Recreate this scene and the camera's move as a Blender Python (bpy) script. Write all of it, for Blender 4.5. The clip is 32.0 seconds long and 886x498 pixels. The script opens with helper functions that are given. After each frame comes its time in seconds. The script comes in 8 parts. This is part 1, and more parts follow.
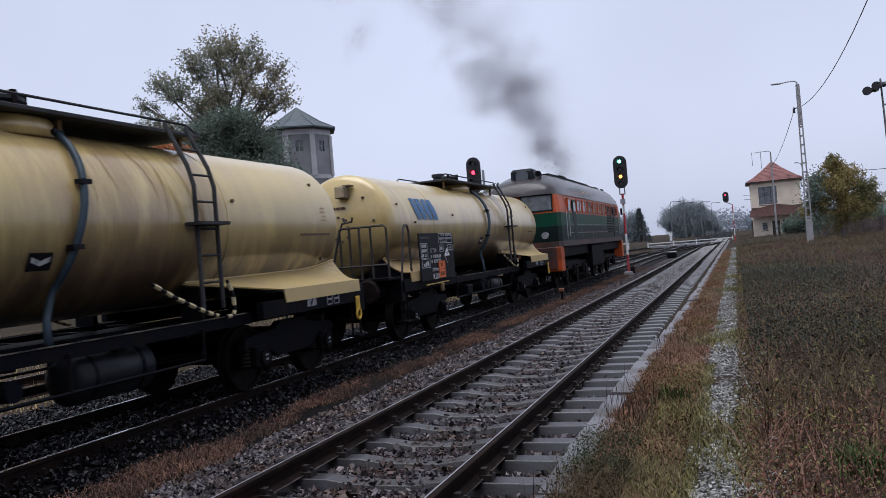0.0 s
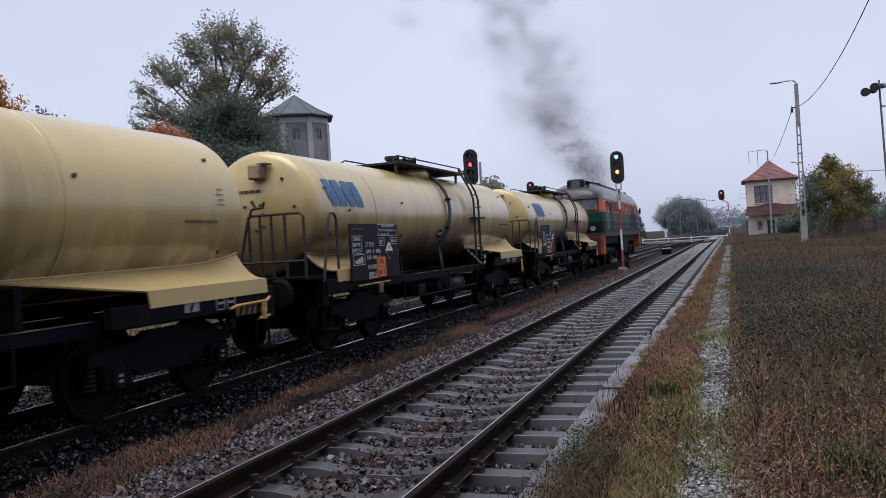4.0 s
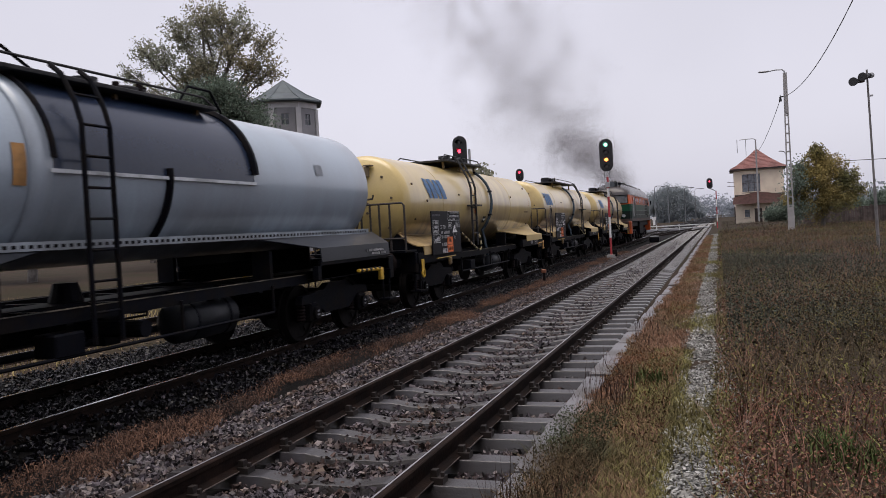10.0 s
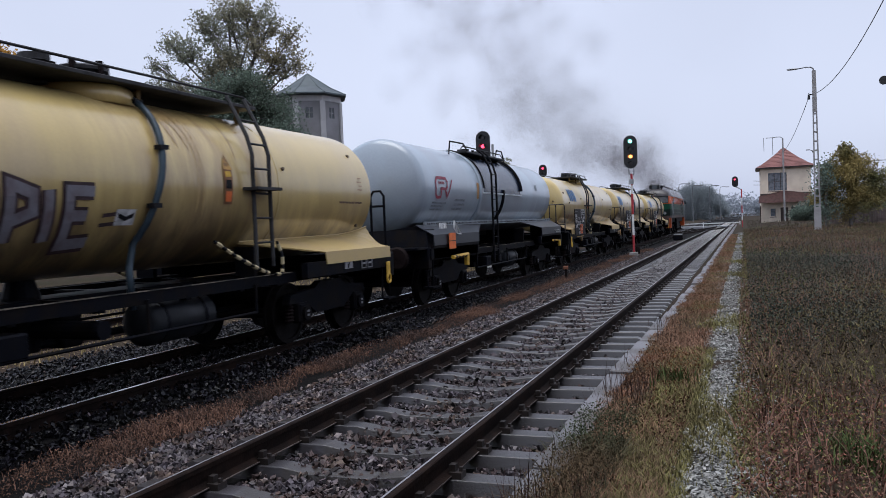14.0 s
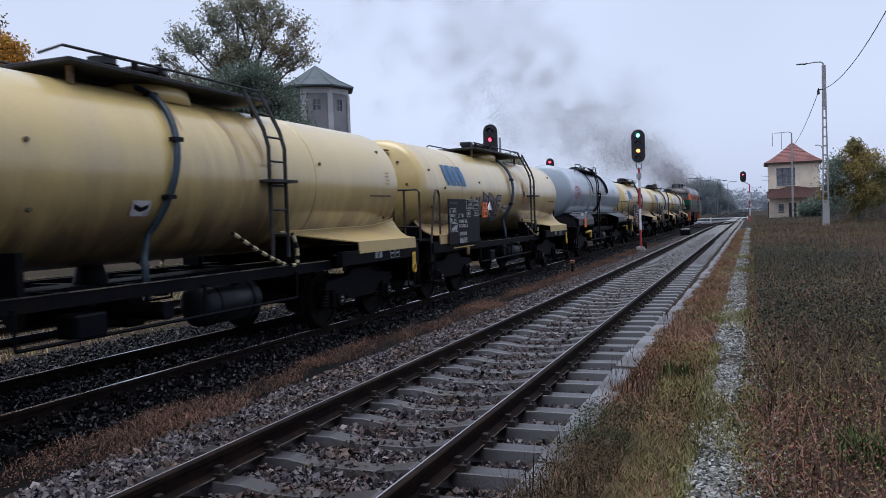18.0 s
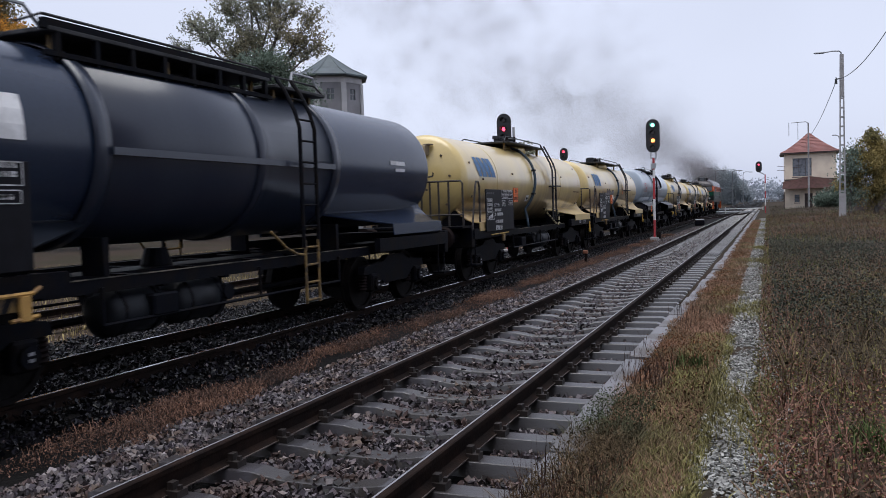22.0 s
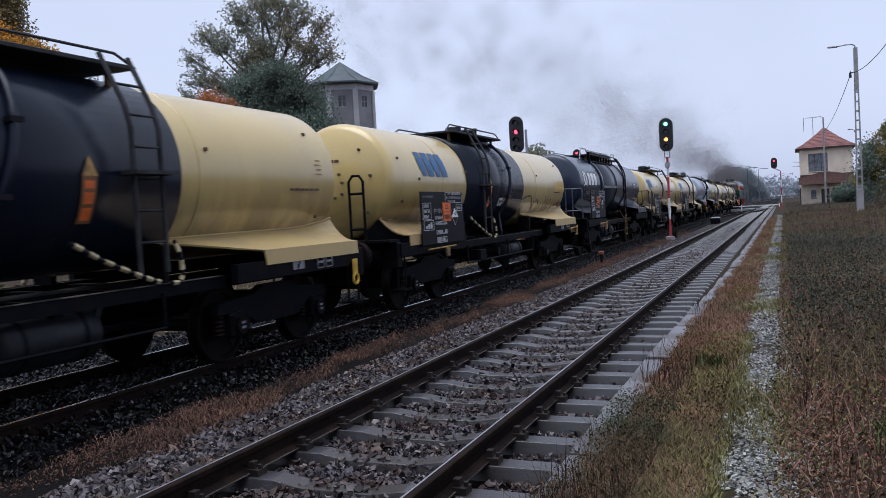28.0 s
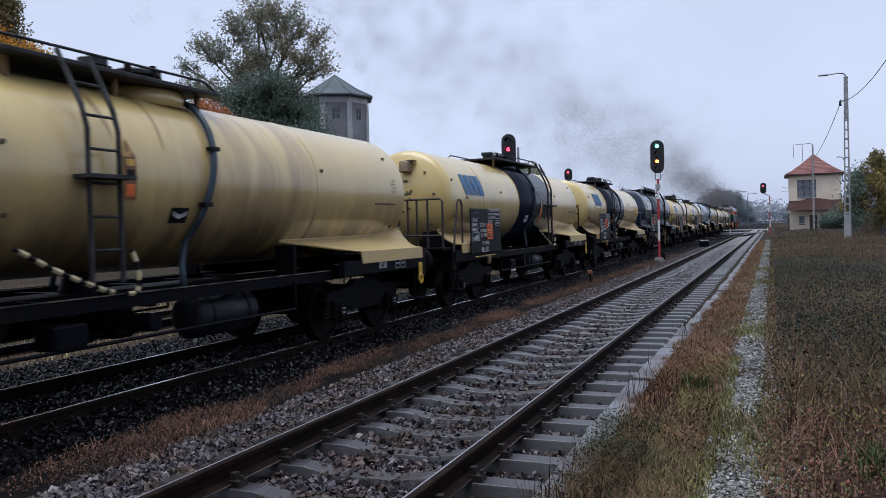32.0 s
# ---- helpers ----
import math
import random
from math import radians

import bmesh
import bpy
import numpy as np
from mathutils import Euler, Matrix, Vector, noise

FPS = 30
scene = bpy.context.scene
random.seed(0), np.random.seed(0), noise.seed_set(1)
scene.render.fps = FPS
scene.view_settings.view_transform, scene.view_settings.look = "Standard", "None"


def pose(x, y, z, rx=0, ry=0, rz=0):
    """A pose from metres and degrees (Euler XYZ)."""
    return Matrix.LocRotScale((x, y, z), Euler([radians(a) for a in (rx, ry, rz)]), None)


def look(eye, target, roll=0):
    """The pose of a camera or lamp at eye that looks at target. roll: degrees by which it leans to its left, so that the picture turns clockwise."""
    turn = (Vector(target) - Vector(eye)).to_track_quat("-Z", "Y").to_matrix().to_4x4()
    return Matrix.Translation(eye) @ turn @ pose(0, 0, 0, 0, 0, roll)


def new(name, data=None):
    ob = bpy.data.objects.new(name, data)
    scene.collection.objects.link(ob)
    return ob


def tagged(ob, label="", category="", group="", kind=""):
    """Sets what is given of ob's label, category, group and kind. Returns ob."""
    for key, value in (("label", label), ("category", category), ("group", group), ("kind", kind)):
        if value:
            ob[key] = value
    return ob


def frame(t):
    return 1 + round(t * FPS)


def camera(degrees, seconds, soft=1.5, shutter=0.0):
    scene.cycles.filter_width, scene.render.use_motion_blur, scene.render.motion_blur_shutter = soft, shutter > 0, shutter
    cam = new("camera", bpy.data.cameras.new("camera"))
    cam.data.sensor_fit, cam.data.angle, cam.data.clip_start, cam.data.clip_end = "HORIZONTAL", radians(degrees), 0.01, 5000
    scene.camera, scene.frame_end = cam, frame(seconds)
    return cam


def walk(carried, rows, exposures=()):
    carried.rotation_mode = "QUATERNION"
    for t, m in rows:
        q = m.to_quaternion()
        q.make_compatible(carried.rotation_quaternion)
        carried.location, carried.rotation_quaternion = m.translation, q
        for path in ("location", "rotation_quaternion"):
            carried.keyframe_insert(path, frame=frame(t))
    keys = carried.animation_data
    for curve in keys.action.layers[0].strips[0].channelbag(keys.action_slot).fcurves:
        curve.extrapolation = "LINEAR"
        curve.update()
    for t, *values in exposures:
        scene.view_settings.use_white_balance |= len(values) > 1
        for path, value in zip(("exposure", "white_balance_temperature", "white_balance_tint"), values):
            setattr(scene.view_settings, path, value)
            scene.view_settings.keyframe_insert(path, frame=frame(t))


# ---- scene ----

# ---------------------------------------------------------------- camera
EYE = (2.71, 0.0, 1.53)


def aim(yaw, pitch, roll):
    """Pose of the hand-held camera: yaw to the left of the track, pitch up, lean to the left, in degrees."""
    return Matrix.Translation(EYE) @ pose(0, 0, 0, 90 + pitch, 0, yaw) @ pose(0, 0, 0, 0, 0, roll)


cam = camera(57.54, 32.0, 0.85, 0.35)
AIM = [
    (0, 20.00, 0.26, -4.75), (0.5, 19.86, 0.29, -4.78), (1, 19.88, 0.20, -4.68), (1.5, 19.86, 0.18, -4.67),
    (2, 19.77, 0.12, -4.66), (2.5, 19.75, 0.04, -4.61), (3, 19.72, 0.01, -4.42), (3.5, 19.75, -0.17, -3.83),
    (5.5, 19.52, -0.79, -3.05), (6, 19.29, -0.77, -3.06), (6.5, 18.85, -0.81, -3.01), (7, 18.77, -0.91, -2.94),
    (7.5, 18.84, -0.85, -2.81), (8, 18.75, -0.91, -2.78), (8.5, 18.76, -0.98, -2.82), (9, 18.86, -1.02, -3.14),
    (9.5, 18.92, -1.18, -3.14), (10, 18.95, -1.36, -3.14), (10.5, 18.94, -1.33, -3.20), (11, 19.48, -1.33, -3.29),
    (11.5, 20.44, -1.36, -3.30), (12, 20.51, -1.40, -3.27), (12.5, 20.53, -1.43, -2.67), (13, 20.53, -1.48, -2.59),
    (13.5, 20.51, -1.53, -2.48), (14, 20.51, -1.65, -2.35), (14.5, 20.51, -1.64, -2.33), (16.5, 20.50, -1.94, -2.19),
    (17, 20.70, -2.00, -2.08), (17.5, 20.86, -2.05, -1.98), (18, 20.99, -2.12, -1.96), (18.5, 21.10, -2.16, -1.90),
    (19, 21.26, -2.20, -1.92), (19.5, 21.33, -2.22, -1.91), (20, 21.33, -2.32, -1.88), (20.5, 21.50, -2.48, -1.88),
    (21, 21.89, -2.64, -1.84), (21.5, 21.94, -2.76, -1.81), (22, 21.94, -2.83, -1.78), (22.5, 22.01, -2.93, -1.93),
    (23, 22.05, -2.93, -2.10), (23.5, 21.95, -2.90, -3.50), (24, 21.91, -2.95, -3.63), (24.5, 21.98, -3.01, -3.06),
    (25, 22.01, -3.07, -3.12), (25.5, 22.37, -2.95, -3.90), (27.5, 23.03, -2.67, -3.86), (28, 22.99, -2.47, -3.16),
    (28.5, 22.79, -1.99, -2.14), (29, 22.75, -1.62, -1.97), (29.5, 22.65, -1.60, -1.93), (30, 22.33, -1.49, -1.73),
    (30.5, 22.23, -1.30, -1.55), (31, 22.17, -1.30, -1.50), (31.5, 22.23, -1.35, -1.55), (32, 22.20, -1.43, -1.48)]
EXPOSURE = [(0, 0.04, 6100, 11), (1, 0.03, 5970, 9), (2, 0.04, 6080, 10), (3, 0.06, 6250, 11), (6, 0.02, 6050, 11), (8, 0.06, 6380, 11), (9, 0.1, 6900, 14), (11, 0.08, 7000, 14), (12, 0.13, 6800, 13), (13, 0.1, 6450, 11), (14, 0.1, 6120, 10), (16.5, 0.09, 6060, 10), (18, 0.10, 5890, 9), (20, 0.11, 6150, 10), (21, 0.20, 6330, 10), (22, 0.18, 6280, 10), (23, 0.19, 6340, 10), (24, 0.09, 5850, 9), (25, 0.09, 5950, 10), (28, 0.09, 5880, 10), (30, 0.07, 6050, 10), (32, 0.06, 5850, 8)]
walk(cam, [(t, aim(y, p, r)) for t, y, p, r in AIM], EXPOSURE)

# ---------------------------------------------------------------- world and sun
world = bpy.data.worlds.new("overcast_sky")
scene.world = world
world.use_nodes = True
wn, wl = world.node_tree.nodes, world.node_tree.links
wn.clear()
sky = wn.new("ShaderNodeTexSky")
sky.sky_type, sky.sun_disc = "NISHITA", False
sky.sun_elevation, sky.sun_rotation = radians(82), radians(200)
sky.air_density, sky.dust_density = 1.0, 3.0
grey = wn.new("ShaderNodeHueSaturation")
grey.inputs["Saturation"].default_value = 0.25
bg1, bg2, add, out = (wn.new(n) for n in ("ShaderNodeBackground", "ShaderNodeBackground", "ShaderNodeAddShader", "ShaderNodeOutputWorld"))
bg1.inputs["Strength"].default_value = 0.05
bg2.inputs["Color"].default_value = (0.595, 0.63, 0.78, 1)
cloud, cloud_range, ctc = wn.new("ShaderNodeTexNoise"), wn.new("ShaderNodeMapRange"), wn.new("ShaderNodeTexCoord")
cloud.inputs["Scale"].default_value, cloud.inputs["Detail"].default_value, cloud.inputs["Roughness"].default_value = 2.6, 4, 0.45
cloud_range.inputs["From Min"].default_value, cloud_range.inputs["From Max"].default_value = 0.35, 0.65
cloud_range.inputs["To Min"].default_value, cloud_range.inputs["To Max"].default_value = 0.75, 0.845
wl.new(ctc.outputs["Generated"], cloud.inputs["Vector"])
wl.new(cloud.outputs["Fac"], cloud_range.inputs["Value"])
wl.new(cloud_range.outputs[0], bg2.inputs["Strength"])
wl.new(sky.outputs[0], grey.inputs["Color"])
wl.new(grey.outputs[0], bg1.inputs["Color"])
wl.new(bg1.outputs[0], add.inputs[0])
wl.new(bg2.outputs[0], add.inputs[1])
wl.new(add.outputs[0], out.inputs["Surface"])
sun = new("sun", bpy.data.lights.new("sun", "SUN"))
sun.data.energy, sun.data.angle, sun.data.color = 2.1, radians(50), (1.0, 0.97, 0.93)
sun.matrix_world = look((0, 0, 50), (2, 6, 0))

# ---------------------------------------------------------------- materials
MATS = {}


def mat(name, color, rough=0.8, metal=0.0, var=0.25, scale=3.0, fine=40.0, bump=0.0, second=None, island=0.0, obj_random=0.0, streak=False, coat=0.0, amount=(0.45, 0.62)):
    """A surface with a colour that varies at two scales, fine relief, and an optional second colour in patches or streaks."""
    if name in MATS:
        return MATS[name]
    m = bpy.data.materials.new(name)
    m.use_nodes = True
    n, l = m.node_tree.nodes, m.node_tree.links
    b = n["Principled BSDF"]
    b.inputs["Roughness"].default_value = rough
    b.inputs["Metallic"].default_value = metal
    b.inputs["Coat Weight"].default_value = coat
    b.inputs["Coat Roughness"].default_value = 0.17
    tc = n.new("ShaderNodeTexCoord")
    big, small = n.new("ShaderNodeTexNoise"), n.new("ShaderNodeTexNoise")
    big.inputs["Scale"].default_value, big.inputs["Detail"].default_value = scale, 5
    small.inputs["Scale"].default_value, small.inputs["Detail"].default_value = fine, 4
    mp = n.new("ShaderNodeMapping")
    l.new(tc.outputs["Object"], mp.inputs["Vector"])
    if streak:
        mp.inputs["Scale"].default_value = (0.5, 1.0, 0.4)
    l.new(mp.outputs[0], big.inputs["Vector"])
    l.new(tc.outputs["Object"], small.inputs["Vector"])
    mix = n.new("ShaderNodeMix")
    mix.data_type = "RGBA"
    second = second or tuple(c * (1 - var * 1.6) for c in color)
    mix.inputs["A"].default_value, mix.inputs["B"].default_value = (*color, 1), (*second, 1)
    ramp = n.new("ShaderNodeMapRange")
    ramp.inputs["From Min"].default_value, ramp.inputs["From Max"].default_value = amount
    l.new(big.outputs["Fac"], ramp.inputs["Value"])
    l.new(ramp.outputs[0], mix.inputs["Factor"])
    hsv = n.new("ShaderNodeHueSaturation")
    l.new(mix.outputs["Result"], hsv.inputs["Color"])
    mr = n.new("ShaderNodeMapRange")
    mr.inputs["To Min"].default_value, mr.inputs["To Max"].default_value = 1 - var, 1 + var
    l.new(small.outputs["Fac"], mr.inputs["Value"])
    value = mr.outputs[0]
    for amt, node, sock in ((island, "ShaderNodeNewGeometry", "Random Per Island"), (obj_random, "ShaderNodeObjectInfo", "Random")):
        if amt:
            src, r2, mul = n.new(node), n.new("ShaderNodeMapRange"), n.new("ShaderNodeMath")
            r2.inputs["To Min"].default_value, r2.inputs["To Max"].default_value = 1 - amt, 1 + amt
            mul.operation = "MULTIPLY"
            l.new(src.outputs[sock], r2.inputs["Value"])
            l.new(value, mul.inputs[0])
            l.new(r2.outputs[0], mul.inputs[1])
            value = mul.outputs[0]
    l.new(value, hsv.inputs["Value"])
    l.new(hsv.outputs[0], b.inputs["Base Color"])
    if bump:
        bp = n.new("ShaderNodeBump")
        bp.inputs["Strength"].default_value, bp.inputs["Distance"].default_value = bump, 0.02
        l.new(small.outputs["Fac"], bp.inputs["Height"])
        l.new(bp.outputs[0], b.inputs["Normal"])
    MATS[name] = m
    return m


def glow(name, color, strength):
    m = bpy.data.materials.new(name)
    m.use_nodes = True
    b = m.node_tree.nodes["Principled BSDF"]
    b.inputs["Base Color"].default_value = (*color, 1)
    b.inputs["Emission Color"].default_value = (*color, 1)
    b.inputs["Emission Strength"].default_value = strength
    MATS[name] = m
    return m


def glass_mat(name, color, rough=0.05):
    m = mat(name, color, rough, 0.0, 0.05)
    m.node_tree.nodes["Principled BSDF"].inputs["Specular IOR Level"].default_value = 0.8
    return m


CREAM = mat("cream_paint", (0.580, 0.432, 0.160), 0.34, 0, 0.08, 0.9, 30, 0.02, (0.50, 0.375, 0.17), streak=True, amount=(0.5, 0.75))
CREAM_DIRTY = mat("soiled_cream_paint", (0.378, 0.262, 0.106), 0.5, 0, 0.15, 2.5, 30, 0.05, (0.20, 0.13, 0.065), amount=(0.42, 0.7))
CREAM_CLEAN = mat("cream_paint_skirt", (0.449, 0.329, 0.137), 0.42, 0, 0.10, 1.3, 30, 0.02, (0.37, 0.27, 0.15), amount=(0.5, 0.72))
GREY_TANK = mat("grey_tank_paint", (0.325, 0.395, 0.465), 0.36, 0, 0.08, 0.8, 25, 0.02, (0.28, 0.325, 0.375), streak=True)
RESERVOIR = mat("dark_grey_reservoir", (0.016, 0.018, 0.022), 0.4, 0, 0.25, 3, 30, 0.05)
BLACK_TANK = mat("blue_black_tank_paint", (0.0125, 0.0205, 0.043), 0.25, 0, 0.2, 0.8, 25, 0.03, (0.018, 0.027, 0.049), streak=True)
JACKET = mat("black_jacket", (0.007, 0.010, 0.021), 0.26, 0, 0.2, 1.2, 25, 0.03, (0.010, 0.013, 0.021), streak=True)
BLUE_JACKET = mat("blue_black_jacket", (0.013, 0.018, 0.034), 0.3, 0, 0.2, 1.0, 25, 0.03, (0.018, 0.024, 0.04), streak=True, coat=0.25)
STAIN = mat("dried_spill", (0.43, 0.31, 0.135), 0.3, 0, 0.2, 2.2, 20, 0.03, (0.33, 0.22, 0.09), streak=True, amount=(0.4, 0.6), coat=0.6)
FRAME = mat("dirty_black_frame", (0.005, 0.0056, 0.0085), 0.5, 0, 0.35, 4, 30, 0.15, (0.0085, 0.0072, 0.0072))
WALK = mat("walkway_steel", (0.045, 0.045, 0.048), 0.65, 0.2, 0.3, 4, 30, 0.1)
RUSTY = mat("brown_rusty_steel", (0.013, 0.009, 0.009), 0.7, 0, 0.35, 6, 40, 0.2)
WHEEL = mat("wheel_steel", (0.009, 0.0078, 0.008), 0.55, 0.0, 0.3, 5, 30, 0.1)
BOARD = mat("black_board", (0.008, 0.008, 0.011), 0.5, 0, 0.2, 5, 40)
WHITE = mat("white_marking", (0.72, 0.72, 0.72), 0.6, 0, 0.12, 6, 50)
DIM_WHITE = mat("worn_white_marking", (0.55, 0.55, 0.56), 0.6, 0, 0.25, 9, 60)
FAINT_WHITE = mat("faded_marking", (0.22, 0.22, 0.24), 0.6, 0, 0.25, 9, 60)
PLATE_MARK = mat("plate_brown_marks", (0.22, 0.055, 0.02), 0.6, 0, 0.2, 9, 60)
ORANGE = mat("orange_plate", (0.75, 0.16, 0.03), 0.5, 0, 0.12, 6, 40)
BLUE = mat("blue_lettering_paint", (0.028, 0.115, 0.26), 0.5, 0, 0.15, 6, 50)
RED = mat("red_paint", (0.27, 0.025, 0.055), 0.5, 0, 0.15, 6, 50)
YELLOW = mat("yellow_safety_paint", (0.58, 0.35, 0.03), 0.5, 0, 0.2, 6, 50)
HOSE = mat("blue_grey_pipe", (0.03, 0.048, 0.065), 0.4, 0.1, 0.2, 5, 40)
GRAFFITI = mat("brown_spray_paint", (0.10, 0.055, 0.035), 0.7, 0, 0.3, 8, 60)
GRAFFITI_EDGE = mat("dark_spray_outline", (0.045, 0.022, 0.026), 0.7, 0, 0.3, 8, 60)
GRAFFITI_GREY = mat("grey_spray_paint", (0.17, 0.165, 0.19), 0.6, 0, 0.2, 3, 40, 0, (0.12, 0.09, 0.10))
LOCO_GREEN = mat("loco_green", (0.008, 0.062, 0.035), 0.4, 0, 0.2, 1.5, 30, 0.02, (0.02, 0.05, 0.032))
LOCO_DARK = mat("loco_dark_green", (0.008, 0.022, 0.018), 0.42, 0, 0.2, 1.5, 30, 0.02, (0.012, 0.016, 0.015))
LOCO_ORANGE = mat("loco_orange", (0.46, 0.085, 0.022), 0.42, 0, 0.18, 1.5, 30, 0.02, (0.28, 0.065, 0.025))
LOCO_ROOF = mat("loco_grey_roof", (0.06, 0.054, 0.055), 0.26, 0, 0.25, 1.5, 30, 0.02, (0.045, 0.037, 0.034))
DARK_GLASS = glass_mat("dark_window_glass", (0.04, 0.05, 0.06))
RAIL_TOP = mat("worn_rail_head", (0.30, 0.29, 0.31), 0.32, 0.5, 0.15, 1.0, 60)
RAIL_BRIGHT = mat("polished_rail_head", (0.72, 0.71, 0.74), 0.18, 0.7, 0.1, 1.0, 60)
RAIL_SIDE = mat("rusty_rail_side", (0.011, 0.0075, 0.0065), 0.7, 0, 0.3, 6, 50, 0.2, (0.019, 0.0115, 0.009))
CLIP = mat("worn_clip_steel", (0.026, 0.019, 0.017), 0.5, 0.2, 0.3, 8, 50, 0.1)
SLEEPER = mat("wet_concrete_sleeper", (0.036, 0.033, 0.039), 0.34, 0, 0.25, 4, 60, 0.15, (0.020, 0.017, 0.019), obj_random=0.35, amount=(0.42, 0.6))
SLEEPER_DARK = mat("oily_sleeper", (0.008, 0.0077, 0.0085), 0.4, 0, 0.25, 3, 60, 0.25, (0.012, 0.011, 0.01), obj_random=0.25)
STONE = mat("ballast_stone", (0.055, 0.047, 0.054), 0.5, 0, 0.3, 3, 60, 0.2, (0.055, 0.036, 0.031), island=0.95)
STONE_PALE = mat("pale_ballast_stone", (0.16, 0.142, 0.145), 0.6, 0, 0.25, 3, 60, 0.2, (0.12, 0.085, 0.065), island=0.5)
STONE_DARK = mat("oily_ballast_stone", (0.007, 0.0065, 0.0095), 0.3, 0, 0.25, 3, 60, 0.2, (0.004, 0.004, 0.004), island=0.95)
COBBLE = mat("grey_path_stone", (0.24, 0.24, 0.228), 0.5, 0, 0.2, 5, 60, 0.2, (0.13, 0.125, 0.115), island=0.8)
KERB = mat("platform_kerb_concrete", (0.125, 0.122, 0.132), 0.5, 0, 0.2, 1.5, 40, 0.3, (0.065, 0.058, 0.055), obj_random=0.22)
STRAW = mat("dry_straw_grass", (0.16, 0.075, 0.036), 0.9, 0, 0.3, 0.6, 8, 0, (0.055, 0.03, 0.018), island=0.55)
BROWN_WEED = mat("brown_weed", (0.175, 0.10, 0.076), 0.9, 0, 0.3, 0.3, 8, 0, (0.10, 0.086, 0.05), island=0.75, amount=(0.42, 0.6))
GREEN_GRASS = mat("green_grass", (0.12, 0.135, 0.045), 0.85, 0, 0.3, 0.5, 8, 0, (0.15, 0.13, 0.05), island=0.5)
SEDGE = mat("tan_seed_stalk", (0.24, 0.17, 0.10), 0.9, 0, 0.3, 0.5, 8, 0, (0.16, 0.10, 0.06), island=0.5)
LEAF = mat("dull_green_leaf", (0.25, 0.265, 0.205), 0.7, 0, 0.25, 0.15, 5, 0, (0.26, 0.21, 0.125), island=0.3, amount=(0.45, 0.7))
# dark green lightened: air haze is put into the leaf colour
LEAF_DARK = mat("hazed_dark_green_leaf", (0.17, 0.215, 0.175), 0.75, 0, 0.2, 0.2, 5, 0, (0.10, 0.13, 0.10), island=0.45)
LEAF_ORANGE = mat("autumn_orange_leaf", (0.55, 0.26, 0.045), 0.7, 0, 0.25, 0.2, 5, 0, (0.33, 0.19, 0.045), island=0.5)
LEAF_OLIVE = mat("olive_brown_leaf", (0.20, 0.155, 0.07), 0.7, 0, 0.25, 0.2, 5, 0, (0.13, 0.12, 0.06), island=0.5)
LEAF_RED = mat("autumn_red_leaf", (0.46, 0.18, 0.085), 0.7, 0, 0.25, 0.2, 5, 0, (0.36, 0.18, 0.075), island=0.45)
LEAF_YELLOW = mat("yellowing_green_leaf", (0.27, 0.215, 0.085), 0.7, 0, 0.25, 0.35, 5, 0, (0.15, 0.165, 0.085), island=0.5)
NEEDLE = mat("spruce_needle", (0.12, 0.14, 0.145), 0.8, 0, 0.25, 0.3, 5, 0, None, island=0.4)
# bark lightened too, with air haze in its colour
BARK = mat("hazed_grey_bark", (0.14, 0.125, 0.115), 0.9, 0, 0.3, 3, 30, 0.5)
# distance haze is painted into these two pale blue-grey leaf colours
FAR_LEAF = mat("haze_painted_leaf", (0.33, 0.365, 0.385), 0.95, 0, 0.05, 0.05, 2, 0, (0.30, 0.335, 0.355), island=0.02)
FARTHER_LEAF = mat("haze_painted_far_leaf", (0.33, 0.36, 0.40), 0.9, 0, 0.1, 0.02, 2, 0, (0.30, 0.33, 0.37), island=0.1)
PLASTER = mat("cream_plaster", (0.80, 0.68, 0.54), 0.85, 0, 0.08, 0.6, 30, 0.1, (0.70, 0.58, 0.46))
PLINTH = mat("grey_rendered_plinth", (0.72, 0.62, 0.50), 0.85, 0, 0.12, 0.8, 30, 0.1)
TILE = mat("red_roof_tile", (0.23, 0.095, 0.085), 0.75, 0, 0.15, 0.7, 30, 0.1, (0.17, 0.075, 0.07), obj_random=0.2)
TRIM = mat("dark_brown_trim", (0.06, 0.04, 0.035), 0.6, 0, 0.2)
TOWER_GREY = mat("tower_grey_panel", (0.27, 0.265, 0.28), 0.85, 0, 0.12, 0.5, 20, 0.15, (0.22, 0.215, 0.225))
TOWER_PALE = mat("tower_pale_rib", (0.52, 0.51, 0.52), 0.85, 0, 0.12, 0.5, 20, 0.1)
SLATE = mat("tower_slate_roof", (0.075, 0.095, 0.105), 0.65, 0, 0.15, 0.6, 20, 0.1, (0.055, 0.07, 0.08))
SIGNAL_BLACK = mat("signal_black", (0.012, 0.012, 0.014), 0.5, 0, 0.2)
GALV = mat("galvanised_steel", (0.34, 0.35, 0.37), 0.55, 0.3, 0.15, 4, 30)
CONCRETE_POLE = mat("pale_concrete_pole", (0.32, 0.31, 0.31), 0.8, 0, 0.12, 2, 30, 0.15)
WOOD_FENCE = mat("weathered_fence", (0.10, 0.08, 0.075), 0.9, 0, 0.25, 2, 20, 0.2, obj_random=0.25)
CABLE = mat("black_cable", (0.06, 0.06, 0.065), 0.6)
LAMP_GREEN = glow("signal_green_light", (0.25, 1.0, 0.75), 4.0)
LAMP_ORANGE = glow("signal_orange_light", (1.0, 0.33, 0.08), 4.0)
LAMP_RED = glow("signal_red_light", (1.0, 0.05, 0.10), 4.0)
LENS_OFF = mat("unlit_signal_lens", (0.03, 0.02, 0.02), 0.2)
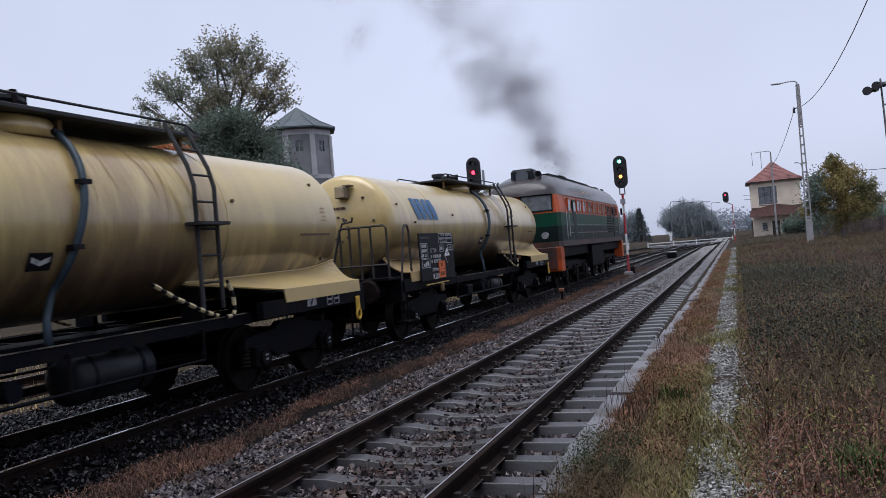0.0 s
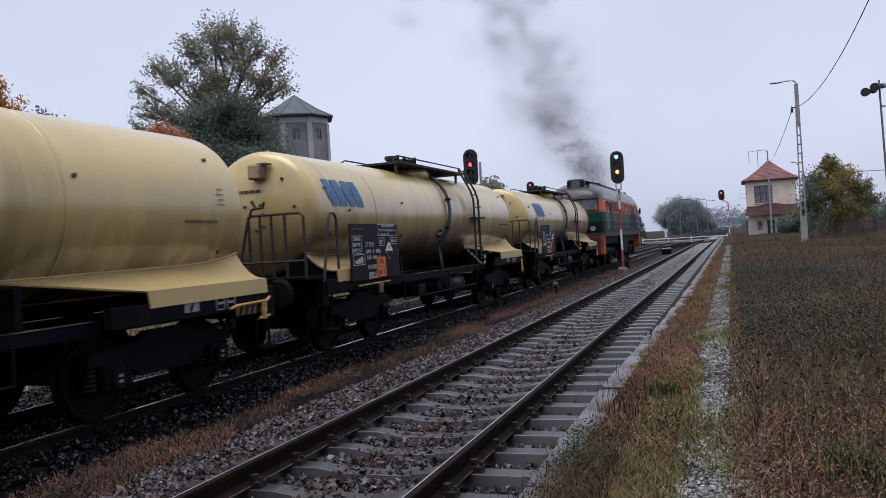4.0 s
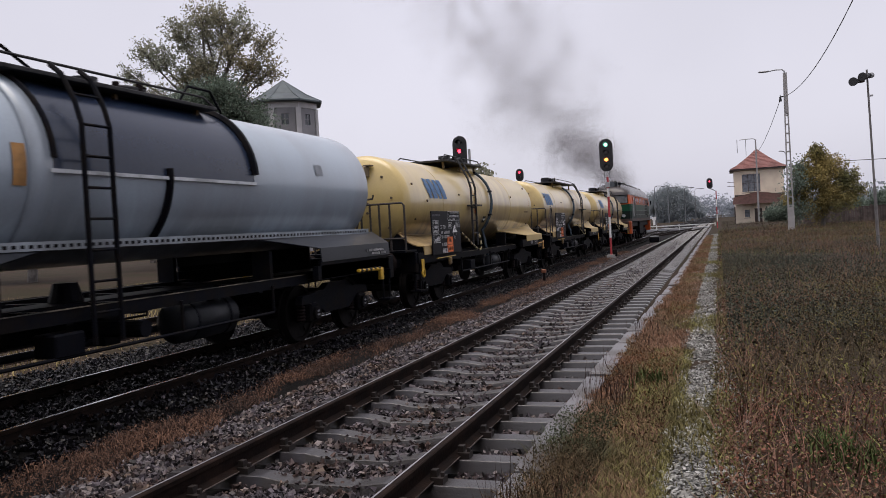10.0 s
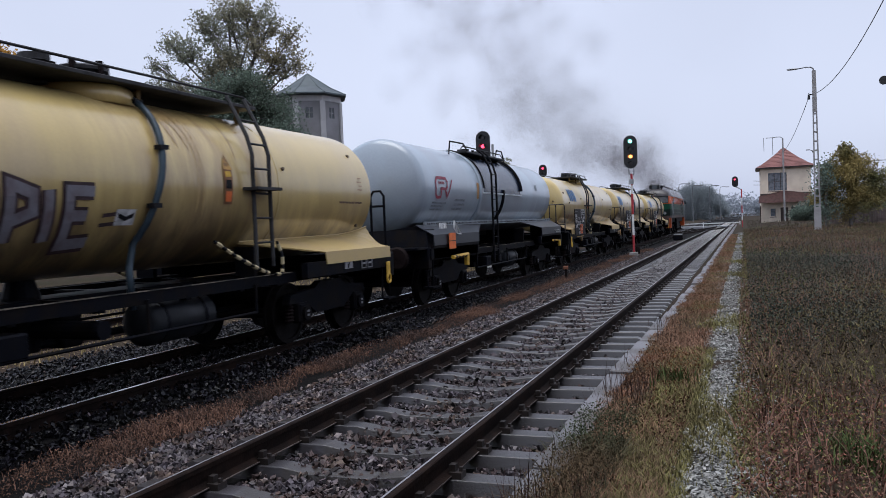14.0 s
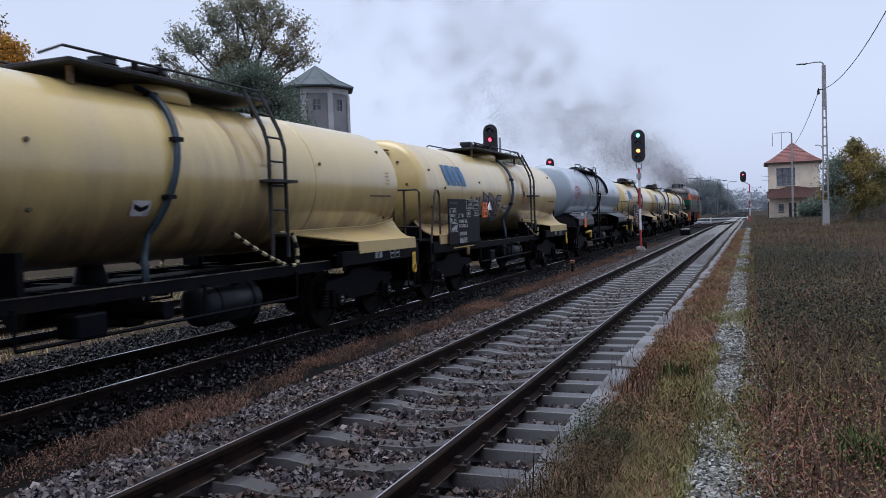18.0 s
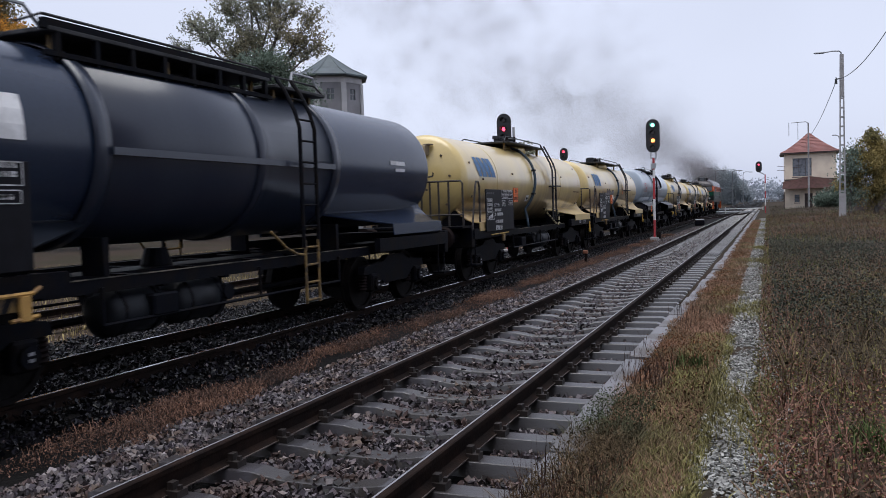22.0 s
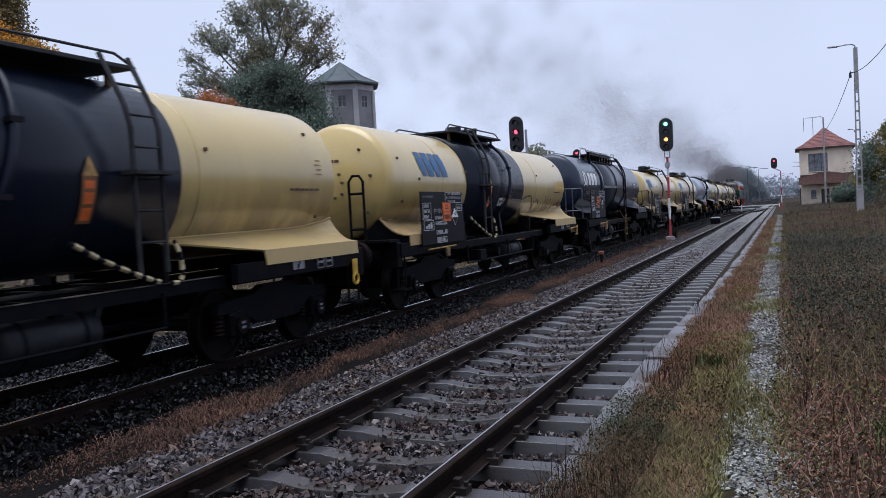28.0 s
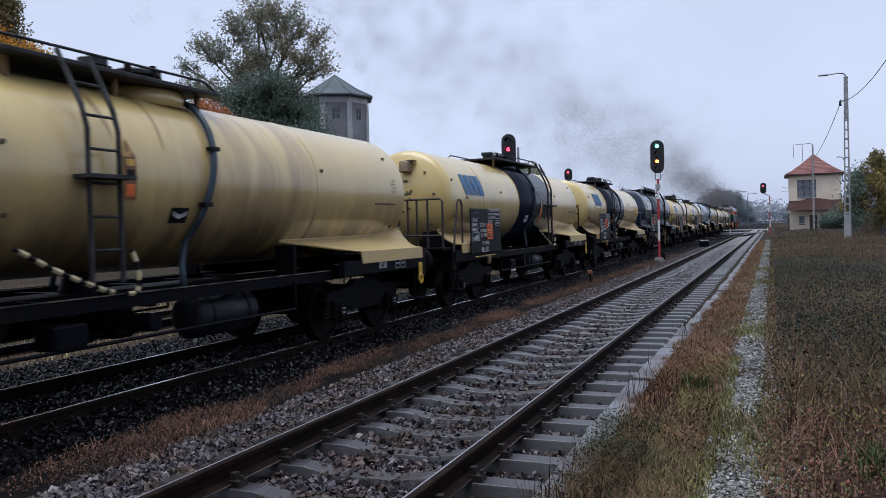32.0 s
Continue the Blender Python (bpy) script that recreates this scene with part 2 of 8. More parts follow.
DULL_YELLOW = mat("grimy_yellow_paint", (0.36, 0.22, 0.03), 0.6, 0, 0.3, 8, 50, 0, (0.10, 0.07, 0.03))
# sooty, rough or leafy surfaces give back little gloss
for m_, s_ in ((FRAME, 0.04), (RUSTY, 0.05), (WHEEL, 0.05), (RESERVOIR, 0.12), (STONE_DARK, 0.2), (RAIL_SIDE, 0.05), (STONE, 0.25), (SLEEPER_DARK, 0.2), (BLACK_TANK, 0.35), (JACKET, 0.14), (LOCO_GREEN, 0.1), (LOCO_DARK, 0.08), (LOCO_ORANGE, 0.2), (LOCO_ROOF, 0.4), (COBBLE, 0.25), (SLEEPER, 1.0), (KERB, 0.45), (STONE_PALE, 0.25), (HOSE, 0.2), (STRAW, 0.05), (BROWN_WEED, 0.05), (GREEN_GRASS, 0.08), (SEDGE, 0.08),
               (LEAF, 0.15), (LEAF_DARK, 0.15), (LEAF_ORANGE, 0.15), (LEAF_RED, 0.15), (LEAF_YELLOW, 0.15), (WALK, 0.2), (WOOD_FENCE, 0.1), (BOARD, 0.12), (WOOD_FENCE, 0.1)):
    m_.node_tree.nodes["Principled BSDF"].inputs["Specular IOR Level"].default_value = s_
for m_, c_ in ((CREAM, 0.75), (GREY_TANK, 0.75), (BLACK_TANK, 0.2), (JACKET, 0.12)):
    m_.node_tree.nodes["Principled BSDF"].inputs["Coat Weight"].default_value = c_
    m_.node_tree.nodes["Principled BSDF"].inputs["Coat Roughness"].default_value = 0.17


def leafy(m, share_through):
    """Let part of the daylight through the leaves of a material."""
    n, l = m.node_tree.nodes, m.node_tree.links
    b, o = n["Principled BSDF"], n["Material Output"]
    tr, mx = n.new("ShaderNodeBsdfTranslucent"), n.new("ShaderNodeMixShader")
    l.new(b.inputs["Base Color"].links[0].from_socket, tr.inputs["Color"])
    mx.inputs[0].default_value = share_through
    l.new(b.outputs[0], mx.inputs[1])
    l.new(tr.outputs[0], mx.inputs[2])
    l.new(mx.outputs[0], o.inputs["Surface"])


for m_ in (LEAF, LEAF_DARK, LEAF_ORANGE, LEAF_OLIVE, LEAF_RED, LEAF_YELLOW, NEEDLE):
    leafy(m_, 0.35)
# extra light let through evens out the far leaves, imitating haze
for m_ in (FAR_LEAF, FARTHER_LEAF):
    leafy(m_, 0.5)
PANE = mat("pale_window_glass", (0.20, 0.22, 0.25), 0.08)



def tint_by_place(m, axis, points, color, strength):
    """A tint with its own shape, for stains and painted shade: strongest where the points (place along an axis, share)
    say, broken up by noise streaks.
    """
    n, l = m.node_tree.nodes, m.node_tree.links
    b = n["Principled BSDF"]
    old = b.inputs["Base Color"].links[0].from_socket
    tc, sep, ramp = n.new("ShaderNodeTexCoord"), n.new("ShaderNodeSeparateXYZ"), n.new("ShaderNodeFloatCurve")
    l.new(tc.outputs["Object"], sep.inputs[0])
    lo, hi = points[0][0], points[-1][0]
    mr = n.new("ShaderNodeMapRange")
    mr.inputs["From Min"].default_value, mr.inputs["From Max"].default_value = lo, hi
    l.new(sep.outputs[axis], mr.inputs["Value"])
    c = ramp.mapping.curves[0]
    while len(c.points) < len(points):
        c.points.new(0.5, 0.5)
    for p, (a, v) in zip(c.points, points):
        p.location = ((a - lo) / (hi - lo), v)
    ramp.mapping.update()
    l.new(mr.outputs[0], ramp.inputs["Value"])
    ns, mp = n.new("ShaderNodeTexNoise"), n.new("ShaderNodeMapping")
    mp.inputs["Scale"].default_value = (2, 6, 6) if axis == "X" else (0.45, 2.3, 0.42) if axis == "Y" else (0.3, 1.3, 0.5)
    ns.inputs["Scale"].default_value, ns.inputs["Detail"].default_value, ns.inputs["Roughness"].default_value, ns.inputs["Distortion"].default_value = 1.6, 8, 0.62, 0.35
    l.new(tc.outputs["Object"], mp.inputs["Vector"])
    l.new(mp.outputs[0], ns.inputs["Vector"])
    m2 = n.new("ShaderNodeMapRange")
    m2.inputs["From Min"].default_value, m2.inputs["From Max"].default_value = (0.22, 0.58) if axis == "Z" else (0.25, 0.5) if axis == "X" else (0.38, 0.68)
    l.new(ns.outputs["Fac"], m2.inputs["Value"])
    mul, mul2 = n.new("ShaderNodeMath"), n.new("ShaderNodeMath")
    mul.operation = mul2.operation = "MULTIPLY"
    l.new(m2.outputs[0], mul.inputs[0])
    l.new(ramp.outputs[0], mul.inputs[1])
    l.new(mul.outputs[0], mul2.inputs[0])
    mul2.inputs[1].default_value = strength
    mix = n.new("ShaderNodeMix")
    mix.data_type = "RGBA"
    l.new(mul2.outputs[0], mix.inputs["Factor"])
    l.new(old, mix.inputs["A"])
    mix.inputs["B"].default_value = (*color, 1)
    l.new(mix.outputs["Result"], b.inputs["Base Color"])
    return m


# share by height of real grime together with shade painted into the colour
GRIME_AND_SHADE = [(1.2, 1.0), (1.5, 0.98), (1.8, 0.78), (2.1, 0.38), (2.5, 0.13), (3.0, 0.02), (3.5, 0.0)]


def grimy(m, strength):
    """Brown road grime thrown up from the track and painted underside shade, streaked over the lower half of a tank."""
    return tint_by_place(m, "Z", GRIME_AND_SHADE, (0.05, 0.031, 0.02), strength)


def stained_cream(strength, centre):
    return grimy(tint_by_place(mat("stained_cream_%d_%d" % (strength * 10, centre * 10), (0.57, 0.43, 0.165), 0.34, 0, 0.08, 0.9, 30, 0.02, (0.51, 0.385, 0.19), streak=True, amount=(0.5, 0.75), coat=0.75), "Y",
                         [(-6.2, 0.35), (-5.3, 0.45), (-4.4, 0.12), (centre - 2.6, 0.12), (centre - 1.0, 0.5), (centre + 0.6, 1.0), (centre + 1.8, 0.55), (centre + 2.6, 0.15), (6.4, 0.08)], (0.23, 0.135, 0.055), strength * 0.8), 0.9)


grimy(CREAM, 0.75)
# grey shell gets darker towards its bottom, plain above mid-height
tint_by_place(GREY_TANK, "Z", [(1.2, 1.0), (1.6, 0.9), (2.0, 0.5), (2.4, 0.12), (3.6, 0.0)], (0.075, 0.08, 0.085), 0.85)
tint_by_place(SLEEPER, "X", [(-1.3, 0.5), (-1.05, 0.2), (-0.95, 0.0), (-0.52, 0.0), (-0.42, 0.95), (0.0, 1.0), (0.42, 0.95), (0.52, 0.0), (0.80, 0.0), (0.92, 0.45), (1.3, 0.6)], (0.026, 0.021, 0.019), 1.4)

# ground: soil with patches, driven by its own noise
GROUND = mat("autumn_soil", (0.038, 0.027, 0.02), 0.95, 0, 0.4, 0.25, 9, 0.6, (0.028, 0.024, 0.014))
BALLAST_BED = mat("ballast_bed", (0.006, 0.0055, 0.0055), 0.8, 0, 0.5, 1.2, 22, 1.0, (0.004, 0.0035, 0.0035))
for m_ in (GROUND, BALLAST_BED):
    m_.node_tree.nodes["Principled BSDF"].inputs["Specular IOR Level"].default_value = 0.08

# ---------------------------------------------------------------- mesh helpers


def finish(name, bm, material, parent=None, label="", smooth=False):
    me = bpy.data.meshes.new(name)
    bm.to_mesh(me)
    bm.free()
    me.materials.append(material)
    if smooth:
        me.polygons.foreach_set("use_smooth", [True] * len(me.polygons))
    ob = new(name, me)
    if parent:
        ob.parent = parent
    if label:
        tagged(ob, label)
    return ob


def part(name, bm, material, parent, label="", smooth=False):
    return finish(name, bm, material, parent, label, smooth)


def share(name, me, parent, m):
    ob = new(name, me)
    ob.parent = parent
    ob.matrix_basis = m
    return ob


def thing(name, label, category, group="", kind="", m=None):
    ob = tagged(new(name), label, category, group, kind)
    if m is not None:
        ob.matrix_basis = m
    return ob


def box(bm, x0, x1, y0, y1, z0, z1, m=None):
    v = [bm.verts.new((x, y, z)) for z in (z0, z1) for y in (y0, y1) for x in (x0, x1)]
    for f in ((0, 2, 3, 1), (4, 5, 7, 6), (0, 1, 5, 4), (1, 3, 7, 5), (3, 2, 6, 7), (2, 0, 4, 6)):
        bm.faces.new([v[i] for i in f])
    if m is not None:
        bmesh.ops.transform(bm, matrix=m, verts=v)
    return bm


def B(x0, x1, y0, y1, z0, z1, bevel=0.0, m=None):
    bm = box(bmesh.new(), x0, x1, y0, y1, z0, z1, m)
    if bevel:
        bmesh.ops.bevel(bm, geom=bm.edges[:], offset=bevel, segments=1, affect="EDGES")
    return bm


def tube(bm, pts, r, seg=8, r_end=None, cap=True):
    """A round bar along points, tapering from r to r_end."""
    pts = [Vector(p) for p in pts]
    rings = []
    side = None
    for i, p in enumerate(pts):
        d = (pts[min(i + 1, len(pts) - 1)] - pts[max(i - 1, 0)]).normalized()
        if side is None:
            side = d.cross(Vector((0, 0, 1)) if abs(d.z) < 0.9 else Vector((1, 0, 0))).normalized()
        else:
            side = (side - d * side.dot(d)).normalized()
        up = d.cross(side)
        k = i / max(len(pts) - 1, 1)
        rr = r if r_end is None else r + (r_end - r) * k
        rings.append([bm.verts.new(p + (side * math.cos(a) + up * math.sin(a)) * rr) for a in [2 * math.pi * j / seg for j in range(seg)]])
    for a, b in zip(rings, rings[1:]):
        for j in range(seg):
            bm.faces.new((a[j], a[(j + 1) % seg], b[(j + 1) % seg], b[j]))
    if cap and seg > 2:
        bm.faces.new(rings[0][::-1])
        bm.faces.new(rings[-1])
    return bm


def T(pts, r, seg=8, r_end=None):
    return tube(bmesh.new(), pts, r, seg, r_end)


def lathe_y(bm, profile, seg=40, cx=0.0, cz=0.0):
    """Revolve (y, r) pairs about the y axis."""
    rings = []
    for y, r in profile:
        if r < 1e-4:
            rings.append([bm.verts.new((cx, y, cz))])
        else:
            rings.append([bm.verts.new((cx + r * math.cos(2 * math.pi * j / seg), y, cz + r * math.sin(2 * math.pi * j / seg))) for j in range(seg)])
    for a, b in zip(rings, rings[1:]):
        for j in range(seg):
            k = (j + 1) % seg
            if len(a) == 1:
                bm.faces.new((a[0], b[k], b[j]))
            elif len(b) == 1:
                bm.faces.new((a[j], a[k], b[0]))
            else:
                bm.faces.new((a[j], a[k], b[k], b[j]))
    bmesh.ops.recalc_face_normals(bm, faces=bm.faces[:])
    return bm


def lathe_z(bm, profile, seg=24, cx=0.0, cy=0.0, turn=0.0):
    rings = [[bm.verts.new((cx + r * math.cos(turn + 2 * math.pi * j / seg), cy + r * math.sin(turn + 2 * math.pi * j / seg), z)) for j in range(seg)] for z, r in profile]
    for a, b in zip(rings, rings[1:]):
        for j in range(seg):
            bm.faces.new((a[j], a[(j + 1) % seg], b[(j + 1) % seg], b[j]))
    bm.faces.new(rings[0][::-1])
    bm.faces.new(rings[-1])
    return bm


def prism(bm, plan, z0, z1, inset=0.0):
    """Extrude a plan (x, y) list from z0 to z1; the top may be drawn in."""
    n = len(plan)
    cx, cy = sum(p[0] for p in plan) / n, sum(p[1] for p in plan) / n
    lo = [bm.verts.new((x, y, z0)) for x, y in plan]
    hi = [bm.verts.new((x - math.copysign(min(inset, abs(x - cx)), x - cx), y - math.copysign(min(inset, abs(y - cy)), y - cy), z1)) for x, y in plan]
    for i in range(n):
        bm.faces.new((lo[i], lo[(i + 1) % n], hi[(i + 1) % n], hi[i]))
    bm.faces.new(lo[::-1])
    bm.faces.new(hi)
    return bm


def loft(bm, sections, closed=True):
    rings = [[bm.verts.new(p) for p in s] for s in sections]
    n = len(rings[0])
    for a, b in zip(rings, rings[1:]):
        for j in range(n if closed else n - 1):
            bm.faces.new((a[j], a[(j + 1) % n], b[(j + 1) % n], b[j]))
    return bm


def arrays(name, verts, faces, material, parent=None, smooth=False):
    """A mesh object from numpy arrays, all faces with the same number of corners."""
    verts, faces = np.asarray(verts, np.float32), np.asarray(faces, np.int32)
    me = bpy.data.meshes.new(name)
    k = faces.shape[1]
    me.vertices.add(len(verts))
    me.vertices.foreach_set("co", verts.ravel())
    me.loops.add(faces.size)
    me.loops.foreach_set("vertex_index", faces.ravel())
    me.polygons.add(len(faces))
    me.polygons.foreach_set("loop_start", np.arange(0, faces.size, k, dtype=np.int32))
    me.update(calc_edges=True)
    me.validate()
    me.materials.append(material)
    me.polygons.foreach_set("use_smooth", np.full(len(me.polygons), smooth))
    ob = new(name, me)
    if parent:
        ob.parent = parent
    return ob


RNG = np.random.default_rng(7)


def turns(n):
    """n random rotation matrices."""
    q = RNG.normal(size=(n, 4))
    q /= np.linalg.norm(q, axis=1)[:, None]
    w, x, y, z = q.T
    return np.stack([1 - 2 * (y * y + z * z), 2 * (x * y - z * w), 2 * (x * z + y * w), 2 * (x * y + z * w), 1 - 2 * (x * x + z * z), 2 * (y * z - x * w),
                     2 * (x * z - y * w), 2 * (y * z + x * w), 1 - 2 * (x * x + y * y)], 1).reshape(n, 3, 3)


SHARD = np.array([[1.05, 0, 0.7], [-0.5, 0.95, 0.7], [-0.5, -0.95, 0.7], [1.05, 0, -0.7], [-0.5, 0.95, -0.7], [-0.5, -0.95, -0.7]], float)
SHARD_F = np.array([[0, 1, 2], [3, 5, 4], [0, 3, 4], [0, 4, 1], [1, 4, 5], [1, 5, 2], [2, 5, 3], [2, 3, 0]])


def stones(name, places, size, material, flat=1.0, parent=None):
    """Angular stones, each with its own turn and proportions."""
    n = len(places)
    base = SHARD[None] * RNG.uniform(0.65, 1.2, (n, 6, 1)) * RNG.uniform(0.4, 1.25, (n, 1, 3))
    v = np.einsum("nij,nkj->nki", turns(n), base) * (RNG.uniform(0.6, 1.35, (n, 1, 1)) * size)
    v[:, :, 2] *= flat
    v += np.asarray(places)[:, None, :]
    f = SHARD_F[None] + 6 * np.arange(n)[:, None, None]
    return arrays(name, v.reshape(-1, 3), f.reshape(-1, 3), material, parent)


def blades(name, places, height, width, material, lean=0.5, parent=None):
    """Grass blades: a two-piece bent strip each, standing at its place."""
    p = np.asarray(places)
    n = len(p)
    a = RNG.uniform(0, 2 * np.pi, n)
    h = height * RNG.uniform(0.45, 1.25, n)
    d = np.stack([np.cos(a), np.sin(a), np.zeros(n)], 1)
    s = np.stack([-np.sin(a + RNG.uniform(-1, 1, n)), np.cos(a), np.zeros(n)], 1) * width * RNG.uniform(0.6, 1.4, n)[:, None]
    k = RNG.uniform(0.05, lean, n)[:, None]
    up = np.array([0, 0, 1.0])
    mid = p + d * (h[:, None] * 0.35 * k) + up * (h * 0.55)[:, None]
    tip = p + d * (h[:, None] * k) + up * h[:, None]
    v = np.stack([p - s, p + s, mid + s * 0.8, mid - s * 0.8, tip], 1)
    i = 5 * np.arange(n)[:, None]
    f = np.concatenate([i + [[0, 1, 2]], i + [[0, 2, 3]], i + [[3, 2, 4]]], 0)
    return arrays(name, v.reshape(-1, 3), f, material, parent)


def leaf_cloud(name, places, size, material, parent=None):
    """Small leaf sprays: a folded pair of triangles each, turned every way."""
    n = len(places)
    base = np.array([[0, -1, 0], [0.55, 0, 0.12], [0, 1, 0], [-0.55, 0, 0.12]], float)[None] * RNG.uniform(0.7, 1.3, (n, 4, 1))
    v = np.einsum("nij,nkj->nki", turns(n), base) * (RNG.uniform(0.5, 1.3, (n, 1, 1)) * size) + np.asarray(places)[:, None, :]
    i = 4 * np.arange(n)[:, None]
    f = np.concatenate([i + [[0, 1, 2]], i + [[0, 2, 3]]], 0)
    return arrays(name, v.reshape(-1, 3), f, material, parent)

# ---------------------------------------------------------------- ground, tracks, platform
Z2 = -0.15          # rail level of the train's track
X2 = -4.58          # its centre line


def ground_z(x, y):
    """Height of the ground sheet; works on arrays."""
    z = np.interp(x, [-400, -40, -12, -7.2, -6.3, -3.05, -2.85, -2.0, -1.75, 1.50, 1.54, 3.2, 7.0, 60, 400],
                  [-0.1, -0.2, -0.42, -0.44, -0.42, -0.42, -0.33, -0.31, -0.27, -0.27, 0.09, 0.10, 0.30, 0.25, 0.0])
    return z + np.where(x > 3.0, 0.05 * np.sin(x * 0.9 + 1.3) * np.sin(y * 0.37) + 0.04 * np.sin(x * 2.1) * np.cos(y * 1.1), 0.0)


def ground():
    xs = np.array([-2500, -900, -400, -200, -100, -60, -40, -30, -22, -16, -12, -9, -7.7, -7.2, -6.3, -5, -4, -3.05, -2.85, -2.4, -2.0, -1.75, 0, 1.50, 1.54, 2, 2.6, 3.2, 4, 4.8, 5.6, 6.4, 7, 8, 9, 10.5, 12, 15, 20, 30, 45, 60, 100, 200, 400, 900, 2500], float)
    ys = np.concatenate([[-2500, -800, -200, -60, -30, -15], np.arange(-8, 40, 1.5), np.arange(40, 120, 5), [130, 160, 200, 300, 450, 700, 1200, 2000, 3500]])
    gx, gy = np.meshgrid(xs, ys)
    gz = ground_z(gx, gy)
    far = np.clip((np.abs(gy) - 150) / 300, 0, 1)
    gz = gz * (1 - far) - 0.1 * far
    n, k = len(xs), len(ys)
    i = np.arange(n * k).reshape(k, n)
    f = np.stack([i[:-1, :-1], i[:-1, 1:], i[1:, 1:], i[1:, :-1]], -1).reshape(-1, 4)
    ob = arrays("ground", np.stack([gx, gy, gz], -1).reshape(-1, 3), f, GROUND, None, True)
    ob.data.materials.append(BALLAST_BED)
    mid = ((xs[:-1] + xs[1:]) / 2)
    bed = (mid > -7.6) & (mid < 1.52)
    ob.data.polygons.foreach_set("material_index", np.tile(bed.astype(np.int32), k - 1))
    tagged(ob, "brown autumn soil and gravel ground around the tracks", "ground", kind="structure")


def sleeper_mesh(material):
    bm = bmesh.new()
    secs = []
    for x, t in ((-1.3, -0.02), (-1.25, 0.0), (-0.48, 0.0), (-0.25, -0.035), (0.25, -0.035), (0.48, 0.0), (1.25, 0.0), (1.3, -0.02)):
        secs.append([(x, -0.145, t - 0.2), (x, -0.084, t - 0.005), (x, -0.080, t), (x, 0.080, t), (x, 0.084, t - 0.005), (x, 0.145, t - 0.2)])
    loft(bm, secs)
    bm.verts.ensure_lookup_table()
    bm.faces.new([bm.verts[i] for i in range(5, -1, -1)])
    bm.faces.new([bm.verts[i] for i in range(len(bm.verts) - 6, len(bm.verts))])
    me = bpy.data.meshes.new("sleeper")
    bm.to_mesh(me)
    bm.free()
    me.materials.append(material)
    return me


RAIL_PROFILE = [(-0.07, -0.16), (0.07, -0.16), (0.07, -0.15), (0.012, -0.125), (0.009, -0.05), (0.034, -0.038), (0.035, -0.008), (0.028, -0.001), (-0.028, -0.001), (-0.035, -0.008), (-0.034, -0.038), (-0.009, -0.05), (-0.012, -0.125), (-0.07, -0.15)]


def rail(parent, line, worn=(-0.022, -0.008), shine=None):
    """One rail along a line of (x, y, z) points, with its polished running surface."""
    bm = bmesh.new()
    loft(bm, [[(x + px, y, z + pz) for px, pz in RAIL_PROFILE] for x, y, z in line])
    r = part("rail", bm, RAIL_SIDE, parent)
    bm = bmesh.new()
    loft(bm, [[(x + worn[0], y, z + 0.0), (x + worn[0] + 0.002, y, z + 0.002), (x + worn[1] - 0.002, y, z + 0.002), (x + worn[1], y, z + 0.0)] for x, y, z in line], closed=False)
    part("running_surface", bm, shine or RAIL_TOP, r, "bright worn top of the rail")


def track(name, label, x, z, y0, y1, near, sleepers, material, offset=5.08):
    tr = thing(name, label, "railway track", kind="structure")
    for s in (-0.7525, 0.7525):
        rail(tr, [(x + s, yy, z) for yy in (y0, y0 + 30, y0 + 60, 100, y1)], (-0.022, -0.008) if x == 0 else (-0.024, 0.02), None if x == 0 else RAIL_BRIGHT)
    ys = offset + 0.6 * np.arange(math.ceil((y0 - offset) / 0.6), int((sleepers - offset) / 0.6))
    me = sleeper_mesh(material)
    rest_v, rest_f = [], []
    base = np.empty(len(me.vertices) * 3, np.float32)
    me.vertices.foreach_get("co", base)
    base = base.reshape(-1, 3)
    quads = [p.vertices[:] for p in me.polygons if len(p.vertices) == 4]
    for y in ys:
        if near[0] <= y <= near[1]:
            share("sleeper", me, tr, pose(x + random.uniform(-0.015, 0.015), y + random.uniform(-0.012, 0.012), z - 0.172, 0, 0, random.uniform(-0.4, 0.4)))
        else:
            rest_f += [[i + len(rest_v) * len(base) for i in q] for q in quads]
            rest_v.append(base + np.array([x, y, z - 0.172]))
    if rest_v:
        tagged(arrays("far_sleepers", np.concatenate(rest_v), rest_f, material, tr), "row of concrete sleepers", kind="stuff")
    # rail clips: bolts and shoulders on both sides of each rail
    bm = bmesh.new()
    for y in ys[(ys > -6) & (ys < 45)]:
        for s in (-0.7525, 0.7525):
            for e in (-0.095, 0.095):
                box(bm, x + s + e - 0.045, x + s + e + 0.045, y - 0.05, y + 0.05, z - 0.172, z - 0.128)
                box(bm, x + s + e * 0.72 - 0.022, x + s + e * 0.72 + 0.022, y - 0.028, y + 0.028, z - 0.128, z - 0.082)
                box(bm, x + s + e * 1.3 - 0.012, x + s + e * 1.3 + 0.012, y - 0.012, y + 0.012, z - 0.128, z - 0.10)
    if x == 0:
        # pale strips on the rail foot: its edge highlight painted as colour
        edge = mat("rail_foot_highlight", (0.13, 0.105, 0.095), 0.5, 0, 0.35, 3, 30, 0, (0.04, 0.03, 0.027))
        for s in (-0.7525, 0.7525):
            for e in (-1, 1):
                part("foot_edge", B(s + e * 0.0715 - 0.0025, s + e * 0.0715 + 0.0025, -6, 40, z - 0.157, z - 0.149), edge, tr)
    tagged(part("rail_clips", bm, CLIP if x == 0 else RAIL_SIDE, tr, "rusty rail clips and bolts"), kind="stuff")
    return tr


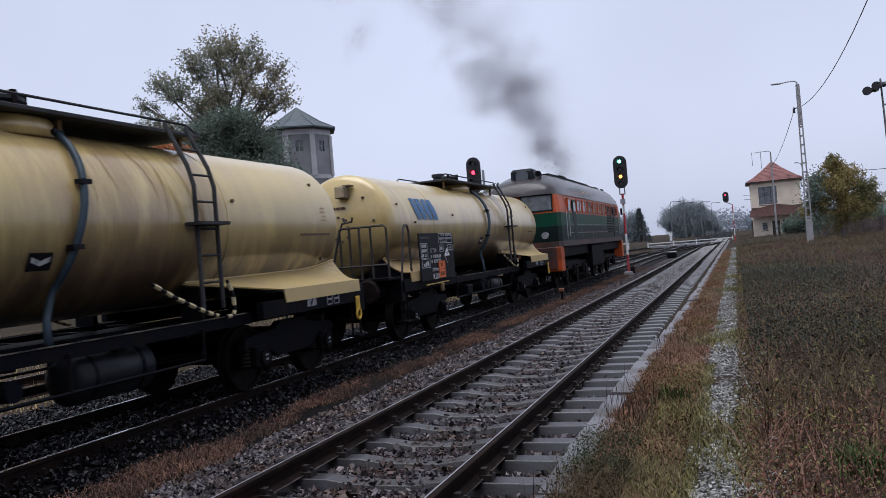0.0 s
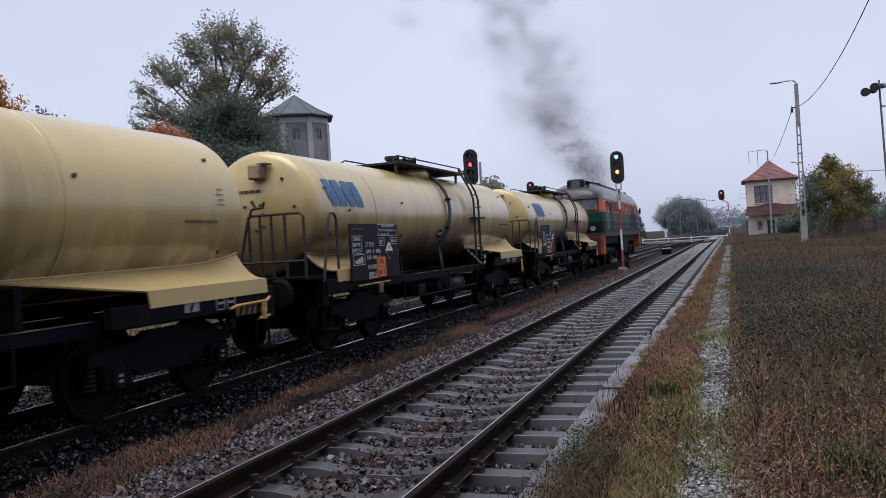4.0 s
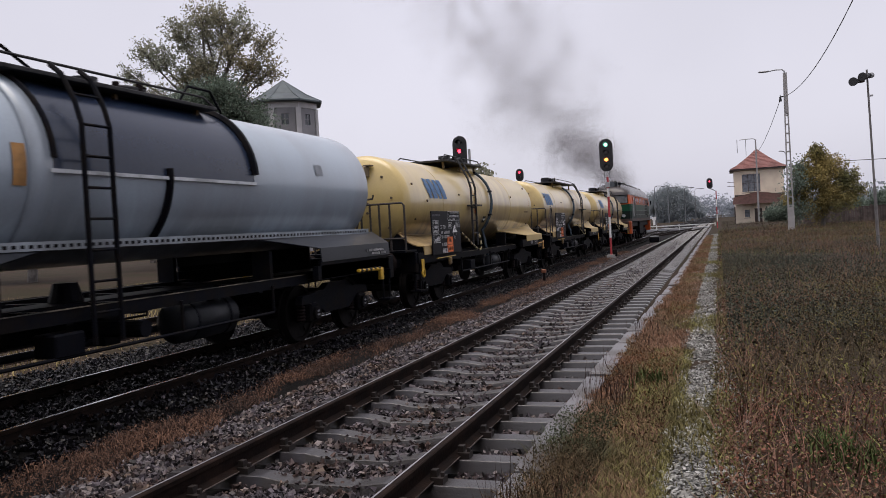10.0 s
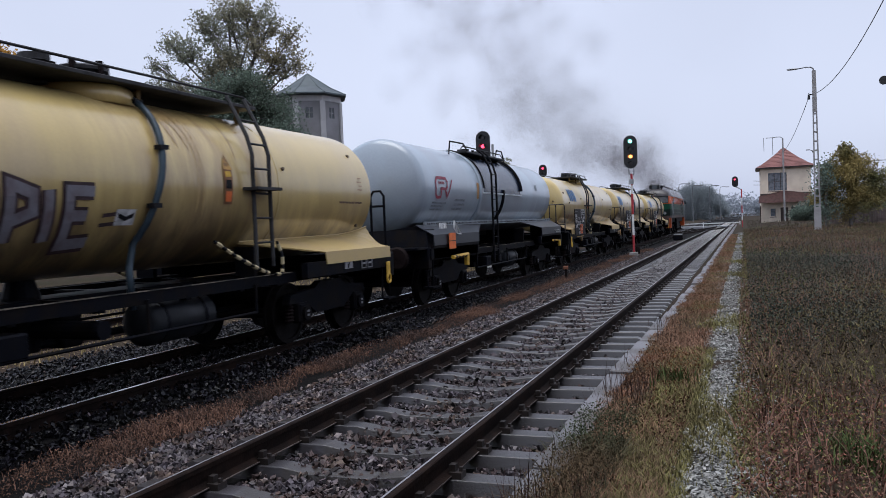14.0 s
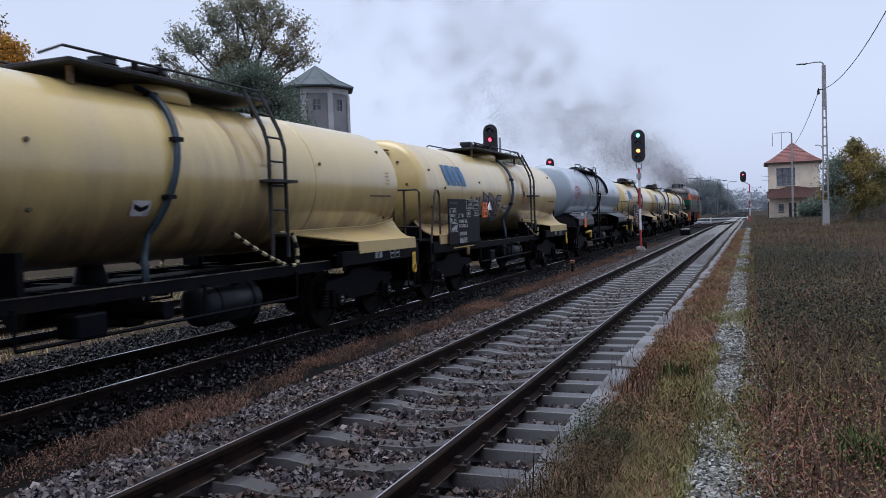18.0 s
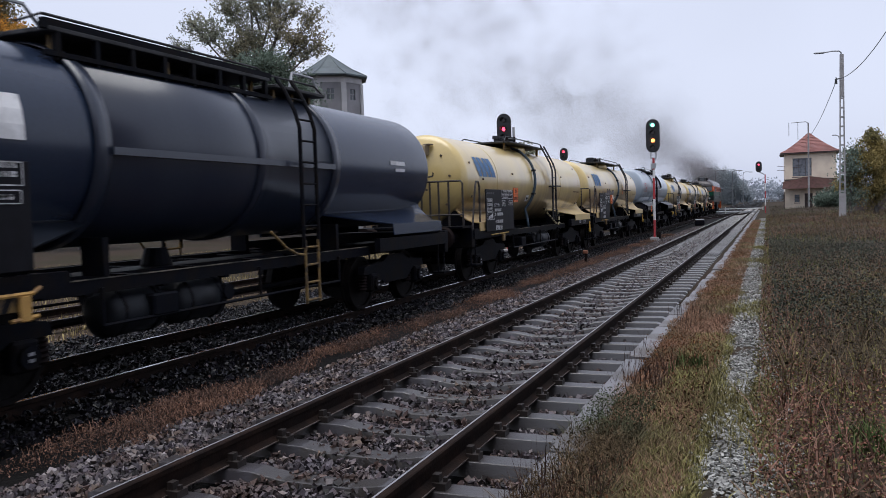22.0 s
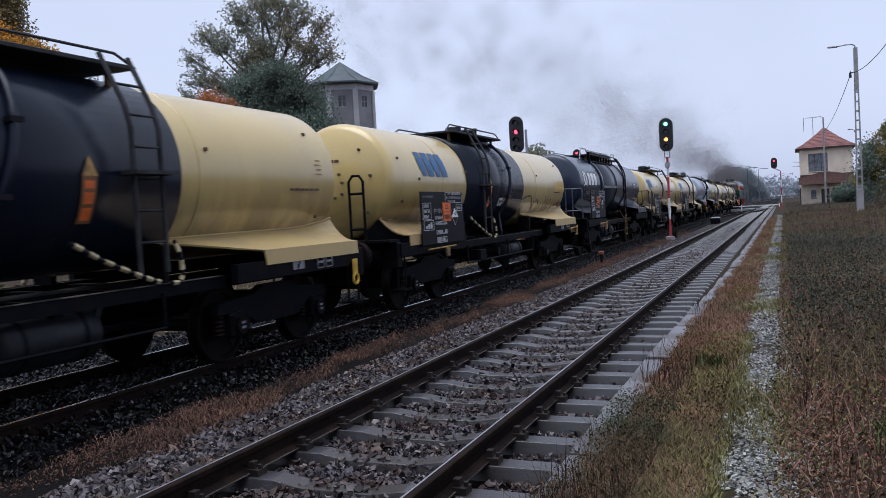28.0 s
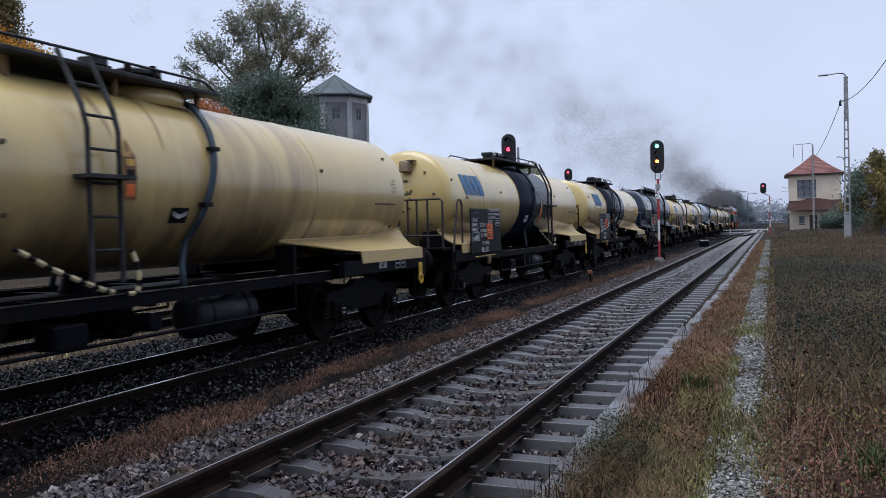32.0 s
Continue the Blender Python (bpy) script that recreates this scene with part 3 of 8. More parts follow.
def ballast():
    def bed(n, xlo, xhi, ylo, yhi, power=1.6):
        y = ylo + (yhi - ylo) * RNG.random(n) ** power
        return RNG.uniform(xlo, xhi, n), y
    x, y = bed(128000, -2.2, 1.48, 2.0, 60, 1.9)
    xb, yb = bed(40000, -2.2, 1.48, -9.0, 2.0, 1.0)
    x, y = np.concatenate([x, xb]), np.concatenate([y, yb])
    under = np.abs(((y - 5.08 + 0.3) % 0.6) - 0.3) < 0.13
    keep = ~(under & (np.abs(x) < 1.3) & ((np.abs(x) > 0.44) | (RNG.random(len(x)) < 0.82))) & (np.abs(np.abs(x) - 0.7525) > 0.09)
    x, y = x[keep], y[keep]
    z = np.where(np.abs(x) < 0.66, -0.238, np.where(x > 0.8, -0.258, np.interp(x, [-2.2, -1.4], [-0.315, -0.228]))) + RNG.uniform(-0.035, 0.02, len(x))
    z = np.where((np.abs(x) < 0.42) & (np.abs(((y - 5.08 + 0.3) % 0.6) - 0.3) < 0.13), -0.208 + RNG.uniform(-0.012, 0.012, len(x)), z)
    pale = RNG.random(len(x)) < np.where(x < -0.8, 0.22, 0.07)
    tagged(stones("pale_ballast", np.stack([x, y, z + 0.006], 1)[pale], 0.024, STONE_PALE), "scattered pale and tan stones in the ballast", "ballast", kind="stuff")
    x, y, z = x[~pale], y[~pale], z[~pale]
    tagged(stones("track_ballast", np.stack([x, y, z], 1), 0.025, STONE), "loose grey and brown crushed stone ballast between the sleepers", "ballast", kind="stuff")
    x, y = bed(85000, -7.6, -2.85, -4.0, 48, 1.5)
    keep = np.abs(np.abs(x - X2) - 0.7525) > 0.09
    x, y = x[keep], y[keep]
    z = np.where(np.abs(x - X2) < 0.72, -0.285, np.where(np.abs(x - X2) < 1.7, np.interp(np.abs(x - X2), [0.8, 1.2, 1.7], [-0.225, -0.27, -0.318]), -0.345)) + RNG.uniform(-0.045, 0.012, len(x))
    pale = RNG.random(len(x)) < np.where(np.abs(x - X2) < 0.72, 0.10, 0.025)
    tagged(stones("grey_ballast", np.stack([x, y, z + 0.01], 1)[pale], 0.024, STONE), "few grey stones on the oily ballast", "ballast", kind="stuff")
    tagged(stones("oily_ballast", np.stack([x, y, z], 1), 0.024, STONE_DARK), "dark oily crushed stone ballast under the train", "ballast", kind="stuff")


def platform():
    pf = thing("platform_edge", "weathered concrete kerb edge of the low platform", "platform edge", kind="structure")
    bm = B(-0.10, 0.10, -0.494, 0.494, -0.34, 0.0, 0.012)
    me = bpy.data.meshes.new("kerb_stone")
    bm.to_mesh(me)
    bm.free()
    me.materials.append(KERB)
    y = -3.0
    while y < 62:
        share("kerb_stone", me, pf, pose(kerb_x(y) + 0.025 + random.uniform(-0.025, 0.025), y, 0.115 + random.uniform(-0.02, 0.012), random.uniform(-0.4, 0.4), random.uniform(-1.5, 1.5), random.uniform(-0.8, 0.8)))
        y += 1.0
    bm = bmesh.new()
    for k in range(50):
        box(bm, kerb_x(62) - 0.075, kerb_x(62) + 0.125, 61.55 + k, 62.53 + k, -0.2, 0.11 + 0.01 * (k % 3))
    tagged(part("far_kerb", bm, KERB, pf), kind="stuff")
    n = 68000
    y = 2.2 + 62 * RNG.random(n) ** 1.8
    y[:7000] = -8 + 10.2 * RNG.random(7000)
    mid = np.interp(y, [2, 6, 9, 13, 20, 36, 65], [2.50, 2.49, 2.45, 2.40, 2.26, 2.36, 2.4])
    x = mid - 0.03 + RNG.normal(0, 0.145, n) + 0.04 * np.sin(y * 3.1)
    keep = np.sin(y * 2.7 + 3 * x) + np.sin(y * 6.1 - 8 * x) + 3.5 * (x - mid) / 0.1 * 0.25 + RNG.normal(0, 1.0, n) > -0.6
    x, y = x[keep], y[keep]
    z = ground_z(x, y) + RNG.uniform(-0.01, 0.012, len(x))
    tagged(stones("path_stones", np.stack([x, y, z + 0.004], 1), 0.0145, COBBLE, 0.6), "narrow path of grey flat stones along the platform", "stone path", kind="stuff")


def kerb_x(y):
    return float(np.interp(y, [0, 8, 15, 24, 62], [1.57, 1.57, 1.68, 1.73, 1.75]))


def kerb_edge(y):
    """Where the kerb meets the grass; works on arrays."""
    return np.interp(y, [0, 8, 15, 24, 62], [1.57, 1.57, 1.68, 1.73, 1.75]) + 0.12


def patch(n, x0, x1, y0, y1, power=1.5, keep=None):
    x, y = RNG.uniform(x0, x1, n), y0 + (y1 - y0) * RNG.random(n) ** power
    if keep is not None:
        k = keep(x, y)
        x, y = x[k], y[k]
    return np.stack([x, y, ground_z(x, y) - 0.01], 1)


def clump(x, y, a, b, c):
    return np.sin(x * a + 1.7 * np.sin(y * b)) + np.sin(y * c + x * 1.3) + RNG.normal(0, 0.5, len(x))


def tuft_cloud(name, n, x0, x1, y0, y1, power, height, size, material, label, keep):
    """Bushy low weeds: small sprays at all heights above the ground."""
    p = patch(n, x0, x1, y0, y1, power, keep)
    p[:, 2] += height * RNG.random(len(p)) ** 1.6
    tagged(leaf_cloud(name, p, size, material), label, "weeds", kind="stuff")


def grass():
    strip = patch(90000, -3.4, -1.9, -2, 48, 1.6, lambda x, y: (np.abs(x + 2.53 + 0.10 * np.sin(y * 0.8) + 0.06 * np.sin(y * 2.3)) < 0.29 + 0.12 * np.sin(y * 1.3) + 0.10 * np.sin(y * 4.1) + RNG.normal(0, 0.06, len(x))) & (clump(x, y, 3, 1.1, 1.9) > -0.5))
    tagged(blades("straw_strip", strip + np.array([0, 0, 0.03]), 0.075, 0.0026, STRIP, 2.2), "strip of dry orange-brown grass between the tracks", "dry grass", kind="stuff")
    tuft_cloud("strip_mat", 170000, -3.4, -1.9, -1, 46, 1.6, 0.12, 0.0105, STRIP, "matted rusty brown grass between the tracks", lambda x, y: (np.abs(x + 2.53 + 0.10 * np.sin(y * 0.8) + 0.06 * np.sin(y * 2.3)) < 0.31 + 0.12 * np.sin(y * 1.3) + 0.10 * np.sin(y * 4.1) + RNG.normal(0, 0.05, len(x))) & (clump(x, y, 3, 1.1, 1.9) > -1.7))
    side = patch(150000, 1.62, 2.30, 2.0, 60, 2.0, lambda x, y: (clump(x, y, 2.5, 0.9, 1.3) > -1.6) & (x > kerb_edge(y) - 0.05 + 0.04 * np.sin(y * 3.7)))
    tagged(blades("platform_straw", side, 0.06, 0.0028, STRAW_PALE, 1.5), "dry orange-brown grass along the platform edge", "dry grass", kind="stuff")
    tuft_cloud("kerb_weeds", 17000, 1.58, 2.0, 2.2, 5.8, 1.0, 0.16, 0.008, KERB_WEED, "dark green weeds growing over the kerb", lambda x, y: clump(x, y, 3.0, 1.4, 1.1) - 0.6 * (y - 4.4) > -0.2)
    edge = patch(9000, 1.55, 2.0, 2.2, 5.2, 1.2, lambda x, y: clump(x, y, 3.0, 1.4, 1.1) - 0.7 * (y - 3.9) > -0.2)
    tagged(blades("kerb_grass", edge, 0.10, 0.0028, KERB_WEED, 2.2), "dark green grass leaning over the kerb", "grass", kind="stuff")
    tuft_cloud("platform_weeds", 45000, 1.70, 2.3, 2.0, 50, 2.0, 0.14, 0.011, STRAW, "rusty brown dead weeds along the kerb", lambda x, y: (clump(x, y, 2.0, 1.4, 0.8) > 0.3) & (x > kerb_edge(y) - 0.03))
    moss = patch(140000, 1.92, 2.75, 2.0, 55, 2.0, lambda x, y: clump(x, y, 2.2, 1.3, 0.9) + 2.6 * (np.abs(x - 2.19) < 0.2) * (y < 9) - 0.4 * (np.abs(x - 2.49) < 0.12) > 0.5)
    tagged(blades("platform_grass", moss, 0.058, 0.0035, MOSS, 1.4), "low green grass and moss beside the stone path", "grass", kind="stuff")
    twig = patch(1500, 1.48, 1.98, 2.2, 14, 2.0, lambda x, y: clump(x, y, 3.1, 2.2, 1.7) > 0.4)
    tagged(blades("dark_stalks", twig, 0.26, 0.0022, DARK_STALK, 0.7), "thin dark dead stalks on the kerb", "weeds", kind="stuff")
    tuft_cloud("low_brown_weeds", 200000, 2.62, 9, 2.4, 16, 1.5, 0.12, 0.010, BROWN_WEED, "dense low withered brown weeds", lambda x, y: clump(x, y, 1.6, 0.9, 1.1) > -1.5)
    tuft_cloud("low_green_weeds", 130000, 2.58, 9, 2.4, 16, 1.6, 0.09, 0.012, MOSS, "low green weeds among the brown ones", lambda x, y: clump(x, y, 1.2, 0.7, 0.8) > 0.2)
    tuft_cloud("brown_weeds", 110000, 2.62, 16, 2.2, 70, 1.8, 0.24, 0.011, BROWN_WEED, "field of withered brown weeds", lambda x, y: clump(x, y, 1.1, 0.5, 0.7) > -0.9)
    # far weeds use a colour that holds the shade between upright stalks
    tuft_cloud("dark_weeds", 110000, 2.62, 20, 7, 70, 1.4, 0.26, 0.02, SHADED_WEED, "green-brown weeds across the far field, shade in their colour", lambda x, y: clump(x, y, 0.7, 0.35, 0.4) > -0.6)
    tuft_cloud("dark_patch", 85000, 2.75, 7.0, 9, 26, 1.2, 0.46, 0.015, PATCH_WEED, "patch of dark grey-green weeds beside the path", lambda x, y: clump(x, y, 0.8, 0.5, 0.45) + 0.5 * (x < 4.5) > -0.1)
    tuft_cloud("red_patch", 75000, 2.66, 9.0, 2.4, 14, 1.4, 0.20, 0.011, RED_WEED, "patches of reddish-brown dead weeds", lambda x, y: clump(x, y, 1.0, 0.9, 0.7) > 0.4)
    tuft_cloud("olive_weeds", 90000, 2.62, 18, 2.2, 75, 1.7, 0.18, 0.014, GREEN_GRASS, "patches of olive green weeds in the field", lambda x, y: clump(x, y, 0.8, 0.4, 0.5) > -0.1)
    field = patch(50000, 2.62, 16, 2.2, 70, 2.0, lambda x, y: clump(x, y, 1.1, 0.5, 0.7) > -1.2)
    tagged(blades("withered_stems", field, 0.22, 0.004, BROWN_WEED, 1.2), "withered brown stems standing in the field", "weeds", kind="stuff")
    field = patch(30000, 2.62, 18, 2.2, 80, 1.9, lambda x, y: clump(x, y, 0.8, 0.4, 0.5) > 0.1)
    tagged(blades("field_grass", field, 0.16, 0.005, GREEN_GRASS, 1.3), "olive green grass among the weeds", "grass", kind="stuff")
    field = patch(7000, 2.7, 20, 5.0, 80, 1.7, lambda x, y: clump(x, y, 0.9, 0.6, 0.45) > 0.3)
    tagged(blades("seed_stalks", field, 0.27, 0.0026, SEDGE, 0.8), "tall pale seed stalks standing in the field", "weeds", kind="stuff")
    field = patch(20000, 2.75, 16, 2.5, 60, 1.4, lambda x, y: clump(x, y, 1.4, 0.8, 0.9) > -0.1)
    tagged(blades("dead_stalks", field, 0.26, 0.0020, DARK_STALK, 0.5), "thin dark dead stalks standing in the field", "weeds", kind="stuff")
    tuft_cloud("near_weeds", 130000, 1.75, 10, -9, 2.6, 1.0, 0.14, 0.013, BROWN_WEED, "low withered weeds on the platform", lambda x, y: clump(x, y, 1.3, 0.8, 0.9) > -1.4)
    tuft_cloud("near_green", 90000, 1.75, 10, -9, 2.6, 1.0, 0.08, 0.012, MOSS, "low green grass on the platform", lambda x, y: clump(x, y, 1.1, 0.6, 0.7) > -0.6)
    for cx, cy in ((3.25, 5.2), (3.4, 5.0), (4.4, 5.6), (2.1, 7.2), (4.9, 7.0), (5.3, 5.2)):
        p = np.stack([RNG.normal(cx, 0.08, 160), RNG.normal(cy, 0.14, 160), np.zeros(160)], 1)
        p[:, 2] = ground_z(p[:, 0], p[:, 1])
        tagged(blades("green_tuft", p, 0.12, 0.006, FRESH_GRASS, 0.9), "fresh green grass tuft among the brown weeds", "grass", kind="stuff")
    far = patch(14000, -10.5, -7.8, -4, 40, 1.3)
    tagged(stones("far_gravel", far, 0.035, FAR_GRAVEL, 0.7), "brown gravel and earth beyond the train", "gravel", kind="stuff")
    far = patch(90000, -24, -8.0, -5, 70, 1.4, lambda x, y: clump(x, y, 0.9, 0.5, 0.6) > -0.4)
    tagged(blades("far_side_grass", far, 0.13, 0.007, FAR_STRAW, 0.8), "dry pale grass beyond the train", "dry grass", kind="stuff")
    far = patch(35000, -30, 60, 60, 160, 1.2, lambda x, y: (x > 3) | (x < -7))
    tagged(blades("distant_grass", far, 0.25, 0.012, SHADED_WEED, 0.8), "distant rough grass beside the line", "grass", kind="stuff")


STRIP = mat("rusty_strip_grass", (0.15, 0.086, 0.062), 0.95, 0, 0.3, 0.9, 8, 0, (0.075, 0.05, 0.041), island=0.5)
PATCH_WEED = mat("grey_green_weed", (0.055, 0.066, 0.052), 0.95, 0, 0.3, 0.3, 8, 0, (0.072, 0.07, 0.056), island=0.6)
# green-brown weed darkened: stalk shade is put into the colour
SHADED_WEED = mat("shaded_field_weed", (0.068, 0.068, 0.046), 0.95, 0, 0.3, 0.3, 8, 0, (0.085, 0.056, 0.044), island=0.7)
RED_WEED = mat("reddish_dead_weed", (0.15, 0.068, 0.048), 0.95, 0, 0.3, 0.3, 8, 0, (0.10, 0.05, 0.036), island=0.7)
MOSS = mat("mossy_grass", (0.165, 0.15, 0.062), 0.9, 0, 0.3, 0.9, 8, 0, (0.12, 0.105, 0.048), island=0.6)
KERB_WEED = mat("dark_kerb_weed", (0.05, 0.062, 0.035), 0.9, 0, 0.3, 0.9, 8, 0, (0.07, 0.05, 0.03), island=0.6)
STRAW_PALE = mat("pale_straw_grass", (0.20, 0.118, 0.08), 0.9, 0, 0.3, 1.6, 8, 0, (0.14, 0.102, 0.062), island=0.6)
FAR_GRAVEL = mat("brown_gravel", (0.145, 0.11, 0.08), 0.8, 0, 0.3, 2, 30, 0.1, (0.055, 0.042, 0.032), island=0.7)
FAR_STRAW = mat("bleached_grass", (0.34, 0.27, 0.13), 0.9, 0, 0.3, 0.3, 8, 0, (0.12, 0.095, 0.05), island=0.5)
DARK_STALK = mat("dark_dead_stalk", (0.045, 0.026, 0.022), 0.9, 0, 0.3, 0.5, 8, 0, None, island=0.4)
FRESH_GRASS = mat("fresh_grass", (0.072, 0.098, 0.036), 0.8, 0, 0.3, 0.5, 8, 0, None, island=0.4)
for m_ in (STRIP, RED_WEED, PATCH_WEED, MOSS, SHADED_WEED, KERB_WEED, STRAW_PALE, FAR_STRAW, FAR_GRAVEL, DARK_STALK, FRESH_GRASS):
    m_.node_tree.nodes["Principled BSDF"].inputs["Specular IOR Level"].default_value = 0.08
ground()
track("track_1", "railway track with wet concrete sleepers and worn rails", 0.0, 0.0, -12, 420, (1.5, 75), 180, SLEEPER)
track("track_2", "oily railway track on which the train runs", X2, Z2, -130, 420, (-6, 55), 110, SLEEPER_DARK)
ballast()
platform()
grass()

# ---------------------------------------------------------------- the train
RUN = (2.762, 0.024405)      # metres per second at the start, half the acceleration


def run(t):
    return RUN[0] * t + RUN[1] * t * t


SPINNING = []                # (wheelset, its place, radius)
MOVERS = []                  # (vehicle, its place along the line at the start)


def wheelset(parent, y, r, z=None):
    bm = bmesh.new()
    tube(bm, [(-0.9, 0, 0), (0.9, 0, 0)], 0.08, 10)
    for s in (-1, 1):
        xs = [(0.68, r + 0.028), (0.71, r + 0.028), (0.715, r), (0.82, r - 0.006), (0.82, r - 0.06), (0.79, r - 0.07), (0.78, 0.16), (0.83, 0.15), (0.83, 0.0)]
        rings = [[bm.verts.new((s * x, q * math.cos(2 * math.pi * j / 24), q * math.sin(2 * math.pi * j / 24))) for j in range(24)] if q else None for x, q in xs]
        for a, b in zip(rings, rings[1:]):
            if b:
                for j in range(24):
                    bm.faces.new((a[j], a[(j + 1) % 24], b[(j + 1) % 24], b[j]))
        bm.faces.new(rings[0])
        # pale chalk mark and balance bolts that show the turning
        box(bm, s * 0.795 if s > 0 else s * 0.805, s * 0.805 if s > 0 else s * 0.795, -0.03, 0.03, r * 0.55, r * 0.8)
    bmesh.ops.recalc_face_normals(bm, faces=bm.faces[:])
    w = part("wheelset", bm, WHEEL, parent)
    w.location = (0, y, r if z is None else z)
    SPINNING.append((w, Vector(w.location), r))
    return w


def bogie(parent, y):
    """A two-axle freight bogie; its wheelsets are parts of it."""
    bm = B(-0.95, 0.95, -0.14, 0.14, 0.55, 0.80, 0.02)
    bg = part("bogie", bm, FRAME, parent)
    bg.location = (0, y, 0)
    for s in (-1, 1):
        bm = bmesh.new()
        prof = [(-1.25, 0.62), (-1.2, 0.75), (-0.5, 0.80), (-0.3, 0.9), (0.3, 0.9), (0.5, 0.80), (1.2, 0.75), (1.25, 0.62), (0.75, 0.60), (0.45, 0.42), (-0.45, 0.42), (-0.75, 0.60)]
        loft(bm, [[(s * x, yy, z) for yy, z in prof] for x in (0.93, 1.05)])
        bm.faces.new([v for v in bm.verts[:12]])
        bm.faces.new([v for v in bm.verts[12:24]])
        bmesh.ops.recalc_face_normals(bm, faces=bm.faces[:])
        part("side_frame", bm, FRAME, bg)
        for e in (-0.9, 0.9):
            bm = B(s * 1.02 - 0.09, s * 1.02 + 0.09, e - 0.15, e + 0.15, 0.32, 0.62, 0.03)
            tube(bm, [(s * 1.1, e, 0.46), (s * 1.155, e, 0.46)], 0.11, 12)
            part("axle_box", bm, FRAME, bg)
            for d in (-0.26, 0.26):
                part("spring", lathe_z(bmesh.new(), [(0.35 + k * 0.025, 0.075 if k % 2 else 0.055) for k in range(11)], 10, s * 0.98, e + d), RUSTY, bg)
            bm = bmesh.new()
            for k in (0, 1):
                box(bm, s * 1.158 - 0.004, s * 1.158 + 0.004, e - 0.03, e + 0.03, 0.42 + 0.06 * k, 0.45 + 0.06 * k)
            part("axle_box_marking", bm, FAINT_WHITE, bg)
    for e in (-0.9, 0.9):
        wheelset(bg, e, 0.46)
    return bg


def wrap_patch(bm, cz, r, y0, y1, a0, a1, side, rows=5):
    """A patch that hugs the tank: from angle a0 to a1 above the horizontal, degrees."""
    ring = []
    for i in range(rows + 1):
        a = radians(a0 + (a1 - a0) * i / rows)
        ring.append([bm.verts.new((side * r * math.cos(a), y, cz + r * math.sin(a))) for y in (y0, y1)])
    for p, q in zip(ring, ring[1:]):
        bm.faces.new((p[0], p[1], q[1], q[0]) if side > 0 else (p[1], p[0], q[0], q[1]))
    return bm


def wrap_shape(bm, cz, r, pts, side=1):
    """A flat outline of (y, z) points laid on the tank's side."""
    vs = []
    for y, z in pts:
        s = max(-0.999, min(0.999, (z - cz) / r))
        vs.append(bm.verts.new((side * r * math.sqrt(1 - s * s), y, z)))
    f = bm.faces.new(vs)
    return f


def stroke(bm, cz, r, pts, w, side=1):
    """A painted line on the tank's side through (y, z) points, one mitred ribbon."""
    fine = []
    for (y0, z0), (y1, z1) in zip(pts, pts[1:]):
        k = max(1, int(math.hypot(y1 - y0, z1 - z0) / 0.1))
        fine += [Vector((y0 + (y1 - y0) * i / k, z0 + (z1 - z0) * i / k)) for i in range(k)]
    fine.append(Vector(pts[-1]))
    edge = []
    for i, p in enumerate(fine):
        a = (p - fine[i - 1]).normalized() if i else None
        b = (fine[i + 1] - p).normalized() if i + 1 < len(fine) else None
        d = (a or b) + (b or a)
        d = d.normalized() if d.length > 0.2 else b
        n = Vector((-d.y, d.x)) * (w / 2 / max(0.6, abs(d.dot(a or b))))
        pair = []
        for q in (p - n, p + n):
            c = max(-0.999, min(0.999, (q.y - cz) / r))
            pair.append(bm.verts.new((side * r * math.sqrt(1 - c * c), q.x, q.y)))
        edge.append(pair)
    for p, q in zip(edge, edge[1:]):
        bm.faces.new((p[0], q[0], q[1], p[1]))
    return bm


def arc_points(cz, r, y, a0, a1, n=14, side=1):
    return [(side * r * math.cos(radians(a0 + (a1 - a0) * i / n)), y, cz + r * math.sin(radians(a0 + (a1 - a0) * i / n))) for i in range(n + 1)]


def marking_lines(bm, x, y0, y1, z0, z1, rows, fill, seed):
    """Rows of small bars in place of writing."""
    rnd = random.Random(seed)
    h = (z1 - z0) / rows
    for i in range(rows):
        y, top = y0, z1 - i * h
        end = y0 + (y1 - y0) * rnd.uniform(0.6, 1.0)
        while y < end:
            w = rnd.uniform(0.03, 0.1)
            box(bm, x, x + 0.004, y, min(y + w, end), top - h * fill, top)
            y += w + 0.018
    return bm


def characters(bm, x, y0, y1, z0, z1, count, rnd):
    """A row of small upright shapes in place of writing: stems and bars, with a gap here and there."""
    pitch = (y1 - y0) / count
    t = min(0.021, pitch * 0.30)
    for k in range(count):
        if rnd.random() < 0.07:
            continue
        a, b = y0 + pitch * k, y0 + pitch * (k + 0.78)
        for on, q in ((0.92, (a, a + t, z0, z1)), (0.75, (b - t, b, z0, z1)), (0.7, (a, b, z1 - t, z1)), (0.7, (a, b, z0, z0 + t)), (0.4, (a, b, (z0 + z1 - t) / 2, (z0 + z1 + t) / 2))):
            if rnd.random() < on:
                box(bm, x, x + 0.004, *q)
    return bm


def outline(bm, x, y0, y1, z0, z1, t=0.012):
    for q in ((y0, y1, z0, z0 + t), (y0, y1, z1 - t, z1), (y0, y0 + t, z0, z1), (y1 - t, y1, z0, z1)):
        box(bm, x, x + 0.004, *q)
    return bm


CODE = []                    # the one legible line, shared by the boards


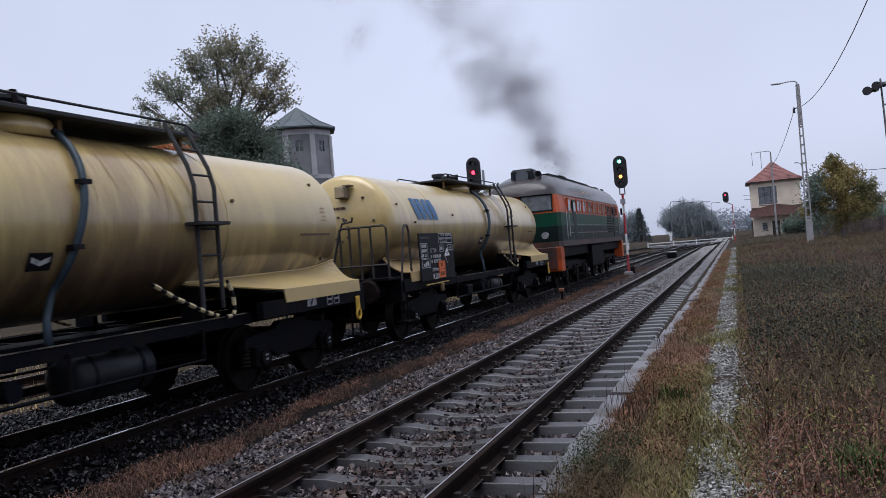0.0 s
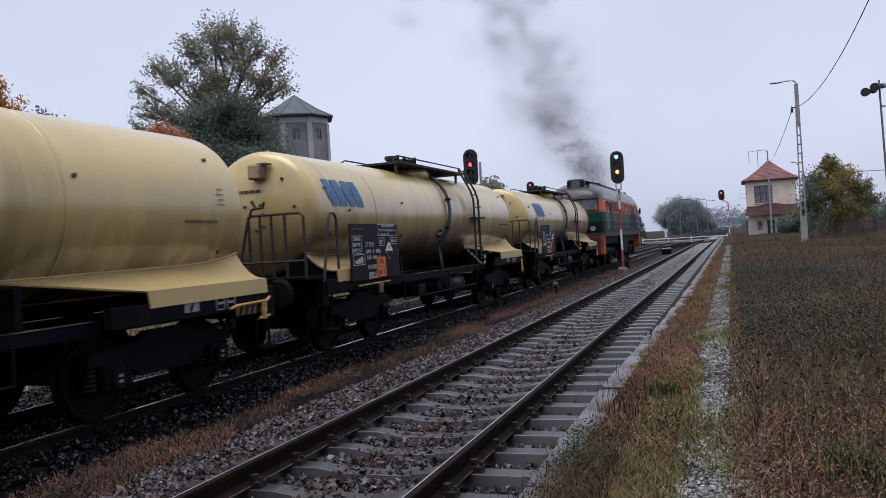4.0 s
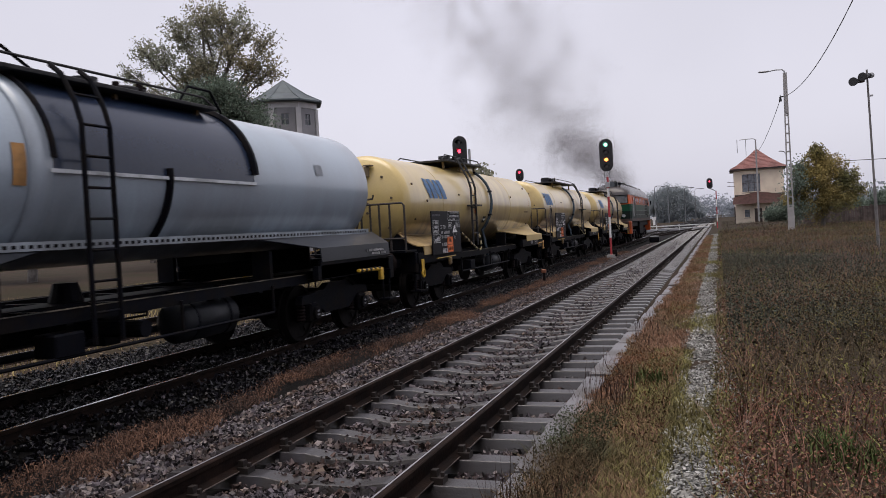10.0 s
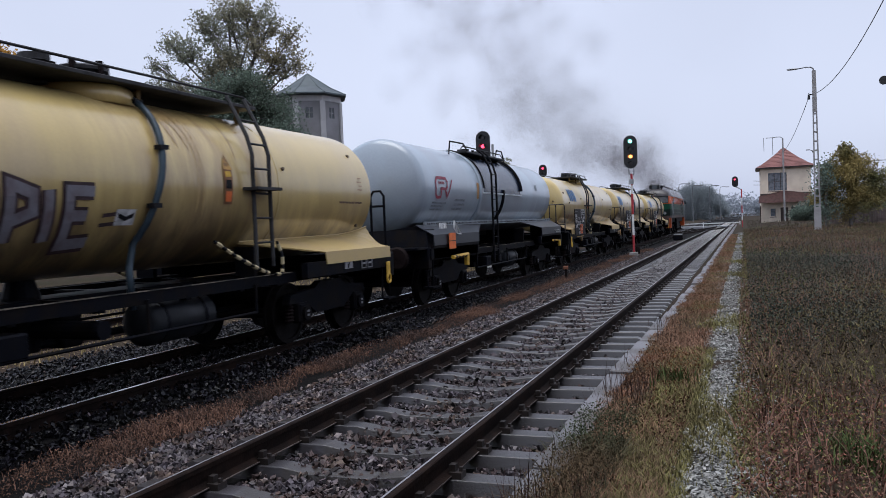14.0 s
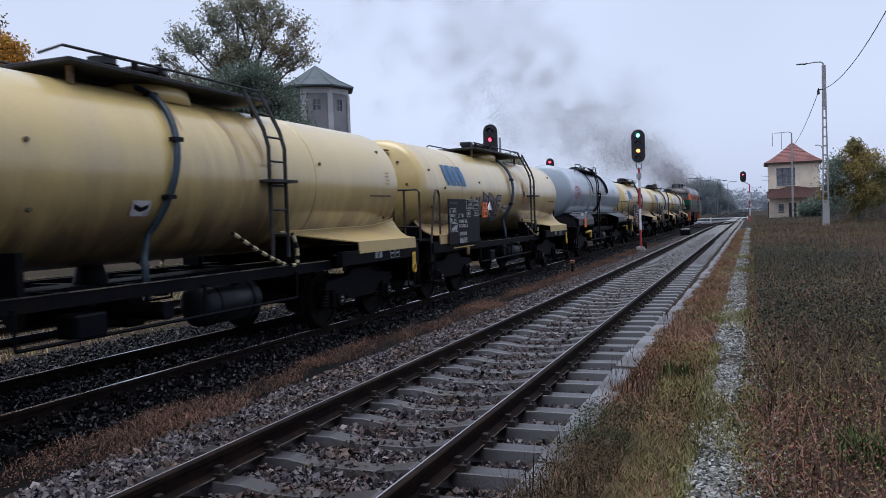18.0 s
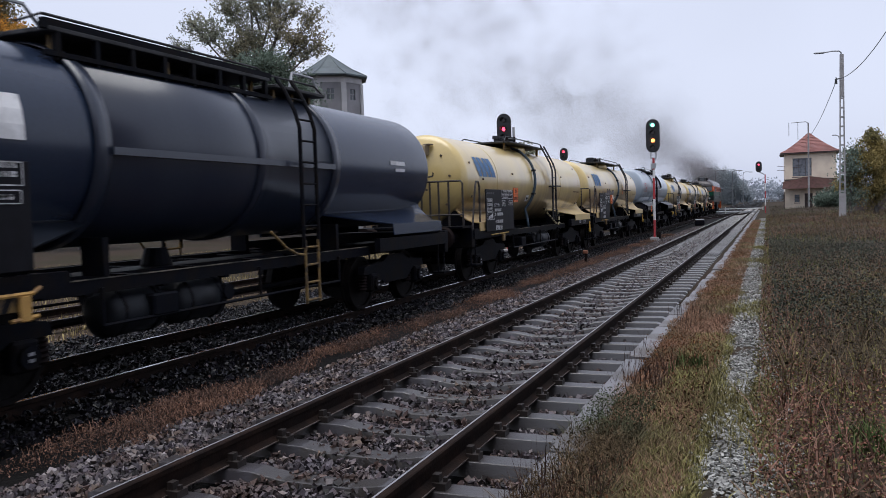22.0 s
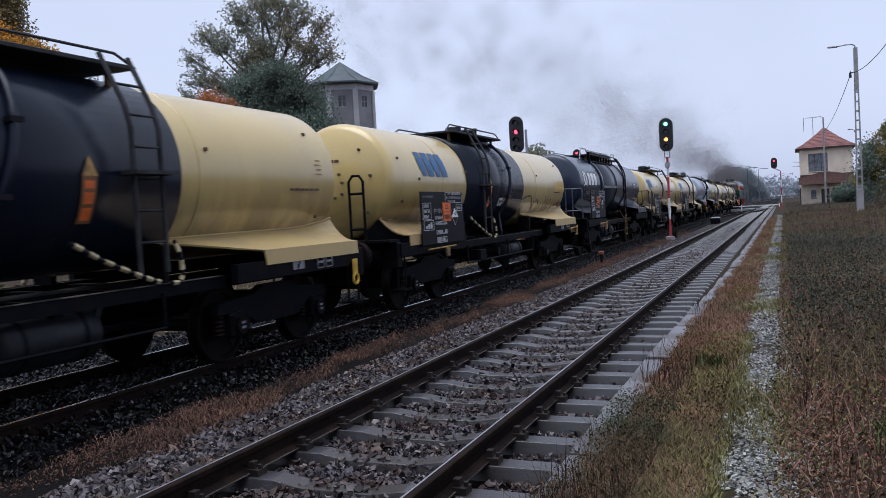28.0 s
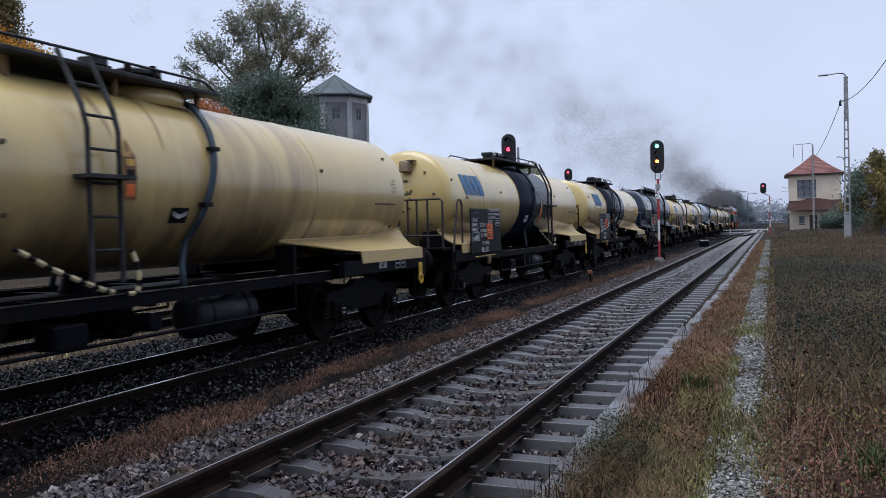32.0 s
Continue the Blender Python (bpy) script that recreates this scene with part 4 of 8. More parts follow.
def code_line(parent, x, y, z, size):
    if not CODE:
        cu = bpy.data.curves.new("code_line", "FONT")
        cu.body, cu.size = "37 TEN", 1.0
        ob = bpy.data.objects.new("code_line", cu)
        CODE.append(bpy.data.meshes.new_from_object(ob))
        CODE[0].materials.append(DIM_WHITE)
        bpy.data.objects.remove(ob)
    share("code_line", CODE[0], parent, Matrix(((0, 0, 1, x), (size, 0, 0, y), (0, size, 0, z), (0, 0, 0, 1))))


def board(parent, side, x, y0, y1, z0, z1, seed, plate, diamond=True, code=True):
    """Black data board with framed rows of writing, an orange plate and a white diamond."""
    b = part("data_board", B(x - 0.012, x + 0.012, y0, y1, z0, z1, 0.004), BOARD, parent, "black data board with rows of white markings")
    f = x + 0.014 if side > 0 else x - 0.018
    w, h = y1 - y0, z1 - z0
    rnd = random.Random(seed)

    def at(a, c, d, e):
        return y0 + a * w, y0 + c * w, z0 + d * h, z0 + e * h
    for name, rows in (("load_table", [(0.05, 0.19, 0.70 - 0.10 * k, 0.765 - 0.10 * k, 5) for k in range(3)]),
                       ("type_code", [(0.29, 0.59, 0.465, 0.535, 9), (0.30, 0.58, 0.36, 0.435, 9), (0.31, 0.58, 0.18, 0.26, 8), (0.33, 0.53, 0.035, 0.105, 7)]),
                       ("line_grid", [(0.62, 0.95, 0.935, 0.985, 9), (0.57, 0.95, 0.855, 0.905, 11), (0.60, 0.80, 0.79, 0.83, 5)]),
                       ("owner_line", [(0.03, 0.28, 0.885, 0.925, 12)])):
        bm = bmesh.new()
        for a, c, d, e, count in rows:
            characters(bm, f, *at(a, c, d, e), count, rnd)
        tagged(part(name, bm, FAINT_WHITE if name == "owner_line" else DIM_WHITE, b), kind="stuff")
    for a, c, d, e in ((0.03, 0.21, 0.47, 0.79), (0.04, 0.26, 0.27, 0.46), (0.32, 0.55, 0.015, 0.125), (0.55, 0.97, 0.775, 0.995), (0.56, 0.68, 0.59, 0.74), (0.81, 0.96, 0.61, 0.74)):
        part("board_frame", outline(bmesh.new(), f, *at(a, c, d, e), 0.011), DIM_WHITE, b)
    bm = bmesh.new()
    for k in range(3):
        box(bm, f, f + 0.004, *at(0.08 + 0.05 * k, 0.12 + 0.05 * k, 0.30, 0.36 + 0.03 * k))
    characters(bm, f, *at(0.585, 0.655, 0.63, 0.70), 2, rnd)
    characters(bm, f, *at(0.84, 0.93, 0.65, 0.70), 3, rnd)
    tagged(part("side_mark", bm, DIM_WHITE, b), kind="stuff")
    if side > 0 and code:
        code_line(b, f + 0.004, y0 + 0.27 * w, z0 + 0.585 * h, 0.12)
    if diamond:
        c = (y0 + 0.77 * w, z0 + 0.50 * h)
        d = 0.17
        bm = bmesh.new()
        bm.faces.new([bm.verts.new((f + 0.005 * side, c[0] + a * d, c[1] + e * d)) for a, e in ((0, -1), (1, 0), (0, 1), (-1, 0))])
        part("hazard_diamond", bm, WHITE, b, "white hazard diamond with a black lower half")
        bm = bmesh.new()
        bm.faces.new([bm.verts.new((f + 0.009 * side, c[0] + a * d * 0.86, c[1] + e * d * 0.86 - 0.01)) for a, e in ((0, -1), (1, 0), (-1, 0))])
        part("diamond_shading", bm, BOARD, b)
        bm = bmesh.new()
        for a, e in ((-0.35, 0.30), (0.1, 0.36), (-0.1, 0.16)):
            box(bm, f + 0.006, f + 0.009, c[0] + a * d, c[0] + (a + 0.28) * d, c[1] + e * d, c[1] + (e + 0.12) * d)
        part("diamond_symbol", bm, BOARD, b)
    if plate:
        py, pz = plate
        p = part("hazard_plate", B(f - 0.004, f + 0.012, py - 0.19, py + 0.19, pz - 0.18, pz + 0.18, 0.004), ORANGE, b, "orange hazard plate")
        bm = bmesh.new()
        box(bm, f + 0.012, f + 0.015, py - 0.19, py + 0.19, pz - 0.007, pz + 0.007)
        outline(bm, f + 0.012, py - 0.19, py + 0.19, pz - 0.18, pz + 0.18, 0.009)
        characters(bm, f + 0.012, py - 0.08, py + 0.09, pz + 0.05, pz + 0.135, 2, rnd)
        characters(bm, f + 0.012, py - 0.14, py + 0.15, pz - 0.135, pz - 0.05, 4, rnd)
        part("plate_code", bm, PLATE_MARK, p)
    return b


RUNGS = {}                   # one rung mesh for each paint


def ladder(parent, x, y, z0, z1, material, tank_r=0, tank_z=0, top_y=0.0, name="ladder"):
    """Two stiles with rungs; the upper end bends over the tank."""
    bm = bmesh.new()
    path = [(x, 0, z0), (x, 0, z1)]
    if tank_r:
        path = [(x, 0, z0), (x, 0, tank_z + 0.42), (x - 0.07, 0, tank_z + 0.66), (x - 0.22, 0, tank_z + 0.95), (x - 0.36, 0, z1)]
    tube(bm, [(a[0], y - 0.2, a[2]) for a in path], 0.028, 6)
    lad = part(name, bm, material, parent)
    part("stile", T([(a[0], y + 0.2, a[2]) for a in path], 0.028, 6), material, lad)
    if material.name not in RUNGS:
        RUNGS[material.name] = bpy.data.meshes.new("rung")
        rb = T([(0, -0.2, 0), (0, 0.2, 0)], 0.016, 6)
        rb.to_mesh(RUNGS[material.name])
        rb.free()
        RUNGS[material.name].materials.append(material)
    n = int((z1 - z0) / 0.3)
    for i in range(1, n):
        z = z0 + (z1 - z0) * i / n
        for a, b in zip(path, path[1:]):
            if a[2] <= z <= b[2]:
                k = (z - a[2]) / (b[2] - a[2])
                xx = a[0] + (b[0] - a[0]) * k
                share("rung", RUNGS[material.name], lad, pose(xx, y, z))
    return lad


def railing(parent, pts_list, r=0.022, material=None, name="railing"):
    for pts in pts_list:
        part(name, T(pts, r, 6), material or FRAME, parent)


LUG = mat("grimy_lug_paint", (0.10, 0.07, 0.045), 0.7, 0, 0.3, 8, 50)
RAIL_TUBE = mat("rusty_handrail", (0.022, 0.015, 0.013), 0.6, 0, 0.35, 6, 40, 0.15)
CHAIN_WHITE = mat("yellowed_white", (0.50, 0.42, 0.24), 0.6, 0, 0.2, 8, 50)
OCHRE_BRIGHT = mat("worn_ochre_paint", (0.42, 0.24, 0.06), 0.6, 0, 0.3, 8, 50, 0, (0.20, 0.11, 0.04))
OCHRE = mat("dirty_ochre_paint", (0.17, 0.105, 0.03), 0.7, 0, 0.3, 8, 50, 0, (0.05, 0.035, 0.02))
DARK_SKIRT = mat("dark_skirt_tone", (0.009, 0.012, 0.019), 0.35, 0, 0.2, 2, 30, 0.02)
RUST_MARK = mat("faded_brown_marking", (0.32, 0.19, 0.085), 0.6, 0, 0.2, 9, 60)
BROWN_LABEL = mat("brown_label", (0.22, 0.10, 0.04), 0.6)


def ring_handle(w, s, y):
    """Uncoupling lever: a flat yellow grip that ends in a ring."""
    lv = part("release_handle", B(s * 1.38 - 0.012, s * 1.38 + 0.012, y - 0.07, y + 0.07, 0.85, 1.09, 0.008), YELLOW, w, "yellow release handle")
    part("handle_ring", T([(s * 1.385, y + 0.07 * math.cos(q * math.pi / 6), 0.80 + 0.08 * math.sin(q * math.pi / 6)) for q in range(13)], 0.022, 6), YELLOW, lv)


def hazard_handle(w, s, y0, y1, z):
    """Change-over handle: a bent bar over a striped plate, with a drop lever at its front end."""
    g = part("changeover_handle", T([(s * 1.42, y0, z + 0.03), (s * 1.44, y0 + 0.12, z + 0.06), (s * 1.44, y1 - 0.1, z + 0.07), (s * 1.42, y1, z + 0.11)], 0.02, 6), OCHRE_BRIGHT, w, "worn ochre handle over a striped plate")
    part("handle_plate", B(s * 1.40 - 0.01, s * 1.40 + 0.01, y0 + 0.14, y1 - 0.16, z - 0.08, z + 0.05, 0.006), OCHRE, g)
    bm = bmesh.new()
    n = 4
    for k in range(n):
        a = y0 + 0.17 + (y1 - y0 - 0.38) * k / n
        q = [bm.verts.new((s * 1.413, a + d, zz)) for d, zz in ((0, z - 0.078), (0.07, z - 0.078), (0.13, z + 0.048), (0.06, z + 0.048))]
        bm.faces.new(q if s > 0 else q[::-1])
    part("handle_stripe", bm, BOARD, g)
    part("handle_drop", B(s * 1.44 - 0.02, s * 1.44 + 0.02, y1 - 0.24, y1 - 0.12, z - 0.17, z + 0.06, 0.012), OCHRE_BRIGHT, g)
    part("handle_foot", T([(s * 1.44, y1 - 0.32, z - 0.15), (s * 1.44, y1 - 0.05, z - 0.13)], 0.02, 6), OCHRE_BRIGHT, g)


def underframe(w, tanks=((0.85, 1.25),), grip=True):
    """Sills, headstocks, buffers, couplings, brake gear and bogies, common to all the tank wagons."""
    part("centre_sill", B(-0.3, 0.3, -6.2, 6.2, 0.90, 1.07, 0.02), FRAME, w)
    for s in (-1, 1):
        bm = bmesh.new()
        box(bm, s * 1.30 - 0.05, s * 1.30 + 0.05, -6.25, -3.2, 1.0, 1.22)
        box(bm, s * 1.30 - 0.05, s * 1.30 + 0.05, 3.2, 6.25, 1.0, 1.22)
        box(bm, s * 1.05 - 0.05, s * 1.05 + 0.05, -3.3, 3.3, 0.95, 1.09)
        part("side_sill", bm, FRAME, w)
        part("sill_edge", B(s * 1.105 - 0.006, s * 1.105 + 0.006, -3.2, 3.2, 1.09, 1.102), mat("rubbed_sill_edge", (0.16, 0.13, 0.10), 0.7, 0, 0.4, 3, 20, 0, (0.02, 0.018, 0.016)), w, "rubbed edge of the sill")
        for y in (-2.4, 2.4):
            part("tank_saddle", B(s * 0.85 - 0.15, s * 0.85 + 0.15, y - 0.04, y + 0.04, 1.1, 1.5), FRAME, w)
        railing(w, [[(s * 1.12, -2.6, 0.62), (s * 1.12, 2.2, 0.62)], [(s * 1.12, -2.6, 0.62), (s * 1.12, -2.6, 1.0)], [(s * 1.12, 0.1, 0.62), (s * 1.12, 0.1, 1.0)], [(s * 1.12, 2.2, 0.62), (s * 1.12, 2.2, 1.0)]], 0.02, FRAME, "brake_rod")
    for e in (-1, 1):
        part("headstock", B(-1.32, 1.32, e * 6.25 - 0.09, e * 6.25 + 0.09, 0.82, 1.25, 0.015), FRAME, w)
        for s in (-1, 1):
            bm = bmesh.new()
            tube(bm, [(s * 0.875, e * 6.33, 1.06), (s * 0.875, e * 6.62, 1.06)], 0.13, 14, 0.115)
            tube(bm, [(s * 0.875, e * 6.62, 1.06), (s * 0.875, e * 6.88, 1.06)], 0.085, 12)
            bf = part("buffer", bm, FRAME, w)
            part("buffer_head", T([(s * 0.875, e * 6.87, 1.06), (s * 0.875, e * 6.91, 1.06), (s * 0.875, e * 6.935, 1.06)], 0.24, 20, 0.2), RUSTY, bf)
            part("end_step", B(s * 1.25 - 0.12, s * 1.25 + 0.12, e * 6.1 - 0.16, e * 6.1 + 0.16, 0.42, 0.45), FRAME, w)
            railing(w, [[(s * 1.25, e * 6.1 - 0.15, 0.44), (s * 1.25, e * 6.1 - 0.15, 1.0)], [(s * 1.25, e * 6.1 + 0.15, 0.44), (s * 1.25, e * 6.1 + 0.15, 1.0)]], 0.018, FRAME, "step_hanger")
        bm = bmesh.new()
        for k in range(3):
            y = e * (6.4 + 0.16 * k)
            tube(bm, [(-0.06, y, 1.0 - 0.05 * k), (0.0, y + e * 0.1, 1.0 - 0.05 * k), (0.06, y, 1.0 - 0.05 * k), (0.0, y - e * 0.08, 0.98 - 0.05 * k), (-0.06, y, 1.0 - 0.05 * k)], 0.02, 6)
        part("coupling", bm, RUSTY, w)
        bm = T([(0.35 * e, e * 6.35, 0.9), (0.35 * e, e * 6.5, 0.7), (0.3 * e, e * 6.62, 0.55), (0.25 * e, e * 6.72, 0.62)], 0.03, 8)
        part("brake_hose", bm, FRAME, w)
        # handle at the front end
        for s in ((-1, 1) if e > 0 and grip else ()):
            if grip == "bar":
                hazard_handle(w, s, 5.15, 6.05, 1.0)
            else:
                ring_handle(w, s, 5.95)
    for y, l in tanks:
        bm = bmesh.new()
        lathe_y(bm, [(y - l / 2, 0), (y - l / 2 + 0.03, 0.17), (y - l / 2 + 0.1, 0.26), (y + l / 2 - 0.1, 0.26), (y + l / 2 - 0.03, 0.17), (y + l / 2, 0)], 20, 0.82, 0.70)
        rv = part("air_reservoir", bm, RESERVOIR, w, "dark grey air reservoir below the sill", True)
        for d in (-0.28, 0.28):
            part("reservoir_strap", lathe_y(bmesh.new(), [(y + d * l - 0.02, 0.26), (y + d * l - 0.02, 0.268), (y + d * l + 0.02, 0.268), (y + d * l + 0.02, 0.26)], 20, 0.82, 0.70), FRAME, rv)
    # brake rigging, pipes and cross members that fill the space between the bogies
    for y in (-2.7, -1.6, -0.5, 0.9, 2.0, 2.9):
        part("cross_member", B(-1.05, 1.05, y - 0.05, y + 0.05, 0.92, 1.06), FRAME, w)
    part("brake_beam", B(-0.52, -0.40, -3.0, 3.0, 0.80, 0.90, 0.01), FRAME, w)
    part("brake_lever", B(-0.2, 0.25, -0.25, 0.05, 0.5, 0.95, 0.02), FRAME, w)
    part("brake_pull_rod", T([(0.1, -3.4, 0.55), (0.1, 3.4, 0.58)], 0.045, 8), FRAME, w)
    part("brake_pipe", T([(0.5, -6.0, 0.92), (0.5, 6.0, 0.92)], 0.035, 8), FRAME, w)
    part("discharge_pipe", T([(-1.1, -0.55, 0.75), (1.12, -0.55, 0.75)], 0.1, 12), FRAME, w)
    part("discharge_valve", lathe_z(bmesh.new(), [(0.5, 0.16), (0.7, 0.2), (1.1, 0.2), (1.3, 0.14)], 14, 0.0, -0.55), FRAME, w)
    part("brake_cylinder", T([(-0.5, -1.2, 0.75), (-0.5, -0.6, 0.75)], 0.19, 14), FRAME, w)
    part("valve_box", B(0.85, 1.15, -1.9, -1.5, 0.62, 0.86, 0.02), FRAME, w)
    bogie(w, -4.4)
    bogie(w, 4.4)
    tagged(w, group="tank wagons of the train")


def skirt(w, s, e, y_in, y_out, r, cz, material):
    """Sloped plate between the tank and the sill over a bogie, curling up the shell at its outer end; e is the end it faces."""
    zt, zf = cz - r * 0.685, cz - r * 0.52 - 0.42
    n, k = 12, 5
    bm = bmesh.new()
    rows = []
    for v in range(k + 1):
        row = []
        for i in range(n + 1):
            u = i / n
            curl = max(0.0, (u - 0.72) / 0.28) ** 2
            z_top = zt - 0.04 + 0.04 * u + (0.11 if e > 0 else 0.06) * curl
            x_top = math.sqrt(max(0.01, r * r - (z_top - cz) ** 2))
            q = v / k
            y = (y_in - e * 1.35 * (1 - q)) * (1 - u) + (y_out + e * 0.06 * (1 - q)) * u
            drop = q * (1 - curl) + (1 - (1 - q) ** 2.4) * curl
            row.append(bm.verts.new((s * (x_top + (1.36 - x_top) * q), y, z_top + (zf - z_top) * drop)))
        rows.append(row)
    rows.append([bm.verts.new((s * 1.37, y_in + (y_out - y_in) * i / n + e * 0.03 * (1 - i / n), zf - 0.19)) for i in range(n + 1)])
    for a, b in zip(rows, rows[1:]):
        for i in range(n):
            bm.faces.new((a[i], a[i + 1], b[i + 1], b[i]))
    top = [v.co.copy() for v in rows[0]]
    outer = [row[-1].co.copy() for row in rows]
    bmesh.ops.recalc_face_normals(bm, faces=bm.faces[:])
    bmesh.ops.solidify(bm, geom=bm.faces[:], thickness=0.022)
    plate = part("skirt_plate", bm, material, w)
    part("weld_bead", T([p + Vector((s * 0.012, 0, 0.006)) for p in top], 0.016, 6), material, plate)
    # black stiffener behind the outer edge
    bm = bmesh.new()
    edge = [(p.x - s * 0.03, p.z - 0.02) for p in outer] + [(s * 0.45, zf - 0.19), (s * 0.45, outer[0].z - 0.05)]
    loft(bm, [[(x, y_out - e * d, z) for x, z in edge] for d in (0.05, 0.02)])
    bm.verts.ensure_lookup_table()
    m = len(edge)
    bm.faces.new(bm.verts[:m])
    bm.faces.new(bm.verts[m:2 * m])
    bmesh.ops.recalc_face_normals(bm, faces=bm.faces[:])
    part("stiffener", bm, FRAME, plate, "black stiffener plate under the skirt")
    return plate


def head_depth(rad, r):
    """How far a dished tank end lies behind its crown, at a distance from its axis: a shallow crown and a tight knuckle."""
    big, k = 2.0 * r, 0.2 * r
    edge = math.asin((r - k) / (big - k))
    if rad <= big * math.sin(edge):
        return big - math.sqrt(big * big - rad * rad)
    full = big - math.sqrt((big - k) ** 2 - (r - k) ** 2)
    return full - math.sqrt(max(0.0, k * k - (min(rad, r) - r + k) ** 2))


def tank_mesh(cz, r, y0, y1):
    """A shell with dished ends, as one closed surface."""
    edge = math.asin(0.8 / 1.8)
    rad = [2.0 * r * math.sin(edge * k / 5) for k in range(6)] + [0.8 * r + 0.2 * r * math.sin(edge + (math.pi / 2 - edge) * k / 6) for k in range(1, 7)]
    ends = [(head_depth(q, r), q) for q in rad]
    prof = [(y0 + d, q) for d, q in ends]
    prof += [(y0 + (y1 - y0) * k / 10, r) for k in range(1, 10)]
    prof += [(y1 - d, q) for d, q in reversed(ends)]
    return lathe_y(bmesh.new(), prof, 64, 0, cz)


def band(cz, r, y0, y1):
    return lathe_y(bmesh.new(), [(y0, r - 0.03), (y0, r), (y1, r), (y1, r - 0.03)], 56, 0, cz)


CZ, RT = 2.33, 1.06


def gate_logo(w, tank, side, y0, z0, letters):
    """Company mark as plain slanted blocks in its blue."""
    for k in range(4):
        a = y0 + k * letters
        bm = bmesh.new()
        for i in range(4):
            za, zb = z0 + 0.115 * i, z0 + 0.115 * (i + 1)
            sh = 0.035 * i
            lo, hi = (a + 0.05, a + letters * 0.80) if i in (0, 3) and k % 2 == 0 else (a, a + letters * 0.86)
            wrap_shape(bm, CZ, RT + 0.012, [(lo - sh, za), (hi - sh, za), (hi - sh - 0.035, zb), (lo - sh - 0.035, zb)], side)
        part("mark_block", bm, BLUE, tank, "blue company mark block")


